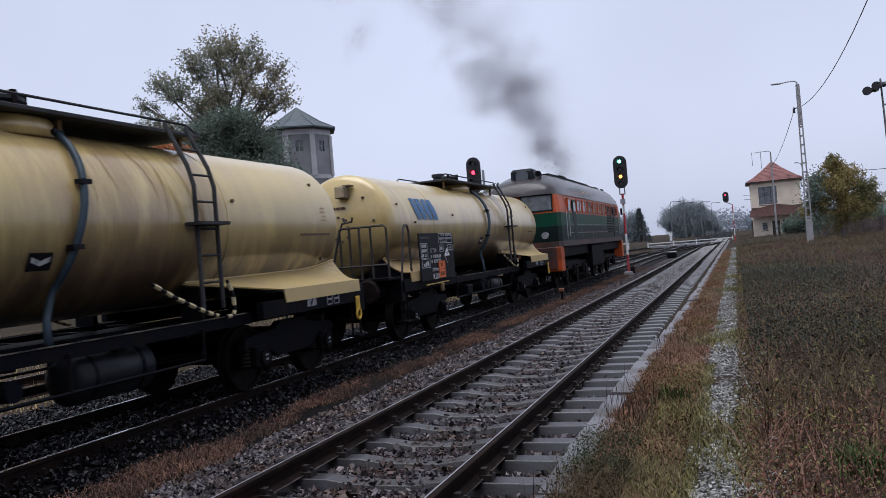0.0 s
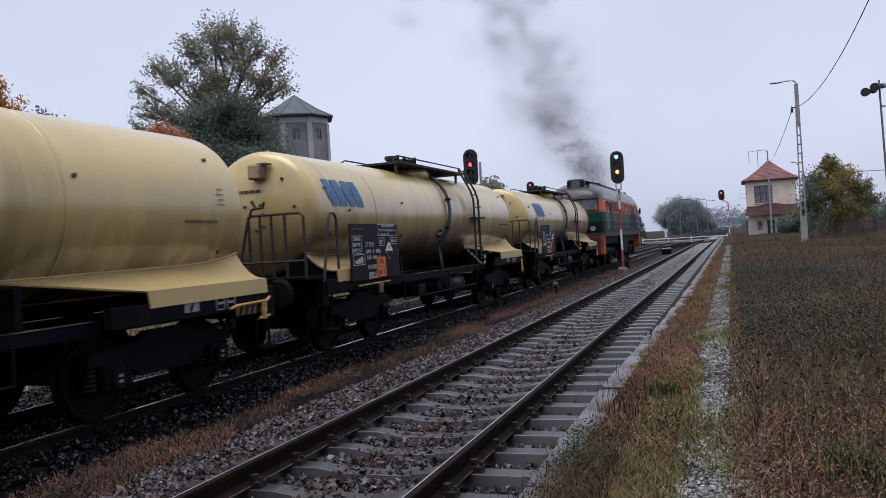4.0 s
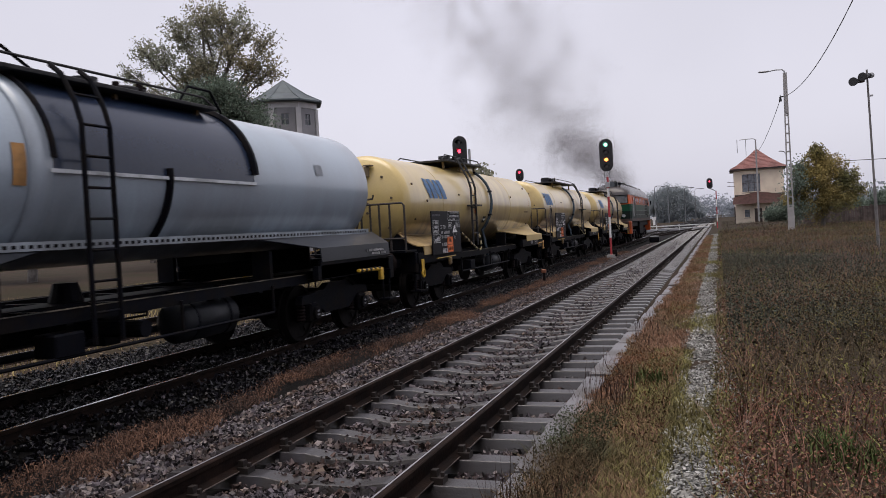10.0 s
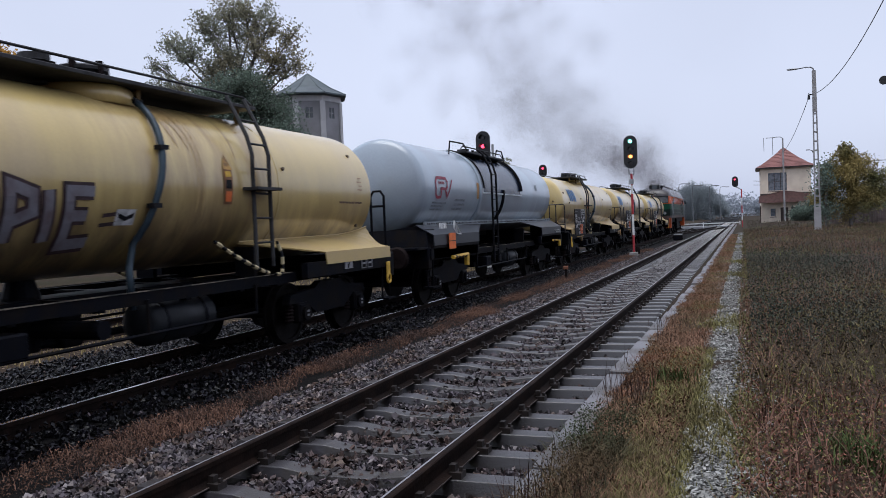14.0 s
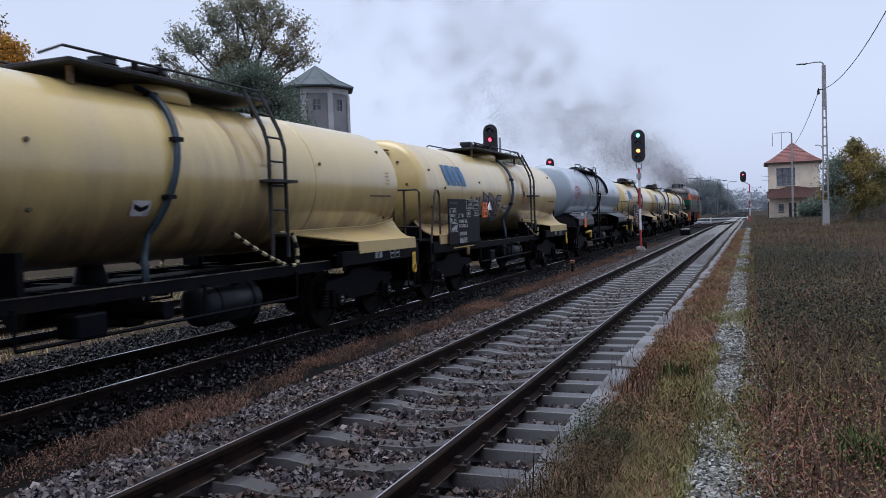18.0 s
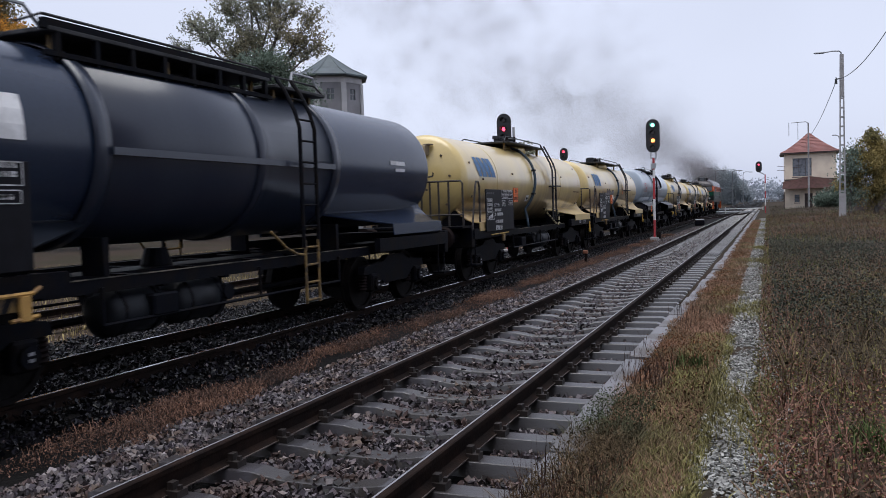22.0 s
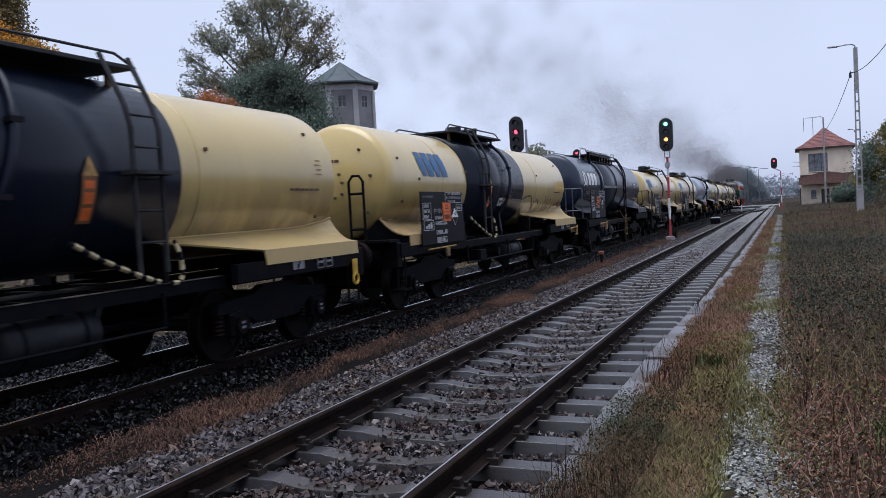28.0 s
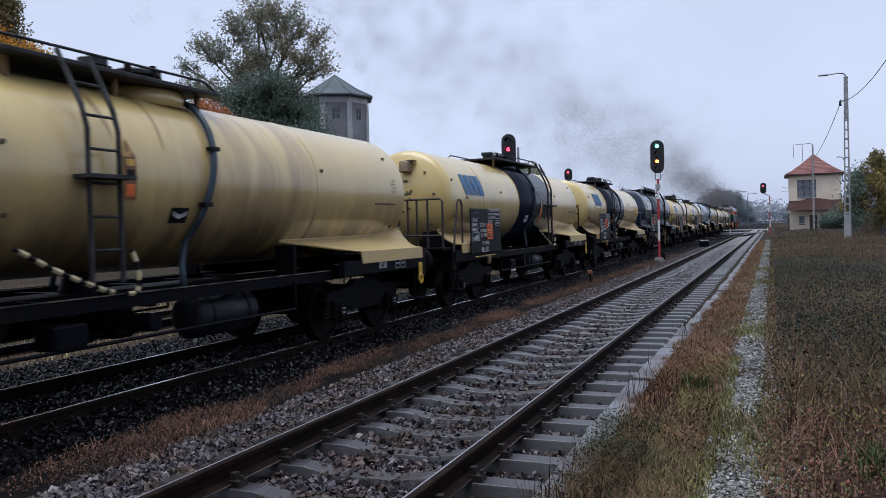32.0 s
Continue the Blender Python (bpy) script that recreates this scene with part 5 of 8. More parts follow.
def cream_wagon(at, label, jacket=0, graffiti="", end="railing", stained=0.5, plate=(-4.32, 1.34), seed=1, dia=True, ladder_y=2.4, pipe_y=0.6, mark_y=-4.6, tail=-6.15, board_y=-5.5, rear_handle=False):
    w = thing("tank_wagon", label, "tank wagon", m=pose(X2, at, Z2))
    MOVERS.append((w, at))
    skin = CREAM if jacket else stained_cream(stained, pipe_y + 0.4)
    tank = part("tank", tank_mesh(CZ, RT, tail, 6.4), skin, w, smooth=True)
    for y in (-3.6, 3.0):
        part("weld_ring", band(CZ, RT + 0.006, y - 0.02, y + 0.02), skin, tank, smooth=True)
    if jacket:
        part("heating_jacket", band(CZ, RT + 0.03, *jacket), JACKET, tank, "black heating jacket round the middle of the tank", True)
    for s in (-1, 1):
        gate_logo(w, tank, s, mark_y, 2.42, 0.33)
        # rivet-like lugs on the shell
        for y, z in ((-5.5, 2.72), (-5.4, 1.95), (-4.75, 2.36), (-2.3, 2.55), (-2.25, 1.9), (3.15, 2.6), (5.55, 2.95), (5.7, 1.75)):
            x = math.sqrt(RT * RT - (z - CZ) ** 2)
            part("lug", T([(s * (x - 0.02), y, z), (s * (x + 0.03), y, z)], 0.026, 8), LUG, tank)
        skirt(w, s, 1, 3.75, 6.1, RT, CZ, CREAM_CLEAN)
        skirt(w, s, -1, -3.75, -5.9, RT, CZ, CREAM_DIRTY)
        board(w, s, s * 1.40, board_y, -3.48, 1.14, 2.10, seed, plate if s > 0 else None, diamond=dia)
        bm = bmesh.new()
        marking_lines(bm, 0, 0, 0.95, 0, 0.032, 1, 1.0, seed)
        for v in bm.verts:
            v.co = Vector((s * (math.sqrt(RT * RT - (2.14 - CZ) ** 2) + 0.01 + v.co.x), 4.85 + v.co.y, 2.12 + v.co.z))
        tagged(part("tank_marking", bm, GRAFFITI, tank), kind="stuff")
        bm = bmesh.new()
        for k in range(4):
            wrap_patch(bm, CZ, RT + 0.008, 5.50 + 0.05 * (k % 2), 5.68, 1 + 3.6 * k, 2.1 + 3.6 * k, s, 1)
        tagged(part("tank_marking", bm, RUST_MARK, tank), kind="stuff")
        # markings on the sill under the front skirt
        sm = part("sill_diamond", B(s * 1.355 - 0.006, s * 1.355 + 0.006, 4.35, 4.62, 1.06, 1.19, 0, None), FAINT_WHITE, w)
        bm = bmesh.new()
        bm.faces.new([bm.verts.new((s * 1.363, 4.485 + a, 1.125 + c)) for a, c in ((-0.05, -0.06), (0.0, -0.05), (0.05, 0.055), (0.0, 0.06), (0.0, 0.01), (-0.04, 0.0))])
        part("sill_bolt", bm, BOARD, sm)
        bm = bmesh.new()
        for k in range(2):
            for q in ((4.95 + .22 * k, 5.13 + .22 * k, 1.03, 1.045), (4.95 + .22 * k, 5.13 + .22 * k, 1.185, 1.2), (4.95 + .22 * k, 4.965 + .22 * k, 1.03, 1.2), (5.115 + .22 * k, 5.13 + .22 * k, 1.03, 1.2), (4.98 + .22 * k, 5.1 + .22 * k, 1.10, 1.13)):
                box(bm, s * 1.357 - 0.006, s * 1.357 + 0.006, *q)
        part("sill_marking", bm, FAINT_WHITE, w)
        # small black tank plate near the pipe
        lift = 0.045 if jacket else 0.012
        bm = wrap_patch(bmesh.new(), CZ, RT + lift, pipe_y - 0.77, pipe_y - 0.48, -28, -18, s)
        tp = part("tank_plate", bm, DIM_WHITE if jacket or seed in (5, 6) else BOARD, tank, "small plate with a chevron mark")
        for d in (0, 1):
            ya, yb = (pipe_y - 0.74, pipe_y - 0.625) if d == 0 else (pipe_y - 0.625, pipe_y - 0.51)
            za, zb = (1.93, 1.89) if d == 0 else (1.89, 1.93)
            bm = bmesh.new()
            wrap_shape(bm, CZ, RT + lift + 0.004, [(ya, za - 0.02), (yb, zb - 0.02), (yb, zb + 0.03), (ya, za + 0.03)], s)
            part("chevron", bm, BOARD if jacket or seed in (5, 6) else DIM_WHITE, tp)
        # yellow-black grab rail by the board
        gb = part("grab_bar", T([(s * 1.43, -5.3, 1.06), (s * 1.43, -4.0, 1.07)], 0.015, 6), DULL_YELLOW, w, "grimy yellow grab bar under the board")
        part("grab_bracket", B(s * 1.43 - 0.03, s * 1.43 + 0.03, -4.5, -4.34, 0.88, 1.05, 0.02), OCHRE, gb)
        # striped filling hose hanging below the ladder
        for pts in ([(1.08, -1.0, 1.70), (1.14, -0.7, 1.52), (1.18, -0.35, 1.36), (1.19, -0.05, 1.25), (1.19, 0.05, 1.23)], [(1.17, 0.22, 1.20), (1.20, 0.34, 1.20), (1.20, 0.38, 1.28), (1.19, 0.38, 1.48), (1.14, 0.34, 1.66)]):
            pts = [(s * a, b + ladder_y, c - 0.1) for a, b, c in pts]
            ho = part("chain_cover", T(pts, 0.022, 6), BOARD, w, "black and yellowed white chain cover")
            for a, b in zip(pts, pts[1:]):
                n = max(1, round(math.dist(a, b) / 0.16))
                for k in range(n):
                    p = [Vector(a).lerp(Vector(b), (k + q) / n) for q in (0.25, 0.78)]
                    part("chain_band", T([tuple(q) for q in p], 0.028, 6), CHAIN_WHITE, ho)
    # drain pipe over the tank
    for s in (-1, 1):
        r = RT + 0.06 if not jacket else RT + 0.09
        pts = arc_points(CZ, r, 0.45, 82, -40, 18, s)
        pts = [(x, pipe_y + 0.15 - 0.6 * max(0, 1 - (z - 1.4) / 2), z) for x, y, z in pts] + [(s * 0.98, pipe_y - 0.6, 1.35), (s * 1.05, pipe_y - 0.65, 0.9)]
        p = part("drain_pipe", T(pts, 0.04, 8), JACKET if jacket else HOSE, w, "dark pipe strapped over the tank", True)
        for a in (60, 20, -15):
            x, z = s * r * math.cos(radians(a)), CZ + r * math.sin(radians(a))
            yy = pipe_y + 0.15 - 0.6 * max(0, 1 - (z - 1.4) / 2)
            part("pipe_clip", B(x - 0.05, x + 0.05, yy - 0.07, yy + 0.07, z - 0.025, z + 0.025), BOARD, p)
        ladder(w, s * 1.16, ladder_y, 1.22, 3.55, WALK, RT if s > 0 else 0, CZ)
        part("ladder_step", B(s * 1.16 - 0.12, s * 1.16 + 0.14, ladder_y - 0.3, ladder_y + 0.3, 2.26, 2.30), WALK, w)
        ly = ladder_y + (0.45 if ladder_y < 0 else -0.72 if jacket else -0.62)
        if seed < 3 or seed == 6:
            continue
        lz, drop = (2.24, 16) if jacket else (2.52, 0)
        lb = part("warning_label", wrap_patch(bmesh.new(), CZ, RT + (0.045 if jacket else 0.012), ly - 0.09, ly + 0.09, -14 - drop, 12 - drop, s), BROWN_LABEL, tank, "orange-brown warning label strip")
        bm = bmesh.new()
        wrap_shape(bm, CZ, RT + (0.05 if jacket else 0.017), [(ly - 0.10, lz), (ly + 0.10, lz), (ly, lz + 0.2)], s)
        part("label_triangle", bm, OCHRE_BRIGHT, lb, "yellow warning triangle")
        for a0, a1 in ((-12, -5), (-3, 3), (5, 9)):
            part("label_field", wrap_patch(bmesh.new(), CZ, RT + (0.049 if jacket else 0.016), ly - 0.06, ly + 0.06, a0 - drop, a1 - drop, s, 2), ORANGE if a0 < -5 or jacket else (YELLOW if a0 > 3 else BOARD), lb)
    if not jacket:
        spills(tank, seed, min(ladder_y, pipe_y) + 0.1, max(ladder_y, pipe_y) + 0.1)
    if rear_handle:
        ring_handle(w, 1, -6.09)
    walkway(w, -1.4 if ladder_y > 0 else -2.0, ladder_y + (0.4 if jacket else 0.65) if ladder_y > 0 else 1.2, 3.46)
    # raised collar round the manhole
    bm = bmesh.new()
    lathe_z(bm, [(3.25, 0.62), (3.42, 0.58), (3.5, 0.5)], 24, 0, 0.45)
    part("manhole_collar", bm, skin if not jacket else JACKET, tank, smooth=True)
    hatch(w, 0.45, 3.58)
    end_fittings(w, end, tail)
    underframe(w, grip="bar" if seed in (3, 8) else "ring")
    if graffiti == "letters":
        shapes = ([(-2.93, 2.2), (-2.96, 1.74), (-2.56, 1.70), (-2.52, 2.18)], [(-2.30, 2.2), (-2.30, 1.72), (-2.16, 1.68)],
                  [(-1.96, 1.68), (-2.0, 2.22), (-1.74, 2.14), (-1.72, 1.97), (-1.95, 1.88)], [(-1.50, 1.68), (-1.54, 2.22), (-1.28, 2.14), (-1.26, 1.97), (-1.49, 1.88)],
                  [(-1.10, 2.18), (-1.05, 1.68)], [(-0.52, 2.18), (-0.84, 2.18), (-0.80, 1.64), (-0.46, 1.66)], [(-0.82, 1.93), (-0.58, 1.93)], [(-0.36, 1.93), (-0.17, 1.95)], [(-0.38, 1.83), (-0.15, 1.85)])
        for k, g in enumerate(shapes):
            big = k < 7
            gp = part("graffiti_shape", stroke(bmesh.new(), CZ, RT + 0.012, g, 0.18 if big else 0.04), GRAFFITI_EDGE, tank, "grey spray-painted shape with a dark outline")
            if big:
                part("graffiti_fill", stroke(bmesh.new(), CZ, RT + 0.018, g, 0.11), GRAFFITI_GREY, gp)
        for s in (-1, 1):
            bm = bmesh.new()
            rim = [[bm.verts.new((s * 1.40 + e, -2.65 + a * 0.16, 1.87 + b * 0.18)) for a, b in ((0, -1), (1, 0), (0, 1), (-1, 0))] for e in (-0.008, 0.008)]
            bm.faces.new(rim[0][::-1])
            bm.faces.new(rim[1])
            for k in range(4):
                bm.faces.new((rim[0][k], rim[0][(k + 1) % 4], rim[1][(k + 1) % 4], rim[1][k]))
            dp = part("hazard_diamond", bm, WHITE, w, "white hazard diamond with a black lower half")
            bm = bmesh.new()
            bm.faces.new([bm.verts.new((s * 1.412, -2.65 + a * 0.14, 1.86 + b * 0.16)) for a, b in ((-1, 0), (0, -1), (1, 0))])
            part("diamond_shading", bm, BOARD, dp)
            part("plate_bracket", B(s * 1.38 - 0.01, s * 1.38 + 0.01, -3.5, -2.5, 1.70, 1.74), FRAME, w)
    if graffiti == "scrawl":
        for pts in ([(1.8, 1.95), (2.2, 2.03), (2.56, 2.04), (2.78, 1.88), (2.97, 1.68)], [(2.97, 1.68), (3.1, 1.88), (3.2, 1.95), (3.5, 1.80), (3.3, 1.62), (3.1, 1.42)],
                    [(3.35, 1.47), (3.5, 1.6), (3.75, 1.85), (3.72, 1.6), (3.66, 1.42)], [(4.0, 2.06), (4.08, 1.98), (4.02, 1.74), (3.95, 1.5), (4.12, 1.62), (4.3, 1.8)],
                    [(4.3, 1.95), (4.42, 1.72), (4.34, 1.5), (4.6, 1.74), (4.66, 1.95), (4.56, 1.6)], [(4.85, 1.85), (4.95, 1.6), (4.82, 1.48), (5.05, 1.78)], [(5.15, 1.76), (5.75, 1.84), (5.6, 1.92)], [(5.75, 1.84), (5.58, 1.76)]):
            part("graffiti_stroke", stroke(bmesh.new(), CZ, RT + 0.012, pts, 0.038), GRAFFITI, tank, "brown spray-painted scrawl")
        part("touch_up", wrap_patch(bmesh.new(), CZ, RT + 0.006, 4.9, 6.0, -9, 8, 1), mat("yellow_touch_up", (0.55, 0.37, 0.10), 0.45, 0, 0.1, 3, 30), tank, "yellow touched-up paint patch")
    return w


def spills(tank, seed, y0, y1):
    """Dried runs of product down the near flank: ribbons that narrow towards a rounded lower end."""
    rnd = random.Random(40 + seed)
    for k in range(6):
        y, wide = rnd.uniform(y0, y1), rnd.uniform(0.05, 0.17)
        low = rnd.uniform(-25, 40)
        bm = bmesh.new()
        rows = []
        for i in range(13):
            q = i / 12
            a = radians(72 + (low - 72) * q)
            half = wide * (1 - 0.6 * q) * (1 + 0.25 * math.sin(7 * q + k)) * math.sqrt(max(0.02, 1 - q ** 8)) / 2
            c = y + 0.03 * math.sin(4 * q + 2 * k)
            rows.append([bm.verts.new(((RT + 0.005) * math.cos(a), c + d, CZ + (RT + 0.005) * math.sin(a))) for d in (-half, half)])
        for p, q in zip(rows, rows[1:]):
            bm.faces.new((p[0], q[0], q[1], p[1]))
        bmesh.ops.recalc_face_normals(bm, faces=bm.faces[:])
        part("dried_run", bm, STAIN, tank, "brown dried run of spilled product", True)


def walkway(w, y0, y1, z):
    """Roof walkway plate on posts, with a low hand rail."""
    bm = B(-0.70, 0.70, y0, y1, z, z + 0.05, 0.008)
    wk = part("roof_walkway", bm, WALK, w, "dark steel roof walkway")
    for y in (y0 + 0.2, (y0 + y1) / 2, y1 - 0.2):
        for s in (-1, 1):
            part("walkway_post", B(s * 0.5 - 0.025, s * 0.5 + 0.025, y - 0.03, y + 0.03, z - 0.3, z), OCHRE, wk, "ochre walkway bracket")
    for s in (-1, 1):
        part("walkway_rail", T([(s * 0.66, y0 - 0.35, z + 0.02), (s * 0.62, y0, z + 0.17), (s * 0.62, y1 - 0.2, z + 0.17), (s * 0.62, y1 + 0.1, z + 0.04)], 0.016, 6), WALK, wk)
    return wk


def hatch(w, y, z):
    bm = bmesh.new()
    lathe_z(bm, [(z - 0.15, 0.28), (z + 0.06, 0.28), (z + 0.08, 0.32), (z + 0.12, 0.32), (z + 0.16, 0.2)], 18, 0, y)
    h = part("manhole", bm, WALK, w)
    for k in range(6):
        a = k * math.pi / 3
        part("manhole_bolt", B(0.3 * math.cos(a) - 0.03, 0.3 * math.cos(a) + 0.03, y + 0.3 * math.sin(a) - 0.03, y + 0.3 * math.sin(a) + 0.03, z + 0.02, z + 0.18), RUSTY, h)
    bm = bmesh.new()
    lathe_z(bm, [(z - 0.15, 0.13), (z + 0.1, 0.13), (z + 0.1, 0.17), (z + 0.18, 0.17)], 12, 0, y - 0.65)
    part("valve", bm, WALK, w)


def end_fittings(w, end, tail=-6.15, lx=0.55, plain=False, paint=None):
    """Rear platform with railings, or a lone ladder on the tank's end; lugs and a small lamp box."""
    paint = paint or RAIL_TUBE
    for x, z in () if plain else ((0.52, 2.88), (-0.5, 2.9), (0.17, 2.47), (0.02, 2.53), (-0.12, 2.46), (0.72, 2.42), (0.22, 2.32), (0.20, 2.12), (0.06, 2.06), (-0.08, 2.12), (-0.6, 1.9), (0.62, 1.78)):
        y = tail + head_depth(math.hypot(x, z - CZ), RT)
        part("end_lug", T([(x, y + 0.02, z), (x, y - 0.035, z)], 0.026, 8), LUG, w)
    if not plain:
        part("end_marking", marking_band(tail), GRAFFITI, w)
    if end.startswith("railing"):
        lb = plain or part("lamp_box", B(0.02, 0.25, tail - 0.09, tail + 0.13, 2.89, 3.13, 0.02), mat("weathered_tan_box", (0.26, 0.20, 0.12), 0.7), w, "weathered tan box on the tank end")
        if not plain:
            # front paler than the box: light falling on it is painted in
            part("box_front", B(0.04, 0.23, tail - 0.10, tail - 0.09, 2.91, 3.11, 0.004), mat("lit_tan_front", (0.36, 0.28, 0.17), 0.6, 0, 0.2, 5, 40, 0.05, (0.22, 0.16, 0.10)), lb, "tan box front, its lit look in the colour")
            part("box_bracket", B(0.16, 0.33, tail - 0.03, tail + 0.16, 3.12, 3.15, 0.006), LUG, lb)
        part("end_platform", B(-1.3, 1.3, -6.85, -6.2, 1.26, 1.30), FRAME, w)
        z0, z1 = 1.3, 2.27
        railing(w, [
            [(1.3, -6.8, z0), (1.3, -6.8, z1 - 0.05), (1.25, -6.8, z1), (0.4, -6.8, z1), (0.35, -6.8, z1 - 0.05), (0.35, -6.8, z0)],
            [(-1.3, -6.8, z0), (-1.3, -6.8, z1 - 0.05), (-1.25, -6.8, z1), (-0.4, -6.8, z1), (-0.35, -6.8, z1 - 0.05), (-0.35, -6.8, z0)],
            [(1.3, -6.8, 1.55), (-1.3, -6.8, 1.55)], [(0.98, -6.8, z0), (0.98, -6.8, z1)], [(0.55, -6.8, z0), (0.55, -6.8, z1)], [(0.1, -6.8, z0), (0.36, -6.8, z1)],
            [(0.38, -6.8, z1), (0.42, -6.8, z1 + 0.10), (0.62, -6.8, z1 + 0.12), (0.64, -6.8, z1 + 0.2)], [(0.5, -6.8, z1 + 0.11), (0.44, -6.8, z1 + 0.2)],
            [(0.75, -6.8, z0), (0.75, -6.8, z1)], [(-0.75, -6.8, z0), (-0.75, -6.8, z1)],
            [(-1.32, -6.3, z0 - 0.1), (-1.32, -6.05, z1 - 0.1), (-1.32, -5.98, z1), (-1.32, -5.85, z1), (-1.32, -5.78, z1 - 0.1), (-1.32, -5.78, z0)]], 0.022, paint, "platform_railing")
        if end == "railing":
            railing(w, [[(1.32, -6.3, z0 - 0.1), (1.32, -6.05, z1 - 0.1), (1.32, -5.98, z1), (1.32, -5.85, z1), (1.32, -5.78, z1 - 0.1), (1.32, -5.78, z0)]], 0.022, RAIL_TUBE, "corner_hoop")
    else:
        railing(w, [[(lx, -6.5, 1.3), (lx, -6.5, 2.3), (lx + 0.07, -6.5, 2.4), (lx + 0.20, -6.5, 2.4), (lx + 0.27, -6.5, 2.3), (lx + 0.27, -6.5, 1.3)], [(lx, -6.5, 2.1), (lx + 0.27, -6.5, 2.1)], [(lx, -6.5, 1.5), (lx + 0.27, -6.5, 1.5)]], 0.024, FRAME, "end_ladder")
        part("end_plate", B(-1.3, 1.3, -6.6, -6.2, 1.26, 1.30), FRAME, w)


def marking_band(tail):
    bm = bmesh.new()
    marking_lines(bm, 0, -0.45, 0.45, 0, 0.05, 1, 1.0, 4)
    for v in bm.verts:
        v.co = Vector((v.co.y, tail + head_depth(math.hypot(v.co.y, 2.68 - CZ), RT) - 0.012 - v.co.x, 2.68 + v.co.z))
    return bm


def grey_wagon(at):
    w = thing("tank_wagon", "pale grey tank wagon with dark jacket and red outlined mark", "tank wagon", m=pose(X2, at, Z2))
    MOVERS.append((w, at))
    cz, r = 2.54, 1.05
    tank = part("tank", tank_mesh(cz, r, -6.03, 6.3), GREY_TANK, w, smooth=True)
    part("jacket_ring", band(cz, r + 0.035, -1.98, -1.72), GREY_TANK, tank, smooth=True)
    bm = bmesh.new()
    wrap_patch(bm, cz, r + 0.012, -1.7, 1.98, -3, 68, 1, 12)
    wrap_patch(bm, cz, r + 0.012, -1.7, 1.98, -3, 68, -1, 12)
    part("dark_jacket", bm, BLACK_TANK, tank, "dark recessed heating jacket", True)
    for s in (-1, 1):
        part("jacket_rib", T(arc_points(cz, r + 0.03, 1.98, 3.5, 85, 16, s), 0.06, 6), FRAME, tank)
        part("jacket_rib", T(arc_points(cz, r + 0.03, -1.7, 3.5, 85, 16, s), 0.04, 6), FRAME, tank)
        part("jacket_rib", T(arc_points(cz, r + 0.03, 0.09, -45, 3, 8, s), 0.045, 6), FRAME, tank)
        part("jacket_ledge", B(s * (r + 0.02) - 0.02, s * (r + 0.02) + 0.02, -1.75, 2.0, 2.46, 2.50), mat("pale_ledge", (0.5, 0.53, 0.56), 0.5), tank)
        # long perforated saddle strip
        bm = bmesh.new()
        x = s * 0.98
        box(bm, min(x, x + s * 0.05), max(x, x + s * 0.05), -5.7, 5.9, 1.69, 1.78)
        loft(bm, [[(s * 0.62, y, 1.75), (x, y, 1.76), (x, y, 1.74), (s * 0.62, y, 1.73)] for y in (-5.7, 5.9)])
        part("saddle_strip", bm, GREY_TANK, tank)
        bm = bmesh.new()
        for k in range(112):
            y = -5.6 + 0.102 * k
            box(bm, x + s * 0.05 - 0.004, x + s * 0.05 + 0.004, y, y + 0.05, 1.715, 1.75)
        tagged(part("saddle_slots", bm, FRAME, tank), kind="stuff")
        for e, y_in, y_out in ((1, 3.3, 6.05), (-1, -3.1, -6.1)):
            # sloped cover from the saddle strip to a black side panel
            bm = bmesh.new()
            loft(bm, [[(s * 0.99, y_in - e * 1.3, 1.70), (s * 1.36, y_in, 1.50), (s * 1.37, y_in + e * 0.02, 1.28)], [(s * 0.99, y_out + e * 0.1, 1.72), (s * 1.36, y_out, 1.50), (s * 1.37, y_out, 1.28)]], closed=False)
            bmesh.ops.recalc_face_normals(bm, faces=bm.faces[:])
            bmesh.ops.solidify(bm, geom=bm.faces[:], thickness=0.02)
            sk = part("skirt_plate", bm, DARK_SKIRT, w, "black sloped skirt plate")
            part("side_panel", B(min(s * 1.30, s * 1.35), max(s * 1.30, s * 1.35), min(y_in, y_out), max(y_in, y_out), 1.0, 1.3, 0.01), FRAME, sk)
            bm = bmesh.new()
            loft(bm, [[(s * 0.3, y, 1.15), (s * 1.33, y, 1.2), (s * 1.33, y, 1.48), (s * 1.0, y, 1.70), (s * 0.3, y, 1.62)] for y in (y_out - e * 0.06, y_out - e * 0.02)])
            bm.verts.ensure_lookup_table()
            bm.faces.new(bm.verts[:5])
            bm.faces.new(bm.verts[5:])
            bmesh.ops.recalc_face_normals(bm, faces=bm.faces[:])
            part("stiffener", bm, FRAME, sk)
        bm = bmesh.new()
        characters(bm, s * 1.385, 5.0, 5.75, 1.37, 1.41, 16, random.Random(3))
        characters(bm, s * 1.385, 5.2, 5.85, 1.31, 1.35, 14, random.Random(4))
        tagged(part("skirt_marking", bm, DIM_WHITE, w), kind="stuff")
        g = part("grab_bar", T([(s * 1.43, 4.5, 1.06), (s * 1.43, 5.5, 1.04)], 0.03, 6), YELLOW, w, "yellow and black striped handle")
        bm = bmesh.new()
        for k in range(5):
            tube(bm, [(s * 1.43, 4.56 + 0.19 * k, 1.058), (s * 1.43, 4.65 + 0.19 * k, 1.056)], 0.034, 6)
        part("handle_stripe", bm, BOARD, g)
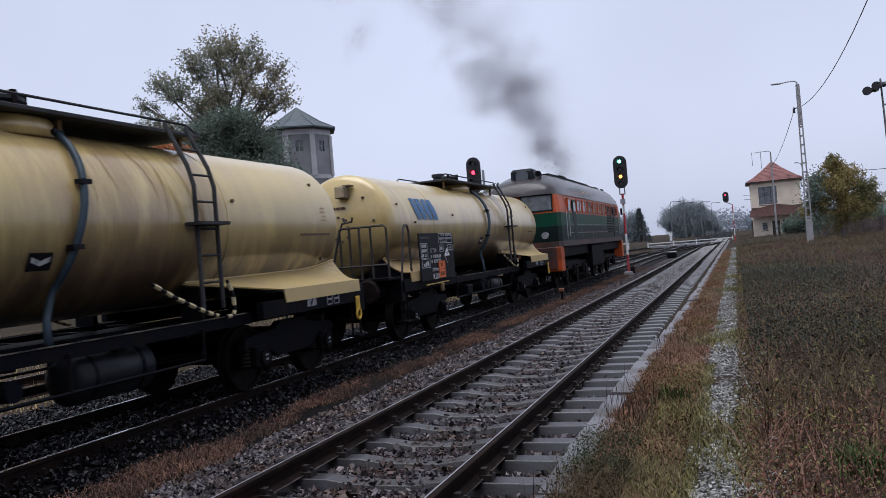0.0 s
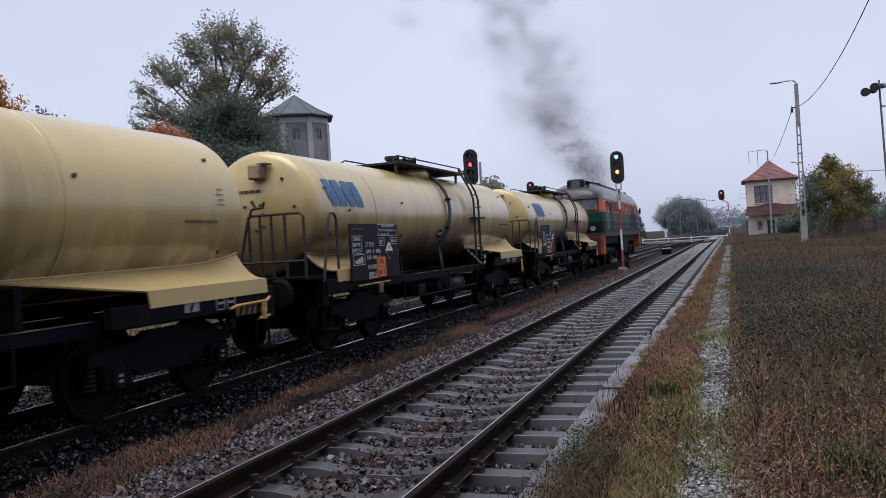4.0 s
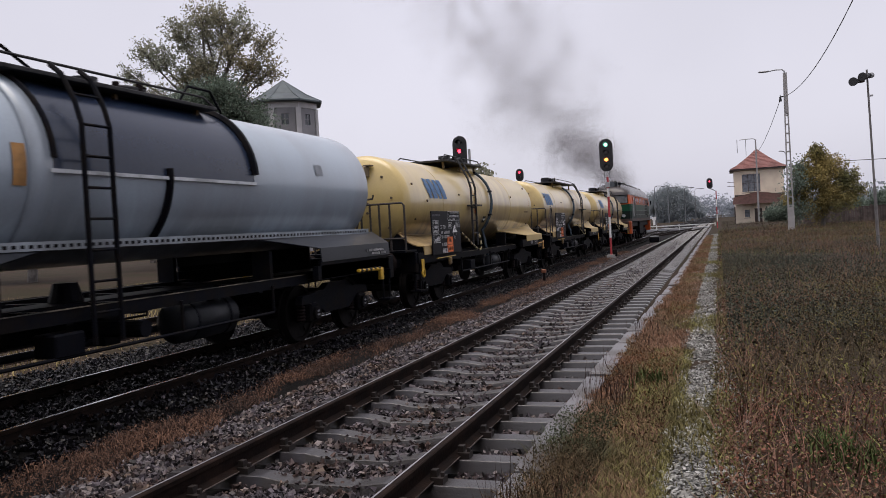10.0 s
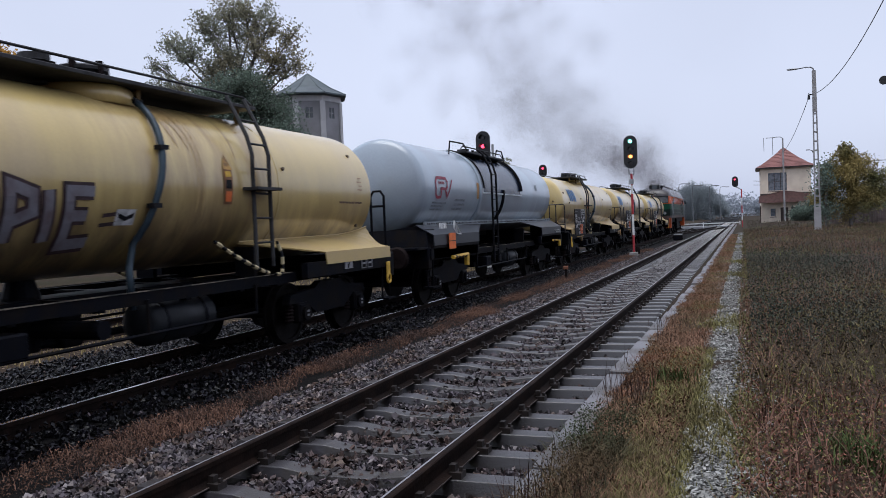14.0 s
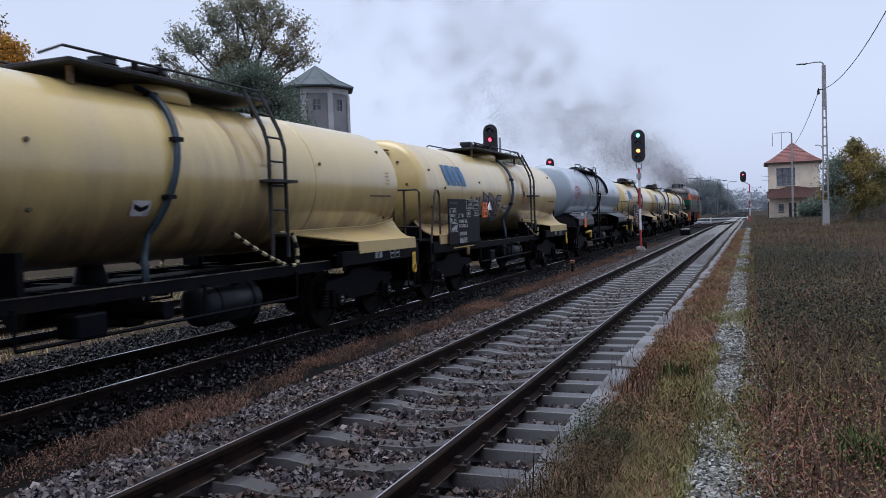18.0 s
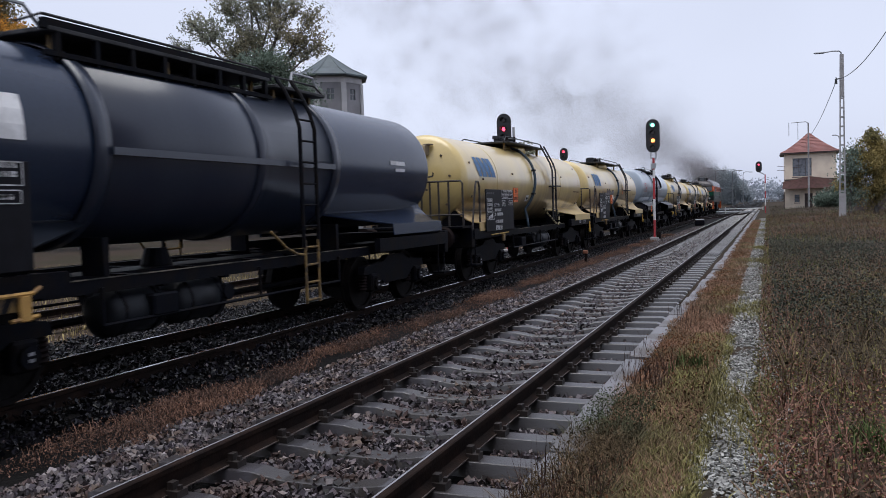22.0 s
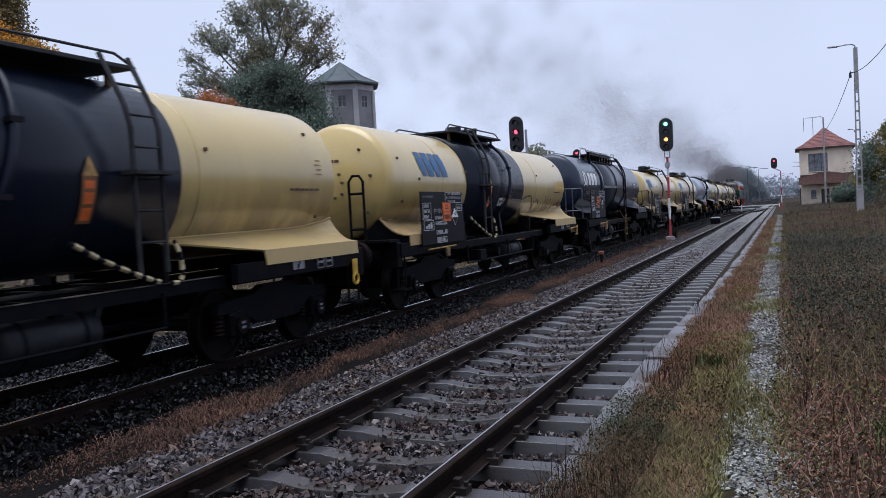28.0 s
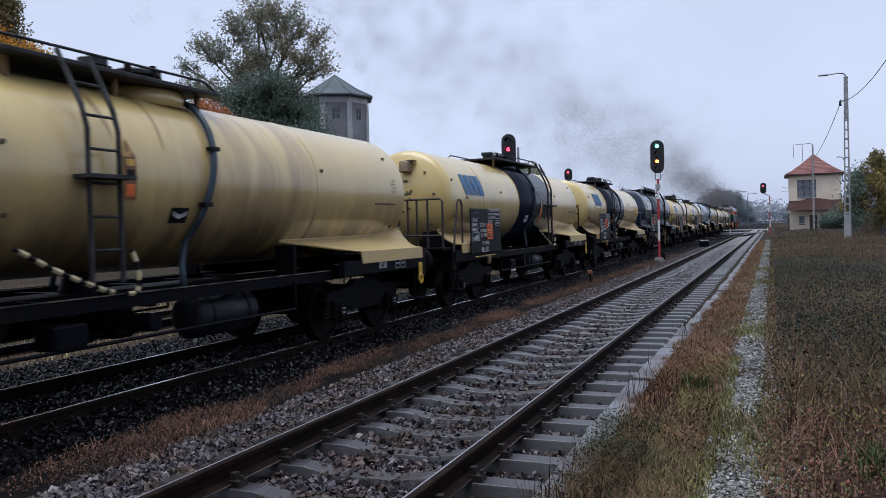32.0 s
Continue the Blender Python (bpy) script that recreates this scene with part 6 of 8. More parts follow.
        part("handle_drop", B(s * 1.43 - 0.035, s * 1.43 + 0.035, 5.4, 5.52, 0.84, 1.05, 0.01), YELLOW, g)
        f = s * 1.40
        pl = part("hazard_plate", B(f - 0.008, f + 0.008, -5.3, -4.9, 1.18, 1.52, 0.004), ORANGE, w, "orange hazard plate")
        part("plate_bar", B(f - 0.012, f + 0.012, -5.3, -4.9, 1.342, 1.358), GRAFFITI, pl)
        bm = bmesh.new()
        for a, b in (((-4.95, 1.78), (-4.75, 1.5)), ((-4.75, 1.5), (-4.5, 1.48)), ((-4.5, 1.48), (-4.95, 1.78)), ((-4.95, 1.78), (-4.98, 1.62)), ((-4.98, 1.62), (-4.75, 1.5))):
            tube(bm, [(f, *a), (f, *b)], 0.012, 4)
        part("arrow_mark", bm, WHITE, w)
        bm = bmesh.new()
        for k in range(5):
            box(bm, f - 0.006, f + 0.006, -5.85 + 0.09 * k, -5.82 + 0.09 * k, 1.62, 1.74)
        part("tally_marks", bm, WHITE, w)
        g = part("grab_bar", T([(s * 1.43, -5.2, 1.0), (s * 1.43, -4.2, 1.02)], 0.045, 6), YELLOW, w, "yellow and black striped handle")
        bm = bmesh.new()
        for k in range(4):
            tube(bm, [(s * 1.43, -5.1 + 0.22 * k, 1.0), (s * 1.43, -5.0 + 0.22 * k, 1.0)], 0.049, 6)
        part("handle_stripe", bm, BOARD, g)
        part("handle_drop", B(s * 1.43 - 0.04, s * 1.43 + 0.04, -4.35, -4.2, 0.78, 1.02, 0.01), YELLOW, g)
        ladder(w, s * 1.22, -1.25, 0.7, 3.6, FRAME, r if s > 0 else 0, cz)
        bm = bmesh.new()
        marking_lines(bm, 0, 0, 1.1, 0, 0.22, 3, 0.5, 11)
        marking_lines(bm, 0, 1.4, 2.3, 0.0, 0.3, 3, 0.5, 12)
        for v in bm.verts:
            v.co = Vector((s * (math.sqrt(r * r - (1.99 - cz + v.co.z) ** 2) + 0.012 + v.co.x), -5.2 + v.co.y, 1.99 + v.co.z))
        part("tank_marking", bm, mat("grey_marking", (0.2, 0.22, 0.25), 0.6), tank)
        bm = bmesh.new()
        wrap_patch(bm, cz, r + 0.01, 3.9, 4.15, 8, 18, s)
        part("tank_marking", bm, mat("grey_marking", (0.2, 0.22, 0.25), 0.6), tank)
    bm = bmesh.new()
    z = 2.30
    stroke(bm, cz, r + 0.012, [(-4.95, z), (-5.06, z + .07), (-5.07, z + .35), (-4.98, z + .44), (-4.42, z + .44), (-4.34, z + .36), (-4.36, z + .25), (-4.44, z + .2), (-4.78, z + .2)], 0.065)
    stroke(bm, cz, r + 0.012, [(-4.95, z), (-4.74, z + .02), (-4.72, z + .2)], 0.065)
    stroke(bm, cz, r + 0.012, [(-4.5, z + .2), (-4.34, z + .02), (-4.02, z + .42)], 0.06)
    for k in range(4):
        wrap_shape(bm, cz, r + 0.012, [(-4.9 + .1 * k, z + .30), (-4.83 + .1 * k, z + .30), (-4.83 + .1 * k, z + .36), (-4.9 + .1 * k, z + .36)])
    part("red_mark", bm, RED, tank, "dark red outlined company mark")
    bm = bmesh.new()
    wrap_patch(bm, cz, r + 0.012, -2.18, -2.02, -12, 10, 1)
    wp = part("warning_strip", bm, mat("orange_brown_label", (0.4, 0.2, 0.06), 0.6), tank)
    wk = walkway(w, -1.9, 1.7, 3.52)
    railing(w, [[(0.6, -2.9, 3.42), (0.6, -2.8, 3.74), (0.6, -1.8, 3.76), (0.6, -1.4, 3.56)], [(0.6, 1.0, 3.57), (0.6, 1.2, 3.80), (0.6, 1.7, 3.80), (0.6, 1.95, 3.52)], [(-0.6, -2.9, 3.42), (-0.6, -2.8, 3.74), (-0.6, -1.8, 3.76), (-0.6, -1.4, 3.56)]], 0.02, FRAME, "roof_rail")
    hatch(w, 0.6, 3.6)
    railing(w, [[(0.28, -6.75, 1.3), (0.28, -6.75, 2.32), (0.35, -6.75, 2.42), (0.50, -6.75, 2.42), (0.57, -6.75, 2.32), (0.57, -6.75, 1.3)], [(0.28, -6.75, 2.12), (0.57, -6.75, 2.12)]], 0.026, FRAME, "end_ladder")
    part("end_plate", B(-1.3, 1.3, -6.85, -6.2, 1.22, 1.26), FRAME, w)
    part("end_saddle", prism(bmesh.new(), [(-1.3, -6.25), (1.3, -6.25), (1.3, -5.5), (-1.3, -5.5)], 1.2, 1.62, 0.12), FRAME, w, "black saddle under the tank end")
    underframe(w, grip=False)
    return w


def black_wagon(at):
    w = thing("tank_wagon", "blue-black tank wagon with a white company mark and black data board", "tank wagon", m=pose(X2, at, Z2))
    MOVERS.append((w, at))
    cz, r = 2.46, 1.06
    tank = part("tank", tank_mesh(cz, r, -6.15, 6.4), BLACK_TANK, w, smooth=True)
    part("heating_jacket", band(cz, r + 0.02, -2.45, 2.34), BLUE_JACKET, tank, "black jacket round the middle of the tank", True)
    for y in (-2.45, 0.35, 2.30):
        part("jacket_ring", band(cz, r + 0.05, y - 0.10, y + 0.10), BLUE_JACKET, tank, smooth=True)
    for s in (-1, 1):
        part("jacket_ledge", B(s * (r + 0.04) - 0.03, s * (r + 0.04) + 0.03, -2.35, 2.2, 2.34, 2.42), BLUE_JACKET, tank)
        skirt(w, s, 1, 3.7, 5.9, r * 0.95, cz - 0.06, BLACK_TANK)
        # rear skirt in a darker tone than the front: shade put into colour
        skirt(w, s, -1, -3.6, -6.0, r * 0.95, cz - 0.06, DARK_SKIRT)
        board(w, s, s * 1.38, -5.92, -3.62, 1.26, 2.20, 21, (-4.85, 1.82) if s > 0 else None, code=False)
        hazard_handle(w, s, -4.75, -3.6, 1.0)
        ladder(w, s * 1.24, 1.22, 1.2, 3.6, FRAME, r if s > 0 else 0, cz)
        lad = part("yellow_ladder", T([(s * 1.24, 1.05, 0.4), (s * 1.24, 1.05, 1.3)], 0.022, 6), OCHRE, w, "dull yellow steps below the ladder")
        part("yellow_stile", T([(s * 1.24, 1.40, 0.4), (s * 1.24, 1.40, 1.3)], 0.022, 6), OCHRE, lad)
        for k in range(4):
            part("yellow_rung", T([(s * 1.24, 1.05, 0.45 + 0.25 * k), (s * 1.24, 1.40, 0.45 + 0.25 * k)], 0.018, 6), OCHRE, lad)
        part("yellow_chain", T([(s * 1.15, 0.35, 1.45), (s * 1.22, 0.6, 1.22), (s * 1.24, 0.85, 1.12), (s * 1.24, 1.05, 1.1)], 0.018, 6), OCHRE, w)
        tm = bmesh.new()
        wrap_patch(tm, cz, r + 0.012, 4.3, 4.9, 2, 6, s, 1)
        wrap_patch(tm, cz, r + 0.012, 4.5, 4.9, -4, -1, s, 1)
        part("tank_marking", tm, DIM_WHITE, tank)
        bm = bmesh.new()
        z = 2.42
        # three-lobed white mark and three plain blocks
        for pts in ([(-5.5, z + .02), (-5.28, z + .12), (-5.20, z + .28), (-5.16, z + .46), (-5.26, z + .46), (-5.36, z + .24)], [(-4.80, z + .02), (-4.86, z + .2), (-4.98, z + .46), (-5.10, z + .46), (-5.08, z + .26), (-4.98, z + .1)], [(-5.42, z - .06), (-5.14, z + .02), (-4.86, z - .06), (-4.98, z + .06), (-5.14, z + .18), (-5.30, z + .06)]):
            wrap_shape(bm, cz, r + 0.012, pts if s > 0 else pts[::-1], s)
        for k in range(3):
            a = -4.68 + 0.47 * k
            for i in range(3):
                wrap_shape(bm, cz, r + 0.012, [(a, z + .14 * i), (a + .38, z + .14 * i), (a + .38, z + .14 * (i + 1)), (a, z + .14 * (i + 1))], s)
        part("company_mark", bm, WHITE, tank, "white three-lobed mark beside plain white blocks")
    wk = walkway(w, -2.7, 1.15, 3.58)
    walkway(w, 1.3, 2.7, 3.52)
    for s in (-1, 1):
        for k in range(8):
            part("truss_post", B(s * 0.66 - 0.03, s * 0.66 + 0.03, -2.6 + 0.52 * k, -2.54 + 0.52 * k, 3.30, 3.62), FRAME, wk)
        part("truss_beam", B(s * 0.66 - 0.035, s * 0.66 + 0.035, -2.75, 1.2, 3.60, 3.70), FRAME, wk)
        part("truss_beam", B(s * 0.68 - 0.03, s * 0.68 + 0.03, -2.75, 1.2, 3.33, 3.38), FRAME, wk)
    railing(w, [[(0.6, -3.9, 3.38), (0.6, -3.7, 3.80), (0.6, -2.9, 3.80), (0.6, -2.7, 3.60)], [(-0.6, -3.9, 3.38), (-0.6, -3.7, 3.80), (-0.6, -2.9, 3.80), (-0.6, -2.7, 3.60)], [(0.6, 1.8, 3.55), (0.6, 1.9, 3.82), (0.6, 2.5, 3.82), (0.6, 2.7, 3.52)]], 0.02, GALV, "roof_rail")
    hatch(w, 0.6, 3.58)
    lb = part("lamp_box", B(-0.12, 0.14, -6.28, -6.02, 2.42, 2.68, 0.03), FRAME, w, "black lamp box on the tank end")
    part("box_front", B(-0.09, 0.10, -6.292, -6.28, 2.45, 2.65, 0.005), mat("pale_grey_lens", (0.32, 0.30, 0.30), 0.5), lb, "pale grey lamp plate")
    part("lamp_bracket", T([(-0.3, -6.24, 2.27), (-0.2, -6.26, 2.36), (0.0, -6.26, 2.37), (0.02, -6.2, 2.44)], 0.022, 6), FRAME, lb)
    end_fittings(w, "railing_far", plain=True, paint=BLUE_JACKET)
    underframe(w, ((-1.98, 0.9), (-0.92, 0.95)), False)
    return w


def locomotive(at):
    """Six-axle diesel locomotive with a cab at each end; local y from -8.5 to 8.5."""
    w = thing("diesel_locomotive", "green and orange diesel locomotive with a grey roof and two cabs", "locomotive", m=pose(X2, at, Z2))
    MOVERS.append((w, at))
    hw, hl, ch = 1.47, 8.05, 0.12

    def plan(k=1.0, extra=0.0):
        a = hw * k
        return [(-a, -hl + ch), (-a * 0.93, -hl - extra), (a * 0.93, -hl - extra), (a, -hl + ch), (a, hl - ch), (a * 0.93, hl + extra), (-a * 0.93, hl + extra), (-a, hl - ch)]
    part("body_lower", prism(bmesh.new(), plan(1, 0.15), 1.75, 2.30), LOCO_DARK, w, "blackish green lower body side")
    part("body_middle", prism(bmesh.new(), plan(1, 0.15), 2.30, 2.78), LOCO_GREEN, w, "green middle body band")
    up = part("body_upper", prism(bmesh.new(), plan(1, 0.15), 2.78, 3.45, 0.10), LOCO_ORANGE, w, "orange upper body band")
    part("sill_band", prism(bmesh.new(), plan(1.012, 0.2), 1.55, 1.75), mat("dark_grimy_sill", (0.035, 0.028, 0.026), 0.6, 0, 0.3, 2, 30, 0.1, (0.09, 0.035, 0.022)), w)
    # roof: rounded cross-section, lower at the ends
    bm = bmesh.new()
    secs = []
    for y, k, h in ((-8.4, 0.80, 0.30), (-7.7, 0.95, 0.68), (-6.6, 0.97, 0.98), (-5, 0.97, 1.0), (5, 0.97, 1.0), (6.6, 0.97, 0.98), (7.7, 0.95, 0.68), (8.4, 0.80, 0.30)):
        secs.append([(hw * k * 0.985 * math.cos(radians(a)), y, 3.45 + h * 0.95 * math.sin(radians(a)) ** 0.8) for a in range(0, 181, 15)])
    loft(bm, secs, closed=False)
    bm.verts.ensure_lookup_table()
    bm.faces.new(bm.verts[:13])
    bm.faces.new(bm.verts[-13:])
    bmesh.ops.recalc_face_normals(bm, faces=bm.faces[:])
    roof = part("roof", bm, LOCO_ROOF, w, "dirty grey rounded roof", True)
    bm = bmesh.new()
    for k in range(22):
        box(bm, -0.45, 0.45, -4.6 + 0.42 * k, -4.35 + 0.42 * k, 4.36, 4.50)
    part("roof_grilles", bm, FRAME, roof)
    part("exhaust", B(-0.35, 0.35, -1.7, -0.7, 4.3, 4.62, 0.03), FRAME, roof)
    part("roof_pipe", T([(0.55, -5.5, 4.36), (0.55, 6.0, 4.36)], 0.05, 8), FRAME, roof)
    for e in (-1, 1):
        hb = part("headlight_box", B(-0.36, 0.50, min(e * 6.7, e * 7.6), max(e * 6.7, e * 7.6), 3.95, 4.50, 0.09), RESERVOIR, w, "dark grey headlight housing on the cab roof")
        part("headlight", T([(0.1, e * 7.58, 4.22), (0.1, e * 7.68, 4.22)], 0.24, 16), DARK_GLASS, hb)
        part("horn", T([(0.65, e * 7.0, 4.25), (0.65, e * 7.3, 4.27), (0.65, e * 7.4, 4.28)], 0.05, 10, 0.12), FRAME, w)
        # windscreens, each pane with a frame
        for s in (-1, 1):
            y = e * (hl + 0.15)
            # pale pane colour stands in for the sky reflected in the glass
            wf = part("windscreen", B(min(s * 0.12, s * 1.22), max(s * 0.12, s * 1.22), min(y - e * 0.02, y + e * 0.012), max(y - e * 0.02, y + e * 0.012), 2.88, 3.42, 0.02), PANE, w, "cab windscreen pane, pale sky reflection in its colour")
            bm = bmesh.new()
            for q in ((0.09, 1.25, 2.84, 2.88), (0.09, 1.25, 3.42, 3.46), (0.09, 0.13, 2.84, 3.46), (1.21, 1.25, 2.84, 3.46)):
                box(bm, min(s * q[0], s * q[1]), max(s * q[0], s * q[1]), min(y, y + e * 0.025), max(y, y + e * 0.025), q[2], q[3])
            part("windscreen_frame", bm, LOCO_DARK, wf)
            # lamps, buffers, buffer beam skirts
            part("marker_lamp", T([(s * 0.95, e * 8.3, 1.98), (s * 0.95, e * 8.5, 1.98)], 0.12, 14), GALV, w)
            bm = bmesh.new()
            tube(bm, [(s * 0.875, e * 8.4, 1.06), (s * 0.875, e * 8.75, 1.06)], 0.13, 12)
            bf = part("buffer", bm, FRAME, w)
            part("buffer_head", T([(s * 0.875, e * 8.9, 1.06), (s * 0.875, e * 8.94, 1.06)], 0.25, 18), FRAME, bf)
            part("corner_step", B(min(s * 1.0, s * 1.45), max(s * 1.0, s * 1.45), min(e * 7.75, e * 8.35), max(e * 7.75, e * 8.35), 0.68, 1.55, 0.02), LOCO_ORANGE, w, "orange corner step box")
            railing(w, [[(s * 1.53, e * 6.75, 1.9), (s * 1.53, e * 6.75, 3.0)], [(s * 1.53, e * 7.25, 1.9), (s * 1.53, e * 7.25, 3.0)]], 0.02, GALV, "hand_rail")
        part("buffer_beam", B(-1.3, 1.3, min(e * 8.15, e * 8.45), max(e * 8.15, e * 8.45), 0.75, 1.55, 0.02), mat("dark_red_beam", (0.09, 0.022, 0.016), 0.6, 0, 0.3, 3, 30, 0.1, (0.03, 0.015, 0.013)), w, "grimy dark red buffer beam")
        part("coupler", B(-0.14, 0.14, min(e * 8.4, e * 8.8), max(e * 8.4, e * 8.8), 0.85, 1.15, 0.03), FRAME, w)
    for s in (-1, 1):
        x = s * (hw - 0.03)
        # cab side windows, doors and the row of engine-room windows
        for y, ww in [(-6.55, 0.5), (6.0, 0.5)] + [(-4.75 + 1.28 * k, 0.52) for k in range(8)] + [(-4.12 + 1.28 * k, 0.30) for k in range(7)]:
            wd = part("side_window", B(min(x - s * 0.02, x + s * 0.045), max(x - s * 0.02, x + s * 0.045), y, y + ww, 2.88, 3.30, 0.015), DARK_GLASS, up, "dark side window")
            bm = bmesh.new()
            for q in ((y - 0.04, y + ww + 0.04, 2.84, 2.88), (y - 0.04, y + ww + 0.04, 3.3, 3.34), (y - 0.04, y, 2.84, 3.34), (y + ww, y + ww + 0.04, 2.84, 3.34)):
                box(bm, min(x, x + s * 0.055), max(x, x + s * 0.055), *q)
            part("window_frame", bm, LOCO_ORANGE, wd)
        for y in (-5.7, 5.1):
            d = part("cab_door", B(min(x, x + s * 0.05), max(x, x + s * 0.05), y, y + 0.62, 1.8, 3.3, 0.01), LOCO_DARK, w, "narrow dark cab door")
            part("door_window", B(min(x, x + s * 0.06), max(x, x + s * 0.06), y + 0.1, y + 0.52, 2.85, 3.2), DARK_GLASS, d)
        bm = bmesh.new()
        for z in (2.02, 2.34):
            box(bm, min(x + s * 0.03, x + s * 0.042), max(x + s * 0.03, x + s * 0.042), -6.4, 6.4, z, z + 0.03)
        for y in (-6.9, -5.75, -3.9, -1.4, 1.2, 5.75):
            box(bm, min(x + s * 0.03, x + s * 0.04), max(x + s * 0.03, x + s * 0.04), y, y + 0.03, 1.8, 2.75)
        part("body_rib", bm, mat("pale_side_stripe", (0.20, 0.22, 0.21), 0.6), w)
        bm = bmesh.new()
        for k in range(10):
            box(bm, min(x + s * 0.03, x + s * 0.05), max(x + s * 0.03, x + s * 0.05), 3.0, 4.8, 2.0 + 0.13 * k, 2.08 + 0.13 * k)
        part("radiator_grille", bm, FRAME, w)
        part("mirror", B(s * 1.62 - 0.05, s * 1.62 + 0.05, 7.3, 7.42, 2.9, 3.25, 0.01), FRAME, w)
        part("skirt_box", B(min(s * 1.05, s * 1.40), max(s * 1.05, s * 1.40), -1.6, 1.6, 0.55, 1.5, 0.05), FRAME, w, "black fuel tank side")
    part("underframe", B(-1.25, 1.25, -8.2, 8.2, 1.15, 1.55, 0.02), FRAME, w)
    for e in (-1, 1):
        bg = part("bogie", B(-0.9, 0.9, -2.3, 2.3, 0.62, 1.0, 0.03), FRAME, w)
        bg.location = (0, e * 4.3, 0)
        for s in (-1, 1):
            part("side_frame", B(s * 1.05 - 0.07, s * 1.05 + 0.07, -2.7, 2.7, 0.62, 0.92, 0.03), FRAME, bg)
            for y in (-2.1, 0.0, 2.1):
                bm = B(s * 1.12 - 0.1, s * 1.12 + 0.1, y - 0.2, y + 0.2, 0.35, 0.72, 0.04)
                part("axle_box", bm, FRAME, bg)
                for d in (-0.36, 0.36):
                    part("spring", T([(s * 1.1, y + d, 0.4), (s * 1.1, y + d, 0.78)], 0.1, 10), RUSTY, bg)
        for y in (-2.1, 0.0, 2.1):
            wheelset(bg, y, 0.525)
    return w


locomotive(36.5)
cream_wagon(20.3, "cream tank wagon with blue mark, brown stains and rear railing", seed=1, stained=0.8)
cream_wagon(6.0, "cream tank wagon with blue mark and run-down brown stains", seed=2, stained=0.8, mark_y=-5.4)
cream_wagon(-8.1, "cream tank wagon with blue mark, orange hazard plate and end railing", seed=3, stained=0.6, ladder_y=-1.4, pipe_y=0.7, rear_handle=True, end="railing_far")
grey_wagon(-22.0)
cream_wagon(-36.4, "cream tank wagon with spray-painted side and blue mark", graffiti="letters", seed=5, stained=1.0, plate=(-3.08, 1.87), dia=False)
cream_wagon(-49.7, "cream tank wagon with blue mark and orange plate beside the board", seed=6, stained=0.4, plate=(-3.3, 1.98), dia=False, mark_y=-5.05, ladder_y=1.75, pipe_y=-0.15, board_y=-5.6)
black_wagon(-63.8)
cream_wagon(-78.0, "cream tank wagon with a black middle jacket and brown scrawl", jacket=(-2.3, 1.75), graffiti="scrawl", end="ladder", seed=8, plate=(-4.35, 1.72), ladder_y=-1.3, pipe_y=0.6)
cream_wagon(-91.88, "cream tank wagon with a black middle jacket and end railing", jacket=(-0.72, 2.65), seed=9, tail=-5.95, mark_y=-4.85, ladder_y=2.05, plate=(-4.3, 1.6), dia=False)
cream_wagon(-105.95, "stained cream tank wagon at the end of the train", seed=10, stained=0.95, ladder_y=-1.25, pipe_y=0.65)

# ---------------------------------------------------------------- signals
def stadium(w, h, n=10):
    r = w / 2
    pts = [(r * math.cos(math.pi * k / n), h / 2 - r + r * math.sin(math.pi * k / n)) for k in range(n + 1)]
    return pts + [(-r * math.cos(math.pi * k / n), -h / 2 + r - r * math.sin(math.pi * k / n)) for k in range(n + 1)]


def signal_head(parent, x, z, w, h, lamps, y=-0.1):
    """Black rounded back plate with hooded lamps facing the camera's side; lamps are (share of the height, lens)."""
    bm = bmesh.new()
    ring = stadium(w, h)
    loft(bm, [[(x + a, y + d, z + b) for a, b in ring] for d in (-0.03, 0.03)])
    bm.faces.new([v for v in bm.verts[:len(ring)]])
    bm.faces.new([v for v in bm.verts[len(ring):]])
    bmesh.ops.recalc_face_normals(bm, faces=bm.faces[:])
    head = part("signal_head", bm, SIGNAL_BLACK, parent, "black rounded signal head")
    part("lamp_case", B(x - w * 0.3, x + w * 0.3, y + 0.03, y + 0.3, z - h * 0.42, z + h * 0.42, 0.03), SIGNAL_BLACK, head)
    for k, lens in lamps:
        zz = z + h / 2 - k * h
        part("lamp_lens", T([(x, y - 0.035, zz), (x, y - 0.06, zz)], 0.085, 16), lens, head)
        bm = bmesh.new()
        arc = [radians(a) for a in range(-20, 201, 20)]
        loft(bm, [[(x + 0.12 * math.cos(a), yy, zz + 0.12 * math.sin(a)) for a in arc] for yy in (y - 0.03, y - 0.26)], closed=False)
        bmesh.ops.solidify(bm, geom=bm.faces[:], thickness=0.008)
        part("lamp_hood", bm, SIGNAL_BLACK, head)
    return head


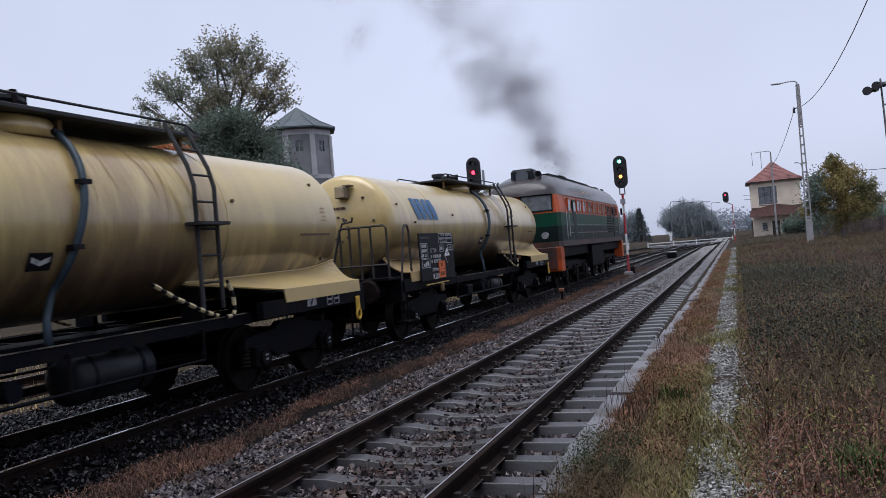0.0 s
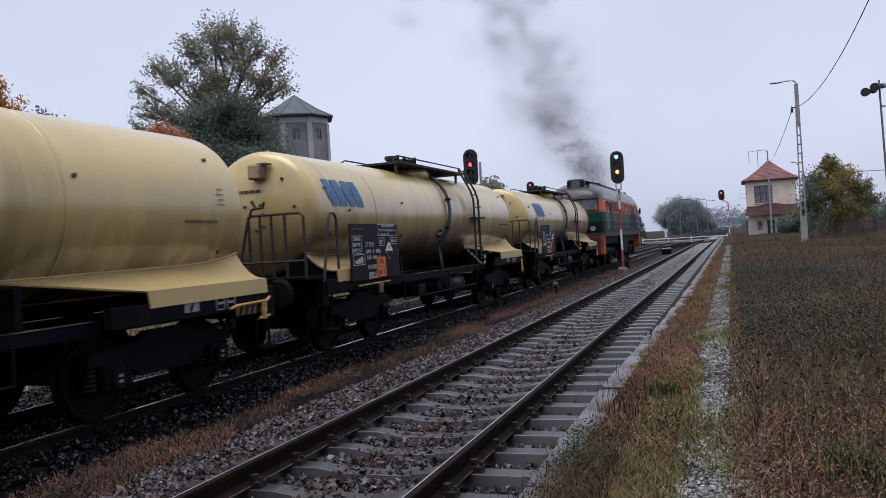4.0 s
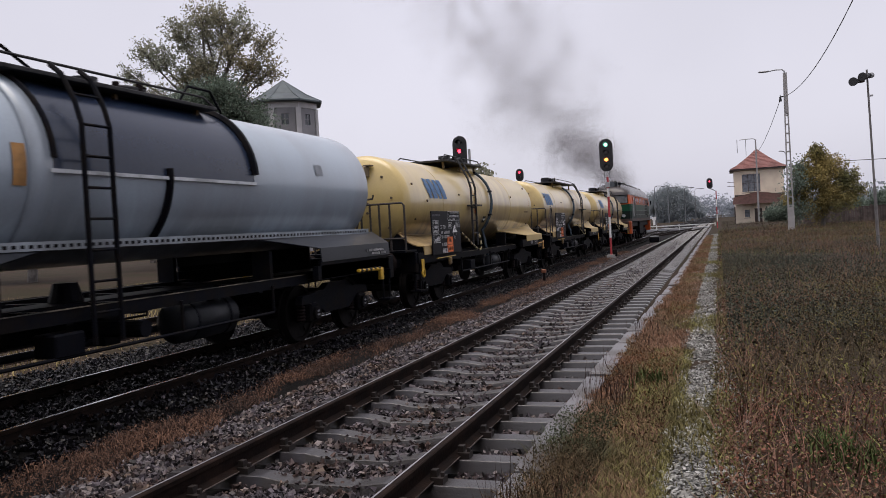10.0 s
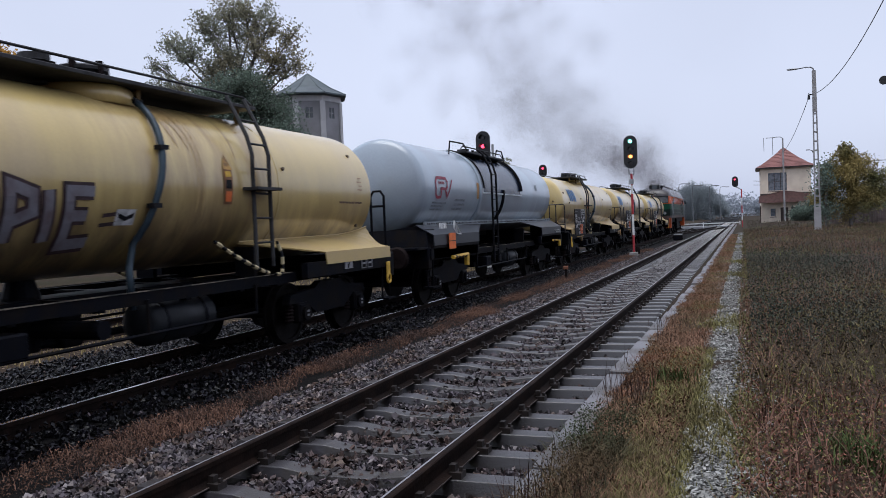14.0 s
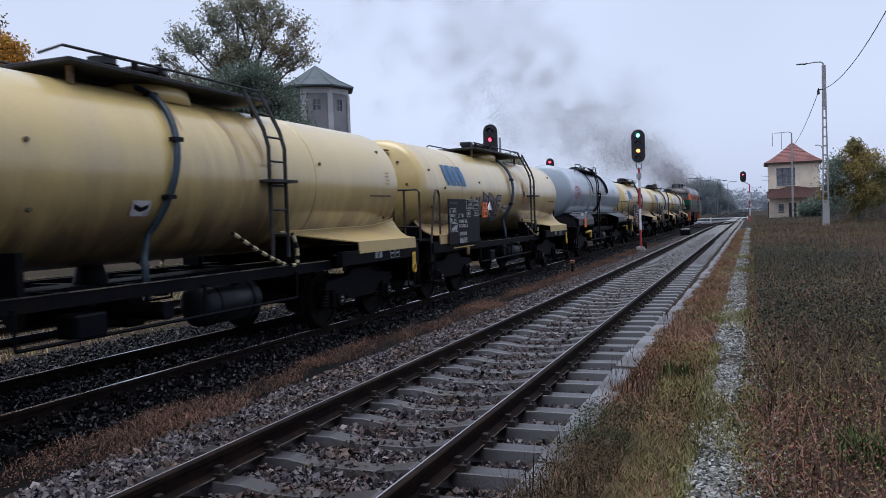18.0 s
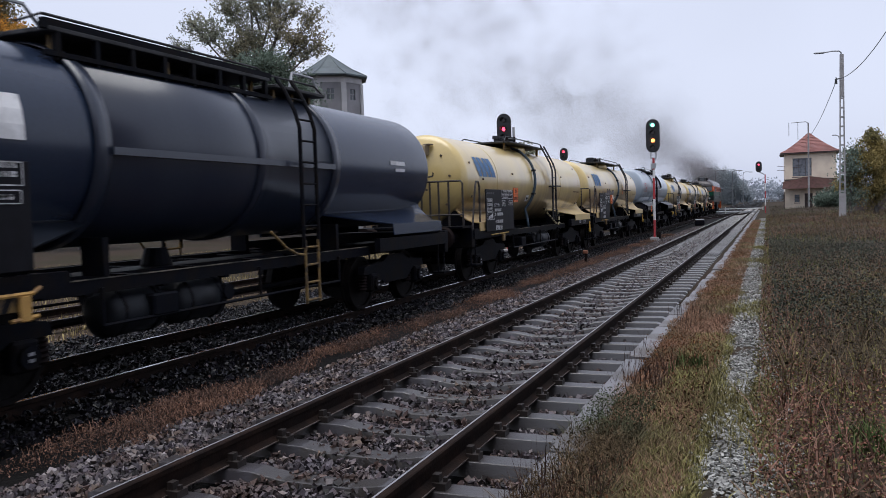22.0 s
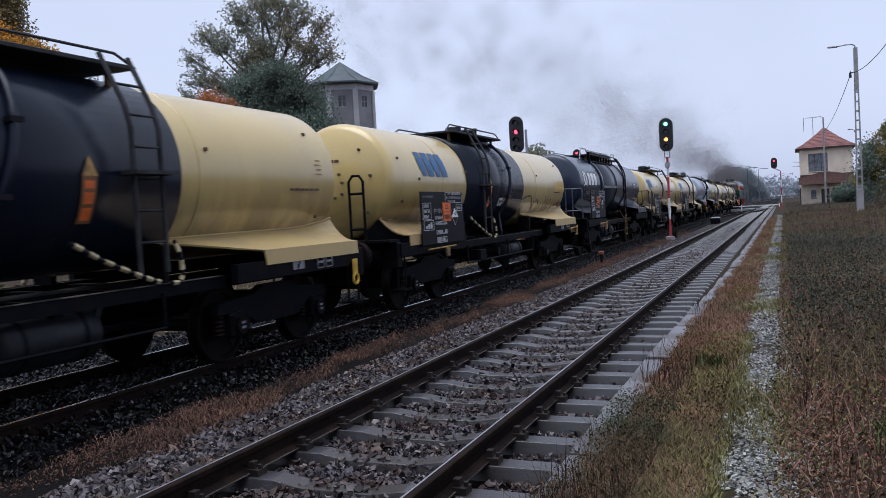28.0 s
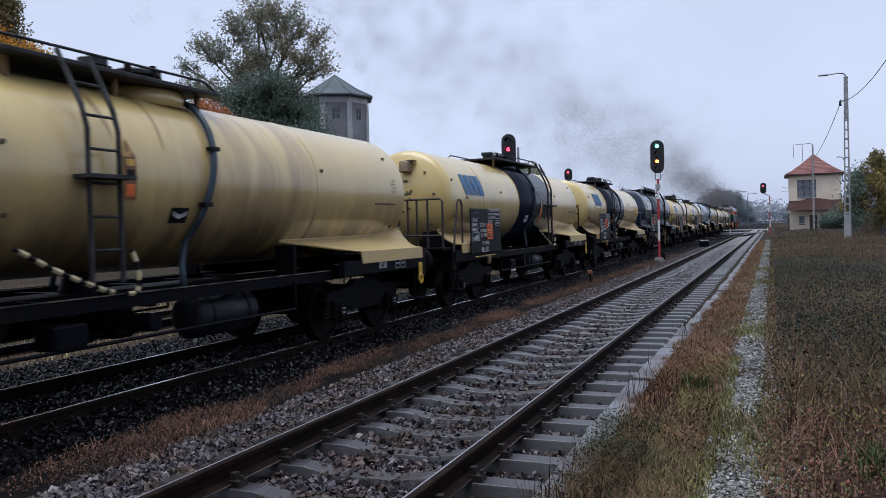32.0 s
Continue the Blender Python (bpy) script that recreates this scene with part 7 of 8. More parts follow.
def signal(name, label, x, y, z0, z_head, w, h, lamps, bands, side=0.0, r=0.055):
    s = thing(name, label, "railway signal", "colour light signals", m=pose(x, y, z0))
    zh = z_head - z0
    top = zh - h / 2
    edges = [0.0] + list(bands) + [top - 0.25]
    for i, (a, b) in enumerate(zip(edges, edges[1:])):
        part("post_band", T([(0, 0, a), (0, 0, b)], r, 12), (RED_BAND if i % 2 == 0 else WHITE), s, "red band of the post" if i % 2 == 0 else "white band of the post")
    if side:
        part("bracket", T([(0, 0, top - 0.3), (side * 0.5, 0, top - 0.1), (side, 0, top + 0.05)], 0.05, 8), GALV, s)
    else:
        railing(s, [[(-0.12, 0, top - 0.3), (-0.12, 0, top + 0.1)], [(0.12, 0, top - 0.3), (0.12, 0, top + 0.1)], [(-0.12, 0, top - 0.28), (0.12, 0, top - 0.28)]], 0.03, GALV, "bracket")
    signal_head(s, side, zh, w, h, lamps)
    part("foot", B(-0.2, 0.2, -0.2, 0.2, -0.15, 0.08, 0.02), CONCRETE_POLE, s)
    return s


RED_BAND = mat("red_band_paint", (0.42, 0.04, 0.05), 0.55, 0, 0.15)

sg = signal("main_signal", "tall signal showing green over orange on a red-white post", -2.3, 39.7, -0.2, 4.70, 0.64, 1.58, [(0.18, LAMP_GREEN), (0.42, LENS_OFF), (0.64, LAMP_ORANGE), (0.86, LENS_OFF)], (0.9, 1.9, 2.9, 3.3))
part("relay_box", B(0.1, 0.28, -0.1, 0.1, 0.0, 0.32, 0.02), RUSTY, sg, "small dark relay box at the foot")
part("number_plate", B(-0.12, 0.12, -0.10, -0.07, 3.35, 3.6, 0.005), GALV, sg)
sg = signal("main_signal", "signal showing red on a post behind the train", -7.9, 34.0, -0.4, 4.80, 0.64, 1.60, [(0.18, LENS_OFF), (0.42, LAMP_RED), (0.64, LENS_OFF), (0.86, LENS_OFF)], (1.0, 2.0, 3.0))
part("back_plate", B(0.36, 0.46, -0.06, 0.0, 3.6, 5.4, 0.01), GALV, sg)
signal("shunt_signal", "distant small signal behind the wagons", -11.4, 60.0, -0.3, 5.35, 0.60, 0.95, [(0.3, LAMP_RED), (0.7, LENS_OFF)], (1.2, 2.4, 3.6))
signal("exit_signal", "distant red signal on a bracketed red-white post", 2.55, 92.0, 0.0, 4.95, 0.62, 1.15, [(0.3, LAMP_RED), (0.72, LENS_OFF)], (0.8, 1.6, 2.4, 3.2), side=-0.62)

# ---------------------------------------------------------------- poles, wires, speakers
def concrete_mast(x, y, z0, z1, arm):
    """Pale concrete pole with ladder-like openings and a curved lamp arm."""
    s = thing("lamp_mast", "pale openwork concrete pole with a curved street lamp arm", "lamp post", m=pose(x, y, z0))
    h = z1 - z0

    def wide(z):
        return 0.155 - 0.085 * z / h
    part("pole_base", prism(bmesh.new(), [(-0.2, -0.11), (0.2, -0.11), (0.2, 0.11), (-0.2, 0.11)], -0.3, 1.4, 0.015), CONCRETE_POLE, s)
    for e in (-1, 1):
        bm = bmesh.new()
        loft(bm, [[(e * wide(z) + a, b, z) for a, b in ((-0.036, -0.1), (0.036, -0.1), (0.036, 0.1), (-0.036, 0.1))] for z in (1.4, h * 0.74)])
        part("pole_leg", bm, CONCRETE_POLE, s)
    for k in range(11):
        z = 1.5 + (h * 0.74 - 1.6) * k / 10
        part("pole_rung", B(-wide(z), wide(z), -0.09, 0.09, z - 0.045, z + 0.045), CONCRETE_POLE, s)
    bm = bmesh.new()
    loft(bm, [[(a * (wide(z) + 0.036), b * 0.12, z) for a, b in ((-1, -1), (1, -1), (1, 1), (-1, 1))] for z in (h * 0.74, h)])
    bm.faces.new(bm.verts[-4:])
    part("pole_head", bm, CONCRETE_POLE, s)
    part("lamp_arm", T([(0, 0, h - 0.1), (-0.03, 0, h + 0.12), (-0.16, 0, h + 0.22), (-0.5, 0, h + 0.24), (arm + 0.45, 0, h + 0.20)], 0.045, 8, 0.035), GALV, s)
    bm = bmesh.new()
    lathe = [(arm + 0.5, 0.04), (arm + 0.35, 0.1), (arm - 0.1, 0.1), (arm - 0.2, 0.03)]
    loft(bm, [[(xx, r * math.cos(2 * math.pi * j / 10), h + 0.20 + 0.6 * r * math.sin(2 * math.pi * j / 10)) for j in range(10)] for xx, r in lathe])
    part("lamp_head", bm, GALV, s)
    ib = part("insulator_bracket", T([(-0.1, 0, h - 1.45), (-0.3, 0, h - 1.45), (-0.32, 0, h - 1.35)], 0.03, 6), FRAME, s)
    part("insulator", T([(-0.32, 0, h - 1.75), (-0.32, 0, h - 1.6), (-0.32, 0, h - 1.45)], 0.09, 10, 0.06), SIGNAL_BLACK, ib)


concrete_mast(7.0, 55.0, 0.35, 10.15, -1.35)
wire = thing("overhead_cable", "thin sagging black cable hung from the lamp mast", "cable")
A, Bp = Vector((6.72, 55, 8.65)), Vector((8.0, 12, 13.0))
part("cable_span", T([A.lerp(Bp, k / 24) - Vector((0, 0, 9.5 * (k / 24) * (1 - k / 24))) for k in range(25)], 0.018, 5), CABLE, wire)
C = Vector((7.1, 113, 8.9))
part("cable_drop", T([A.lerp(C, k / 16) - Vector((0, 0, 3.4 * (k / 16) * (1 - k / 16))) for k in range(17)], 0.02, 5), CABLE, wire)
D, E_ = Vector((11.0, 66, 5.0)), Vector((30, 60, 4.8))
part("side_cable", T([D.lerp(E_, k / 8) - Vector((0, 0, 0.6 * (k / 8) * (1 - k / 8))) for k in range(9)], 0.025, 5), CABLE, wire)

GREY_POLE = mat("dull_grey_pole", (0.17, 0.16, 0.16), 0.7, 0, 0.25, 3, 30)
sp = thing("speaker_pole", "slim grey pole with two black horn loudspeakers", "loudspeaker pole", m=pose(7.02, 26.0, 0.3, 0, -1.3, 0))
part("pole", T([(0, 0, -0.2), (0, 0, 5.15)], 0.034, 10, 0.026), GREY_POLE, sp)
part("pole_sleeve", T([(0, 0, -0.2), (0, 0, 1.8)], 0.045, 10), GREY_POLE, sp)
for (x, y, z, dx) in ((-0.12, -0.1, 4.92, -0.35), (-0.38, -0.2, 4.80, -0.55)):
    hn = part("horn_speaker", T([(x + 0.18, y + 0.1, z + 0.05), (x + 0.08, y, z + 0.03), (x - 0.02, y - 0.12, z), (x - 0.05, y - 0.2, z)], 0.045, 14, 0.125), SIGNAL_BLACK, sp, "black horn loudspeaker")
    part("horn_driver", T([(x + 0.18, y + 0.1, z + 0.05), (x + 0.26, y + 0.18, z + 0.07)], 0.08, 10), GALV, hn)
part("speaker_arm", T([(0, 0, 4.9), (-0.3, -0.05, 4.85)], 0.02, 6), GALV, sp)
part("pole_clamp", T([(0.0, 0, 4.4), (0.12, 0, 4.4)], 0.03, 6), GALV, sp)

mk = thing("marker_post", "short rusty marker post with an orange cap", "marker", m=pose(-2.62, 25.3, -0.32))
part("stake", B(-0.04, 0.04, -0.04, 0.04, -0.1, 0.34, 0.008), RUSTY, mk)
part("cap", B(-0.09, 0.07, -0.05, 0.05, 0.30, 0.42, 0.02), mat("faded_orange", (0.20, 0.07, 0.035), 0.6), mk)
pm = thing("point_motor", "low black point motor box beside the switch", "point motor", m=pose(-1.95, 63.0, -0.28))
part("motor_case", B(-0.35, 0.35, -0.5, 0.5, 0.0, 0.42, 0.06), FRAME, pm)
part("motor_lid", B(-0.3, 0.3, -0.4, 0.4, 0.42, 0.47, 0.02), GALV, pm)

# switch rails that lead from the train's track to the near one
sw = thing("switch_rails", "curved switch rails joining the tracks", "railway switch", kind="structure")


def s_curve(x0, y0, z0, x1, y1, z1, off, n=24):
    return [(x0 + (x1 - x0) * (3 * k * k - 2 * k ** 3) + off, y0 + (y1 - y0) * k, z0 + (z1 - z0) * k + 0.004) for k in [i / n for i in range(n + 1)]]


for off in (-0.7525, 0.7525):
    rail(sw, s_curve(X2, 66, Z2, 0.0, 112, 0.0, off))
    rail(sw, s_curve(-9.6, 46, -0.2, X2, 100, Z2, off))
    rail(sw, [(-9.6 + off, y, -0.2) for y in (-40, 0, 46)])
    rail(sw, s_curve(-14.5, 70, -0.2, -7.5, 140, -0.15, off))

# ---------------------------------------------------------------- signal box
def window_unit(parent, x0, x1, y, z0, z1, cols, rows_, name="window"):
    """Frame with bars and one pane per field, set in a wall that faces -y."""
    bm = bmesh.new()
    t = 0.07
    box(bm, x0, x1, y - 0.05, y + 0.03, z0 - t, z0)
    box(bm, x0, x1, y - 0.05, y + 0.03, z1, z1 + t)
    for x in (x0, x1):
        box(bm, x - t / 2, x + t / 2, y - 0.045, y + 0.03, z0, z1)
    wn_ = part(name, bm, TRIM, parent, "dark brown window frame")
    for k in range(1, cols):
        x = x0 + (x1 - x0) * k / cols
        part("mullion", B(x - t / 2, x + t / 2, y - 0.045, y + 0.03, z0, z1), TRIM, wn_)
    for k in range(1, rows_):
        z = z0 + (z1 - z0) * k / rows_
        part("glazing_bar", B(x0 + t / 2, x1 - t / 2, y - 0.04, y + 0.025, z - t / 3, z + t / 3), TRIM, wn_)
    for i in range(cols):
        for j in range(rows_):
            a, b = x0 + (x1 - x0) * i / cols, x0 + (x1 - x0) * (i + 1) / cols
            c, d = z0 + (z1 - z0) * j / rows_, z0 + (z1 - z0) * (j + 1) / rows_
            part("pane", B(a + 0.03, b - 0.03, y - 0.01, y + 0.01, c + 0.02, d - 0.02), PANE, wn_)
    part("sill", B(x0 - 0.1, x1 + 0.1, y - 0.14, y + 0.02, z0 - 0.16, z0 - 0.07, 0.01), TRIM, wn_)


def wall_with_holes(parent, x0, x1, y, thick, z0, z1, holes, material):
    """A front wall of strips round its openings (x0, x1, z0, z1)."""
    bm = bmesh.new()
    cuts = sorted({x0, x1, *[h[0] for h in holes], *[h[1] for h in holes]})
    for a, b in zip(cuts, cuts[1:]):
        z = z0
        for h in sorted([h for h in holes if h[0] <= a and h[1] >= b], key=lambda q: q[2]):
            if h[2] > z:
                box(bm, a, b, y, y + thick, z, h[2])
            z = h[3]
        if z < z1:
            box(bm, a, b, y, y + thick, z, z1)
    return part("front_wall", bm, material, parent)


def hip_roof(parent, x0, x1, y0, y1, z0, z1, flare, material, ridge=0.0):
    """A hipped roof with flared eaves."""
    bm = bmesh.new()
    cx, cy = (x0 + x1) / 2, (y0 + y1) / 2
    secs = []
    for k, rise in ((1.0, 0.0), (0.80, 0.15), (0.5, 0.46), (0.25, 0.76), (0.03, 1.05)):
        hx, hy = (x1 - x0) / 2 * k, (y1 - y0) / 2 * k + ridge * (1 - k)
        secs.append([(cx - hx, cy - hy, z0 + (z1 - z0) * rise), (cx + hx, cy - hy, z0 + (z1 - z0) * rise), (cx + hx, cy + hy, z0 + (z1 - z0) * rise), (cx - hx, cy + hy, z0 + (z1 - z0) * rise)])
    loft(bm, secs)
    bm.verts.ensure_lookup_table()
    bm.faces.new(bm.verts[-4:])
    bm.faces.new([bm.verts[i] for i in (3, 2, 1, 0)])
    rf = part("roof", bm, material, parent, "red tiled hipped roof")
    part("eaves_board", B(x0 + 0.06, x1 - 0.06, y0 + 0.06, y1 - 0.06, z0 - 0.2, z0 - 0.01), TRIM, rf)
    # tile courses
    for k in range(1, 14):
        q = 1 - 0.97 * k / 14
        rise = np.interp(q, [0.03, 0.25, 0.5, 0.8, 1.0], [1.05, 0.76, 0.46, 0.15, 0.0])
        hx, hy, z = (x1 - x0) / 2 * q, (y1 - y0) / 2 * q + ridge * (1 - q), z0 + (z1 - z0) * rise
        bm = bmesh.new()
        for a, b in (((cx - hx, cy - hy), (cx + hx, cy - hy)), ((cx - hx, cy + hy), (cx - hx, cy - hy)), ((cx + hx, cy - hy), (cx + hx, cy + hy))):
            tube(bm, [(*a, z + 0.015), (*b, z + 0.015)], 0.03, 5)
        part("tile_course", bm, material, rf)
    return rf


def signal_box():
    s = thing("signal_box", "cream plastered two-storey signal box with a red tiled hipped roof", "signal box", m=pose(7.95, 115.0, 0.0))
    w, d = 3.05, 6.0
    part("wall", B(-w, -w + 0.3, 0.3, d, -0.3, 7.4), PLASTER, s)
    part("wall", B(w - 0.3, w, 0.3, d, -0.3, 7.4), PLASTER, s)
    part("wall", B(-w, w, d, d + 0.3, -0.3, 7.4), PLASTER, s)
    wall_with_holes(s, -w, w, 0.0, 0.3, 3.9, 7.4, [(-2.1, 0.15, 4.35, 6.7)], PLASTER)
    wall_with_holes(s, -w, w, 0.0, 0.3, -0.3, 3.9, [(-1.9, -1.3, 1.0, 2.0), (-0.7, 0.25, 0.0, 2.1), (0.6, 1.3, 0.0, 2.1)], PLINTH)
    part("floor_slab", B(-w + 0.3, w - 0.3, 0.3, d, 3.7, 3.9), TRIM, s)
    part("string_course", B(-w - 0.06, w + 0.06, -0.06, 0.0, 3.75, 4.0), TRIM, s)
    window_unit(s, -2.1, 0.15, 0.1, 4.35, 6.7, 3, 2)
    window_unit(s, -1.9, -1.3, 0.1, 1.0, 2.0, 1, 1)
    part("door", B(-0.7, 0.25, 0.08, 0.14, 0.0, 2.1, 0.01), TRIM, s, "dark wooden door")
    part("door", B(0.6, 1.3, 0.08, 0.14, 0.0, 2.1, 0.01), TRIM, s, "dark wooden door")
    hip_roof(s, -w - 0.55, w + 0.5, -0.55, d + 0.85, 7.45, 10.0, 0.2, TILE)
    # lean-to roof over the ground floor
    bm = bmesh.new()
    a, b, c, d, p, q = (bm.verts.new(v) for v in ((-w - 0.35, -1.6, 2.75), (1.4, -1.6, 2.75), (w, -0.9, 2.95), (w, 0.0, 3.8), (-0.2, -0.05, 4.35), (-w - 0.2, -0.05, 3.7)))
    bm.faces.new((a, b, p))
    bm.faces.new((b, c, d, p))
    bm.faces.new((a, p, q))
    bmesh.ops.solidify(bm, geom=bm.faces[:], thickness=0.1)
    part("porch_roof", bm, mat("brown_red_tile", (0.14, 0.07, 0.062), 0.8, 0, 0.15), s, "brownish lean-to roof over the ground floor")
    part("porch_post", B(-w - 0.2, -w - 0.05, -1.4, -1.25, -0.3, 2.4), TRIM, s)
    part("wall_bracket", T([(-w, 0.5, 5.2), (-w - 0.9, 0.3, 5.25)], 0.03, 6), TRIM, s)
    part("wall_bracket", T([(-w, 0.5, 5.7), (-w - 0.9, 0.3, 5.8)], 0.03, 6), TRIM, s)


signal_box()
an = thing("antenna_pole", "slim grey pole with an antenna arm before the signal box", "antenna pole", m=pose(7.62, 112.0, 0.0))
part("mast", T([(0, 0, -0.2), (0, 0, 10.95)], 0.13, 10, 0.09), CONCRETE_POLE, an)
part("antenna_arm", T([(0, 0, 10.9), (-0.3, 0, 11.1), (-2.0, 0, 11.05)], 0.05, 6), GALV, an)
part("antenna_rod", T([(-1.2, 0, 11.1), (-1.2, 0, 8.9)], 0.04, 6), GALV, an)
part("antenna_rod", T([(-2.25, 0, 11.1), (-2.25, 0, 9.4)], 0.04, 6), GALV, an)
lp = thing("lamp_post", "slim dark lamp post with a short arm beside the signal box", "lamp post", m=pose(11.1, 111.0, 0.0))
part("pole", T([(0, 0, -0.2), (0, 0, 8.6)], 0.10, 8, 0.06), TRIM, lp)
part("lamp_arm", T([(0, 0, 8.6), (-0.15, 0, 9.0), (-0.5, 0, 9.15)], 0.05, 6), TRIM, lp)
part("lamp_head", B(-0.85, -0.45, -0.1, 0.1, 9.08, 9.2, 0.02), GALV, lp)
cr = thing("level_crossing", "white concrete crossing slab and barrier beyond the station", "level crossing", kind="structure")
part("slab", B(-9.0, 2.2, 116.0, 120.0, -0.30, -0.02), mat("pale_asphalt", (0.30, 0.30, 0.31), 0.6, 0, 0.15, 1, 10, 0.1), cr)
for x0, x1, m_ in ((-9.0, -5.5, WHITE), (-5.5, -2.5, WHITE), (-2.5, 0.2, WHITE), (0.2, 2.3, WHITE)):
    part("barrier_rail", B(x0 + 0.05, x1 - 0.05, 115.8, 115.9, 0.30, 0.42), m_, cr)
for x in (-9.0, -5.5, -2.5, 2.2):
    part("barrier_post", B(x - 0.06, x + 0.06, 115.78, 115.92, -0.3, 0.55), WHITE, cr)
sgn = thing("road_sign", "pale round sign board on a thin white post", "road sign", m=pose(-15.2, 118, -0.2))
part("post", T([(0, 0, 0), (0, 0, 3.2)], 0.06, 8), WHITE, sgn)
part("sign_board", T([(0, -0.04, 3.0), (0, 0.04, 3.0)], 0.38, 18), WHITE, sgn)
part("sign_board", T([(0, -0.04, 2.2), (0, 0.04, 2.2)], 0.3, 18), WHITE, sgn)
for x0 in (-17, -14.8, -12.6):
    g = thing("guard_fence", "white low guard fence by the crossing", "fence", "guard fence sections", m=pose(x0, 116, -0.2))
    part("rail", B(-1.05, 1.05, -0.05, 0.05, 0.75, 0.95), WHITE, g)
    part("post", B(-1.0, -0.88, -0.06, 0.06, 0, 0.75), WHITE, g)
    part("post", B(0.88, 1.0, -0.06, 0.06, 0, 0.75), WHITE, g)

# ---------------------------------------------------------------- far lamp posts
def far_lamp(x, y, h):
    s = thing("street_lamp", "distant grey street lamp with a curved arm", "street lamp", "far street lamps", m=pose(x, y, -0.1))
    part("pole", T([(0, 0, 0), (0, 0, h - 0.8)], 0.13, 8, 0.08), FAR_POLE, s)
    part("arm", T([(0, 0, h - 0.8), (0.15, 0, h - 0.2), (0.7, 0, h), (2.0, 0, h - 0.1)], 0.08, 6), FAR_POLE, s)
    part("lamp_head", B(1.6, 2.6, -0.15, 0.15, h - 0.25, h - 0.05, 0.03), FAR_POLE, s)


FAR_POLE = mat("misty_grey_pole", (0.13, 0.135, 0.145), 0.7, 0, 0.1)
for x, y in ((-11.6, 200), (-9.9, 225), (-6.0, 235), (-3.9, 260)):
    far_lamp(x, y, 9.3 + (y - 200) * 0.012)
post = thing("crossing_marker", "white marker post by the far track", "marker", m=pose(-11.3, 190, -0.1))
part("stake", B(-0.25, 0.25, -0.1, 0.1, 0, 1.7, 0.02), WHITE, post)
part("plate", B(-0.4, 0.4, -0.13, -0.1, 1.2, 1.9, 0.01), WHITE, post)

# ---------------------------------------------------------------- water tower
def water_tower(x, y):
    s = thing("water_tower", "grey octagonal water tower with a slate tent roof", "water tower", m=pose(x, y, 0, 0, 0, 30))
    r, t = 3.55, math.pi / 8
    part("shaft", lathe_z(bmesh.new(), [(-0.3, 3.1), (9.5, 2.9)], 8, turn=t), TOWER_GREY, s)
    part("corbel", lathe_z(bmesh.new(), [(9.5, 2.9), (10.2, r), (10.6, r)], 8, turn=t), TOWER_PALE, s)
    for k in range(8):
        a = t + k * math.pi / 4
        b = a + math.pi / 4
        pa, pb = Vector((math.cos(a), math.sin(a), 0)) * (r - 0.06), Vector((math.cos(b), math.sin(b), 0)) * (r - 0.06)
        n = (pa + pb).normalized()
        u = (pb - pa).normalized()
        c = (pa + pb) / 2
        m = Matrix((( u.x, n.x, 0, c.x), (u.y, n.y, 0, c.y), (0, 0, 1, 0), (0, 0, 0, 1)))
        hwid = (pb - pa).length / 2
        bm = bmesh.new()
        for q in ((-hwid, -0.38, 10.6, 14.7), (0.38, hwid, 10.6, 14.7), (-0.38, 0.38, 10.6, 13.0), (-0.38, 0.38, 14.1, 14.7)):
            box(bm, q[0], q[1], -0.2, 0.0, q[2], q[3], m)
        pn = part("head_panel", bm, TOWER_GREY, s)
        bm = B(-0.36, 0.36, -0.14, -0.10, 13.02, 14.08, 0, m)
        wd = part("window", bm, DARK_GLASS, s, "small dark square window")
        bm = bmesh.new()
        for q in ((-0.36, 0.36, 13.52, 13.58), (-0.03, 0.03, 13.02, 14.08)):
            box(bm, q[0], q[1], -0.1, -0.05, q[2], q[3], m)
        part("window_bar", bm, TOWER_GREY, wd)
        bm = B(-0.28, 0.28, -0.05, 0.09, 10.5, 14.7, 0, Matrix((( math.cos(a), -math.sin(a), 0, pa.x), (math.sin(a), math.cos(a), 0, pa.y), (0, 0, 1, 0), (0, 0, 0, 1))) @ Matrix.Rotation(-math.pi / 2, 4, "Z"))
        part("corner_rib", bm, TOWER_PALE, s)
    part("frieze", lathe_z(bmesh.new(), [(14.7, r + 0.02), (15.3, r + 0.02)], 8, turn=t), TOWER_PALE, s)
    rf = part("roof", lathe_z(bmesh.new(), [(15.28, r + 0.4), (15.36, r + 0.6), (15.5, r + 0.6), (16.3, 2.5), (18.0, 0.08)], 8, turn=t), SLATE, s, "grey slate tent roof")
    for k in range(8):
        a = t + k * math.pi / 4
        d = Vector((math.cos(a), math.sin(a), 0))
        part("roof_rib", T([d * (r + 0.6) + Vector((0, 0, 15.5)), d * 2.5 + Vector((0, 0, 16.32)), Vector((0, 0, 18.02))], 0.06, 5), SLATE, rf)


water_tower(-39.72, 75.0)

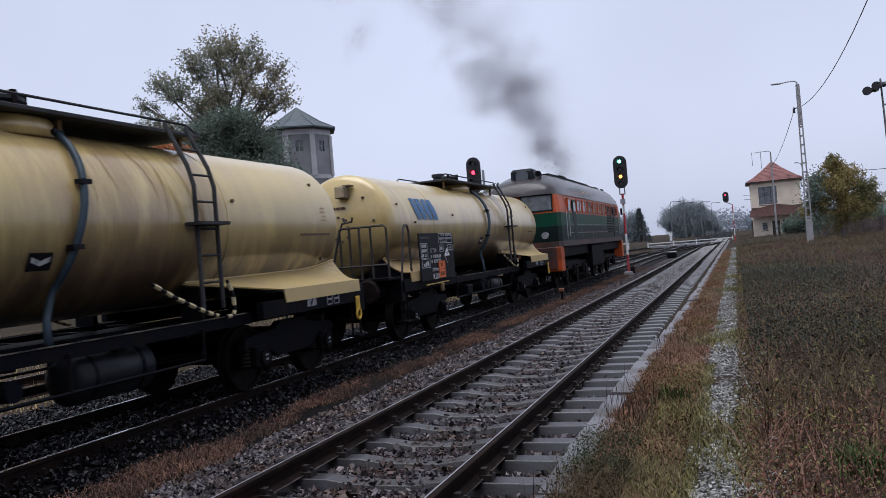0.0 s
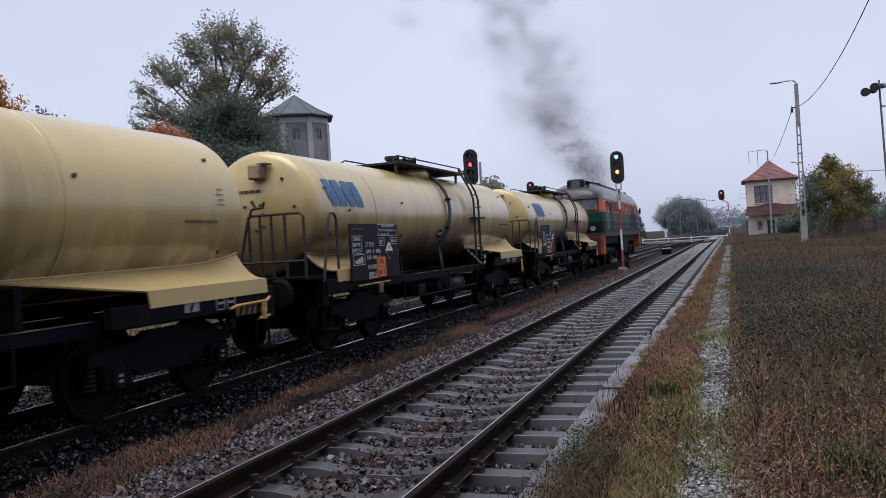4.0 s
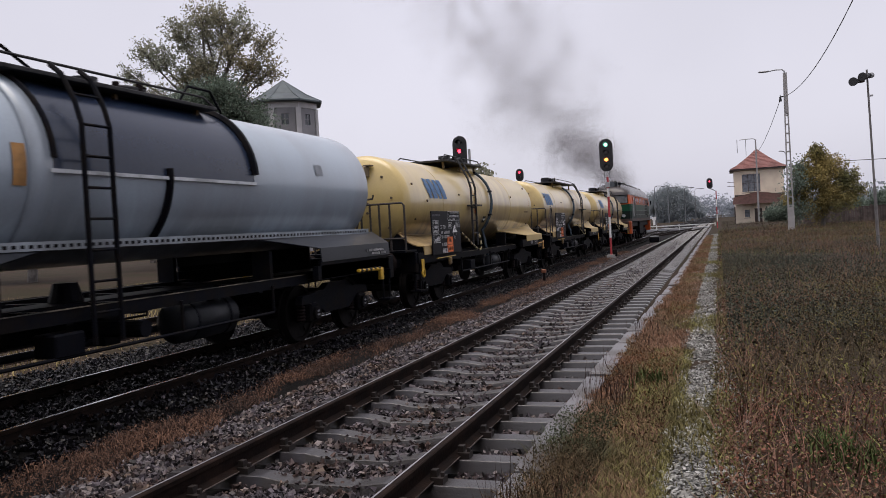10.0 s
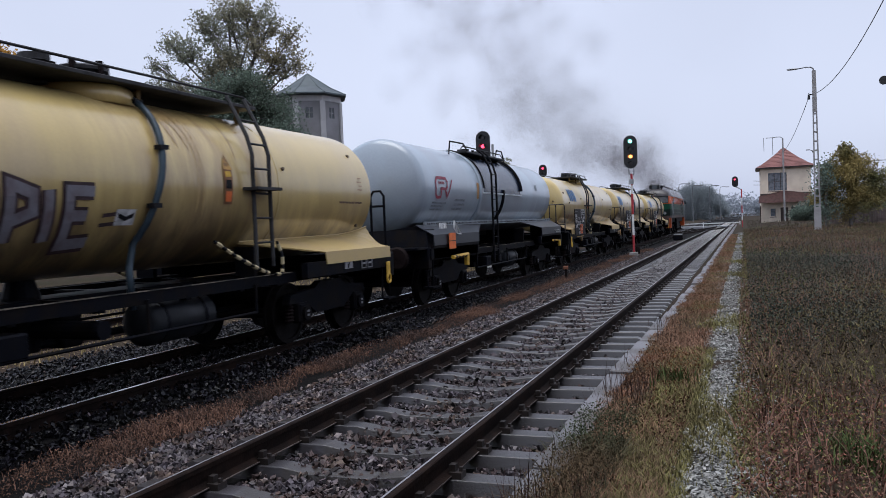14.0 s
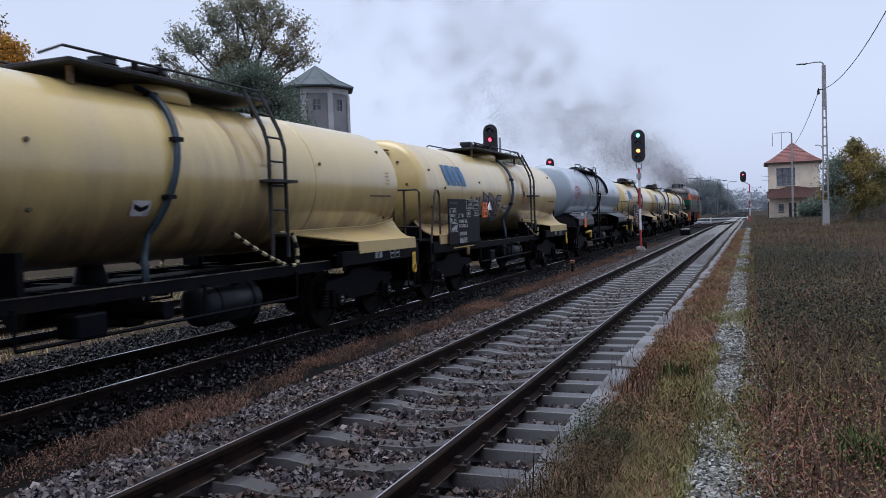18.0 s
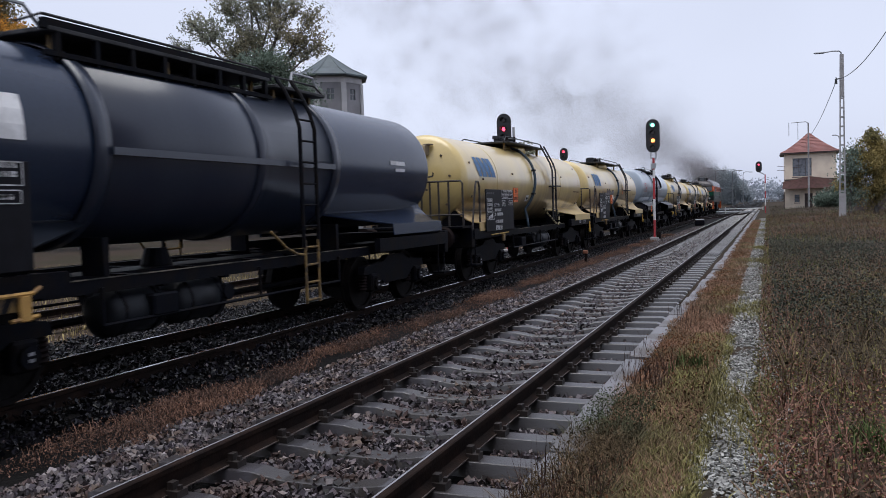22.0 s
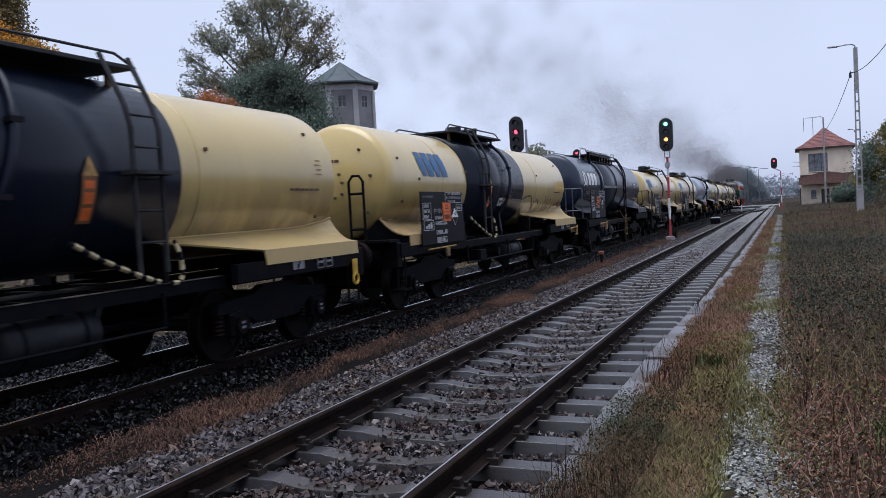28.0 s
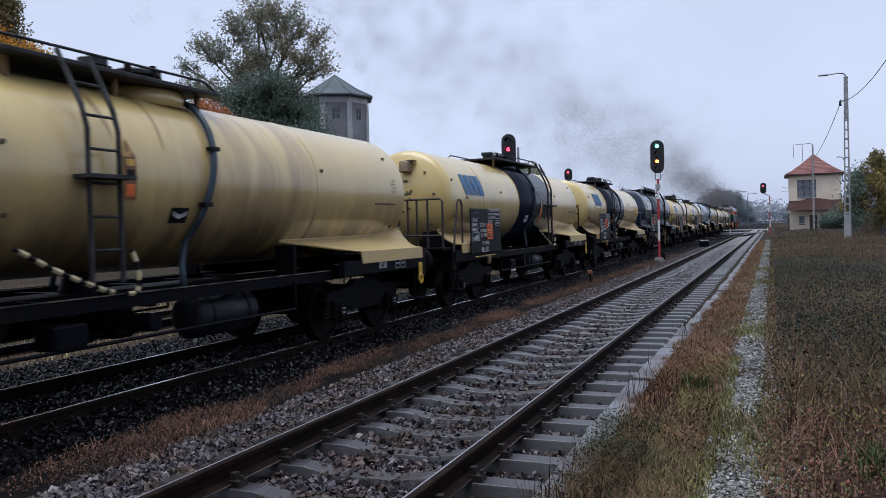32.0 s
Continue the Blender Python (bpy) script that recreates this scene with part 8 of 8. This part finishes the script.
# ---------------------------------------------------------------- trees
def deciduous(name, label, x, y, base, lobes, leaves, size, material, trunk=0.45, fork=4.0, spread=0.5, twig=9, group="trees", seed=1, bark=None):
    """Trunk, limbs to each lobe of the crown, twigs, and leaf sprays gathered round the twigs."""
    rnd = random.Random(seed)
    bark = bark or BARK
    s = thing(name, label, "tree", group, m=pose(x, y, base))
    f = Vector((0, 0, fork))
    part("trunk", T([(0, 0, -0.3), (0.1, 0, fork * 0.5), f], trunk, 10, trunk * 0.7), bark, s)
    top = max(q[2] for q in lobes)
    part("leader", T([f, (0.2, 0, (fork + top) / 2), (0, 0, top)], trunk * 0.68, 8, trunk * 0.12), bark, s)
    total = sum(r ** 2 for *_, r in lobes)
    bm = bmesh.new()
    places = []
    for cx, cy, cz, r in lobes:
        c = Vector((cx, cy, cz))
        start = Vector((0, 0, max(fork * 0.7, fork + (cz - fork) * 0.5 - 0.15 * math.hypot(cx, cy))))
        mid = start.lerp(c, 0.5) + Vector((rnd.uniform(-.5, .5), rnd.uniform(-.5, .5), r * 0.1))
        part("limb", T([start, mid, c], trunk * 0.32, 7, trunk * 0.09), bark, s)
        tips = []
        for k in range(twig):
            d = Vector((rnd.gauss(0, 1), rnd.gauss(0, 1), rnd.gauss(0.25, 0.9))).normalized()
            st = mid.lerp(c, rnd.uniform(0.3, 1.0))
            e = c + d * r * rnd.uniform(0.75, 1.12)
            m1 = st.lerp(e, 0.55) + Vector((rnd.gauss(0, .25), rnd.gauss(0, .25), rnd.gauss(0.1, .25))) * (r * 0.2)
            tube(bm, [st, m1, e], trunk * 0.10, 5, 0.012)
            tips += [(st.lerp(m1, 0.5), 0.8), (m1, 1.0), (m1.lerp(e, 0.5), 1.0), (e, 0.8)]
            for j in range(2):
                e2 = m1 + Vector((rnd.gauss(0, 1), rnd.gauss(0, 1), rnd.gauss(0.2, 0.8))).normalized() * r * rnd.uniform(0.3, 0.55)
                tube(bm, [m1, e2], trunk * 0.05, 4, 0.01)
                tips += [(e2, 0.9), (m1.lerp(e2, 0.6), 0.8)]
        n = int(leaves * r ** 2 / total / len(tips))
        for p, q in tips:
            places.append(RNG.normal(0, 1, (n, 3)) * (spread * r * 0.32 * q) + np.array(p))
    tagged(part("twig_spray", bm, bark, s), kind="stuff")
    tagged(leaf_cloud("leaves", np.concatenate(places), size, material, s), kind="stuff")
    return s


deciduous("poplar_tree", "tall half-bare tree with sparse dull green leaves", -38.8, 60, -0.2,
          [(0.3, 0, 20.3, 2.4), (2.6, 0.4, 20.6, 1.9), (-2.0, -0.5, 20.1, 1.8), (4.3, 0, 19.6, 1.3), (-6.5, 0.3, 18.9, 1.5), (-4.4, 0, 17.8, 1.6), (-7.7, 0, 15.4, 1.4), (-9.0, 0.2, 13.6, 1.2),
           (-5.6, 0, 14.7, 1.8), (6.2, 0.4, 18.4, 1.3), (6.9, 0, 16.1, 1.3), (4.9, -0.3, 16.3, 1.6), (0.5, 0, 17.2, 2.3), (-2.4, 0.5, 16.2, 2.0), (3.4, -0.4, 17.7, 1.7), (-1.0, 1, 14.0, 2.5), (2.6, 0, 14.2, 2.0), (-7.4, 0, 12.2, 1.6), (-9.6, 0, 11.6, 1.3), (-8.2, 0, 17.4, 1.0)],
          25000, 0.13, LEAF, 0.42, 8.0, 0.50, 15, seed=2)
deciduous("broadleaf_tree", "dense dark green broadleaf tree before the tower", -36.3, 56, 0.5,
          [(1.6, 0, 12.4, 2.3), (-1.3, 0, 11.8, 2.1), (3.8, 0, 11.0, 1.9), (1.7, 0, 10.5, 2.6), (4.4, 0, 8.6, 2.6), (-1.5, 0, 9.8, 2.5), (5.2, 0, 6.0, 2.6), (-3.7, 0, 7.6, 2.8), (1.0, -1, 7.0, 3.6), (3.0, -1, 5.0, 3.4), (-5.0, 0, 5.5, 2.6)],
          110000, 0.115, LEAF_DARK, 0.4, 3.5, 0.55, 22, seed=3)
deciduous("maple_tree", "autumn tree with golden orange leaves", -39.6, 35, 1.3,
          [(-1.4, 0, 9.6, 3.0), (1.7, 0, 8.6, 2.6), (-4.5, 0, 9.0, 3.4), (1.5, -0.5, 6.0, 3.0), (-3, -1, 6.0, 3.6), (3.4, 0, 6.4, 2.0), (3.6, 0.5, 4.2, 2.4), (0.5, 0.2, 10.8, 1.6), (2.6, 0, 9.7, 1.9), (-2.0, 0, 12.0, 2.0)],
          130000, 0.105, LEAF_ORANGE, 0.45, 3.0, 0.45, 24, seed=4)
deciduous("olive_tree", "tall olive-brown autumn tree behind the golden one", -44.0, 37, 0.0,
          [(0.6, 0, 14.6, 2.6), (-2.5, 0, 16.0, 3.2), (2.2, 0, 12.6, 2.0), (-4.5, 0, 13.0, 3.2), (1.8, 0, 16.8, 1.7), (-0.5, 0.5, 18.2, 2.4), (-6.0, 0, 17.0, 3.0)],
          90000, 0.11, LEAF_OLIVE, 0.45, 6.0, 0.45, 24, seed=14)
deciduous("dark_tree", "darker half-green autumn tree beside the golden one", -35.6, 37, -0.2,
          [(0.2, 0, 9.4, 1.5), (1.3, 0, 7.8, 1.7), (-1.5, 0.5, 7.2, 2.0), (0.5, -0.5, 5.2, 2.2), (2.6, 0, 5.8, 1.4), (2.4, 0, 3.6, 1.6)],
          46000, 0.10, LEAF_DARK, 0.3, 2.5, 0.5, 20, seed=5)
deciduous("rowan_tree", "small bright orange autumn tree behind the train", -35.8, 48, 0.6,
          [(0.6, 0, 9.0, 1.7), (-1.2, 0, 8.3, 1.7), (1.8, 0, 8.0, 1.6), (-2.0, 0, 6.6, 1.8), (0.3, -0.5, 6.2, 2.2), (2.0, 0, 5.6, 1.8), (-1.0, 0, 4.2, 2.0)],
          70000, 0.095, LEAF_RED, 0.22, 3.0, 0.5, 18, seed=6)
deciduous("small_tree", "bushy small tree with yellowing leaves by the mast", 9.55, 62, 0.3,
          [(-0.3, 0, 4.7, 0.9), (0.6, 0, 4.2, 1.1), (-1.2, 0, 3.8, 0.9), (1.5, 0, 3.3, 1.0), (-0.2, -0.5, 3.1, 1.3), (-1.4, 0, 2.3, 1.1), (1.3, -0.4, 2.0, 1.1), (0.1, 0, 1.5, 1.3), (2.3, 0, 2.4, 0.7), (-0.2, 0, 5.4, 0.5)],
          30000, 0.075, LEAF_YELLOW, 0.16, 1.2, 0.55, 16, seed=7)
deciduous("small_tree", "sparse shrub with few leaves beside the lamp mast", 7.9, 61, 0.3,
          [(0, 0, 4.0, 0.8), (-0.3, 0, 2.6, 0.9), (0.3, 0, 1.2, 1.0), (0.4, 0, 3.2, 0.8)],
          2600, 0.08, LEAF_DARK, 0.09, 1.0, 0.9, 9, seed=8)
deciduous("hedge_tree", "dark green bushes behind the fence", 16.0, 76, 0.3,
          [(-3, 0, 1.0, 1.3), (0, 0, 1.1, 1.4), (3, 0, 1.4, 1.5), (6.5, 0, 1.6, 1.6), (10, 0, 1.6, 1.7), (14, 0, 1.8, 1.8)],
          36000, 0.12, LEAF_DARK, 0.2, 1.0, 1.0, 10, seed=9)
deciduous("shrub", "dark shrub growing against the signal box", 9.9, 108, 0.1,
          [(-0.4, -0.5, 1.3, 1.0), (-1.2, 0, 0.8, 0.8), (1.2, 0, 2.0, 1.1), (2.4, 0, 1.8, 1.2), (0.4, 0, 0.7, 1.0)],
          14000, 0.12, LEAF_DARK, 0.12, 0.6, 1.0, 9, seed=10)
deciduous("small_tree", "low tree behind the train near the red signal", -16.5, 66, -0.2,
          [(0, 0, 5.2, 1.5), (1.4, 0, 4.6, 1.2), (-1.4, 0, 4.4, 1.5), (0, 0, 3.2, 1.8)],
          4500, 0.2, LEAF, 0.15, 1.6, 0.9, 9, seed=11)
# far trees: leaves and bark share the colour with haze painted in
deciduous("far_tree", "distant broad tree beyond the crossing, haze in its colour", -13.5, 300, -0.2,
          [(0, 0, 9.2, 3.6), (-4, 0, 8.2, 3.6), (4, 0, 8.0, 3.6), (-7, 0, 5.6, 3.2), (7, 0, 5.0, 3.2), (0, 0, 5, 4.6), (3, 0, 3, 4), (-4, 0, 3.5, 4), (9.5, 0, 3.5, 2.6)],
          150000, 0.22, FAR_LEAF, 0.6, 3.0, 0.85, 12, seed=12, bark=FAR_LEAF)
deciduous("far_tree", "distant tree row beside the line, haze in its colour", -48, 290, -0.2,
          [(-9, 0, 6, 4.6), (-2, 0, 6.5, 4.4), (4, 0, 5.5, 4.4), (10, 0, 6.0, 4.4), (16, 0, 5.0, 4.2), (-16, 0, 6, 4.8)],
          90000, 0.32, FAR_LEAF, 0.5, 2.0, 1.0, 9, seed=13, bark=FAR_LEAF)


def spruce(x, y, h, r):
    s = thing("spruce_tree", "dark pointed spruce beyond the crossing", "tree", "trees", m=pose(x, y, -0.2))
    part("trunk", T([(0, 0, 0), (0, 0, h)], 0.25, 8, 0.03), BARK, s)
    pts = []
    for k in range(16):
        z = h * (0.1 + 0.88 * k / 16)
        rr = r * (1 - (z / h) ** 0.9) + 0.15
        for j in range(11):
            a = 2 * math.pi * (j / 11 + 0.37 * k)
            q = RNG.random((26, 1)) ** 0.7
            tip = np.array([math.cos(a) * rr, math.sin(a) * rr, -0.28 * rr])
            pts.append(np.array([0, 0, z]) + q * tip * RNG.uniform(0.8, 1.1) + RNG.normal(0, 0.12, (26, 3)))
    tagged(leaf_cloud("needles", np.concatenate(pts), 0.32, NEEDLE, s), kind="stuff")


spruce(-24.4, 250, 10.6, 4.2)

# woods at the horizon, distance haze put into their leaf colour
def far_woods(name, x0, x1, y, h, n, size, material, seed):
    rnd = random.Random(seed)
    pts = []
    x = x0
    while x < x1:
        hh = h * rnd.uniform(0.6, 1.1)
        k = int(n * hh / h)
        p = RNG.normal(0, 1, (k, 3)) * np.array([hh * 0.3, hh * 0.3, hh * 0.27]) + np.array([x, y + rnd.uniform(-20, 20), hh * 0.5])
        p[:, 2] = np.clip(p[:, 2], 0, hh)
        pts.append(p)
        x += hh * rnd.uniform(0.35, 0.6)
    tagged(leaf_cloud(name, np.concatenate(pts), size, material), "woods far along the line, haze in their colour", "woods", kind="stuff")


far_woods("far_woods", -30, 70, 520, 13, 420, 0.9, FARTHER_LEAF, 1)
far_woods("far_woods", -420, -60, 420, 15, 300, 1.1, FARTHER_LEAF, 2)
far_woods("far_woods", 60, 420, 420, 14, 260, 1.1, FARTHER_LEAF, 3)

# ---------------------------------------------------------------- unseen block with a roof behind the camera, added to cut sky light
st = thing("unseen_light_block", "unseen plain brick block added to cut low sky light", "wall", kind="structure")
part("wall", B(7.0, 16.0, -52.0, -2.5, 0.0, 8.5), mat("dark_brick_wall", (0.16, 0.09, 0.07), 0.9, 0, 0.2, 1.0, 20, 0.2), st)
part("roof", prism(bmesh.new(), [(6.2, -52.8), (16.8, -52.8), (16.8, -1.7), (6.2, -1.7)], 8.5, 12.5, 3.5), TILE, st)

# ---------------------------------------------------------------- fence beyond the field
for k in range(13):
    fc = thing("board_fence", "weathered dark board fence section behind the field", "fence", "fence sections", m=pose(9.2 + 2.45 * k, 71.0 + 0.1 * k, 0.35))
    part("post", B(-0.06, 0.06, -0.06, 0.06, -0.3, 1.35), WOOD_FENCE, fc)
    part("rail", B(0.0, 2.4, 0.05, 0.09, 0.3, 0.4), WOOD_FENCE, fc)
    part("rail", B(0.0, 2.4, 0.05, 0.09, 0.95, 1.05), WOOD_FENCE, fc)
    for j in range(14):
        part("board", B(0.07 + 0.168 * j, 0.07 + 0.168 * j + 0.155, 0.0, 0.035, 0.0, 1.22 + random.uniform(-0.05, 0.05)), WOOD_FENCE, fc)

# ---------------------------------------------------------------- exhaust smoke
SOOT = mat("diesel_soot", (0.22, 0.20, 0.205), 0.95, 0, 0.15, 2.0, 9)
SOOT.node_tree.nodes["Principled BSDF"].inputs["Specular IOR Level"].default_value = 0.0
STACK = 36.5 + 0.9           # the exhaust, along the line at the start
PUFFS = []


def puff_mesh(n, k, sigma, long, fleck=0.0040):
    """A loose cloud of tiny soot flecks, thick in the middle and thin towards its ragged edge."""
    p = RNG.normal(0, 1, (n * 2, 3))
    d = p / np.linalg.norm(p, axis=1)[:, None]
    lump = 1 + 0.35 * np.sin(3 * d[:, 0] + k) * np.cos(2 * d[:, 1] - k) + 0.25 * np.sin(5 * d[:, 2] + 2 * k)
    p = p * sigma * lump[:, None]
    p = p[np.linalg.norm(p, axis=1) < 2.2 * sigma][:n] * np.array([1.0, long, 1.0])
    tri = np.array([[0, -1, 0], [0.9, 0.6, 0], [-0.9, 0.6, 0]], float)[None] * RNG.uniform(0.5, 1.3, (len(p), 1, 1)) * fleck
    v = np.einsum("nij,nkj->nki", turns(len(p)), np.repeat(tri, 1, 0)) + p[:, None, :]
    me = bpy.data.meshes.new("puff")
    me.from_pydata(v.reshape(-1, 3).tolist(), [], (np.arange(3 * len(p)).reshape(-1, 3)).tolist())
    me.materials.append(SOOT)
    return me


def smoke():
    """Puffs of soot; each leaves the exhaust at its own time and drifts up and away from the others."""
    plume = thing("smoke_plume", "dark grey diesel smoke rising from the locomotive", "smoke", kind="stuff")
    kinds = [puff_mesh(11000, k, q, 1.9) for k, q in enumerate((0.30, 0.55, 0.30, 0.42, 0.30))]
    wide = [puff_mesh(11000, k, 0.95, q, 0.0047) for k, q in enumerate((1.3, 1.8, 2.2, 1.5))]
    middle = [puff_mesh(11000, k + 2, 0.55, q, 0.0045) for k, q in enumerate((1.4, 2.0, 1.7, 2.4))]
    rnd = random.Random(12)
    born, i = -8.0, 0
    while born < 31.5:
        swell = 0.75 + 0.4 * math.sin(1.9 * born) + 0.25 * math.sin(4.3 * born + 1)
        ob = share("puff", wide[i % 4] if rnd.random() < (born - 9) / 6 else middle[i % 4] if rnd.random() < (born + 1) / 6 else kinds[i % 5], plume, Matrix.Identity(4))
        PUFFS.append((ob, born, [rnd.gauss(0, 1) for _ in range(3)], [rnd.uniform(-60, 60) for _ in range(3)], rnd.uniform(0.85, 1.15)))
        i += 1
        born += (0.022 + 0.008 * max(0, min(1, (4 - born) / 3)) - 0.0003 * max(0, born)) / max(0.35, swell)


smoke()
# ---------------------------------------------------------------- everything that moves
def puff_place(t, born, way, turn, size):
    """Inside the engine room until it is born, then up, with the wind, and apart from the others."""
    if t < born:
        return pose(X2, STACK + run(t), Z2 + 3.05)
    a = t - born
    late = min(1, max(0, (born + 1) / 9))
    up = (0.6 * (1 - math.exp(-a / 0.9)) + (1.35 - 0.62 * late) * a) * size
    wide = (0.22 + 0.25 * late) * (1 - math.exp(-a / 0.3)) + (0.12 + 0.09 * min(1, max(0, born / 12))) * a + (0.012 + 0.008 * min(1, max(0, born / 12))) * min(a, 8) ** 2
    carry = RUN[0] * 0.5 * (1 - math.exp(-a / 0.8))
    wind = (0.10 + 0.40 * late) * a + (0.22 + 0.44 * late) * (a - 1.5 * (1 - math.exp(-a / 1.5)))
    sway = 0.35 * math.sin(0.9 * born + 0.8 * a) * min(1, a / 3)
    return pose(X2 + wide * way[0] - wind + sway, STACK + run(born) + carry + wide * way[1] - 0.15 * a, Z2 + 3.05 + 1.1 * min(1, a / 0.5) + up + 0.7 * wide * way[2], turn[0] * a * 0.2, turn[1] * a * 0.15, math.copysign(min(25 + abs(turn[2]), 28 * a), turn[2]))


def motions():
    times = [0.5 * k for k in range(65)]
    for ob, at in MOVERS:
        walk(ob, [(t, pose(X2, at + run(t), Z2)) for t in times])
    step = [k * 32.0 / 213 for k in range(214)]
    for ob, at, r in SPINNING:
        walk(ob, [(t, pose(at.x, at.y, at.z, -math.degrees(run(t) / r))) for t in step])
    for ob, born, way, turn, size in PUFFS:
        rows = sorted({0.0, 32.0, *[k * 1.0 for k in range(33)], *([round(born, 2), round(born + 0.4, 2)] if 0.1 < born < 31.5 else [])})
        walk(ob, [(t, puff_place(t, born, way, turn, size)) for t in rows])


motions()
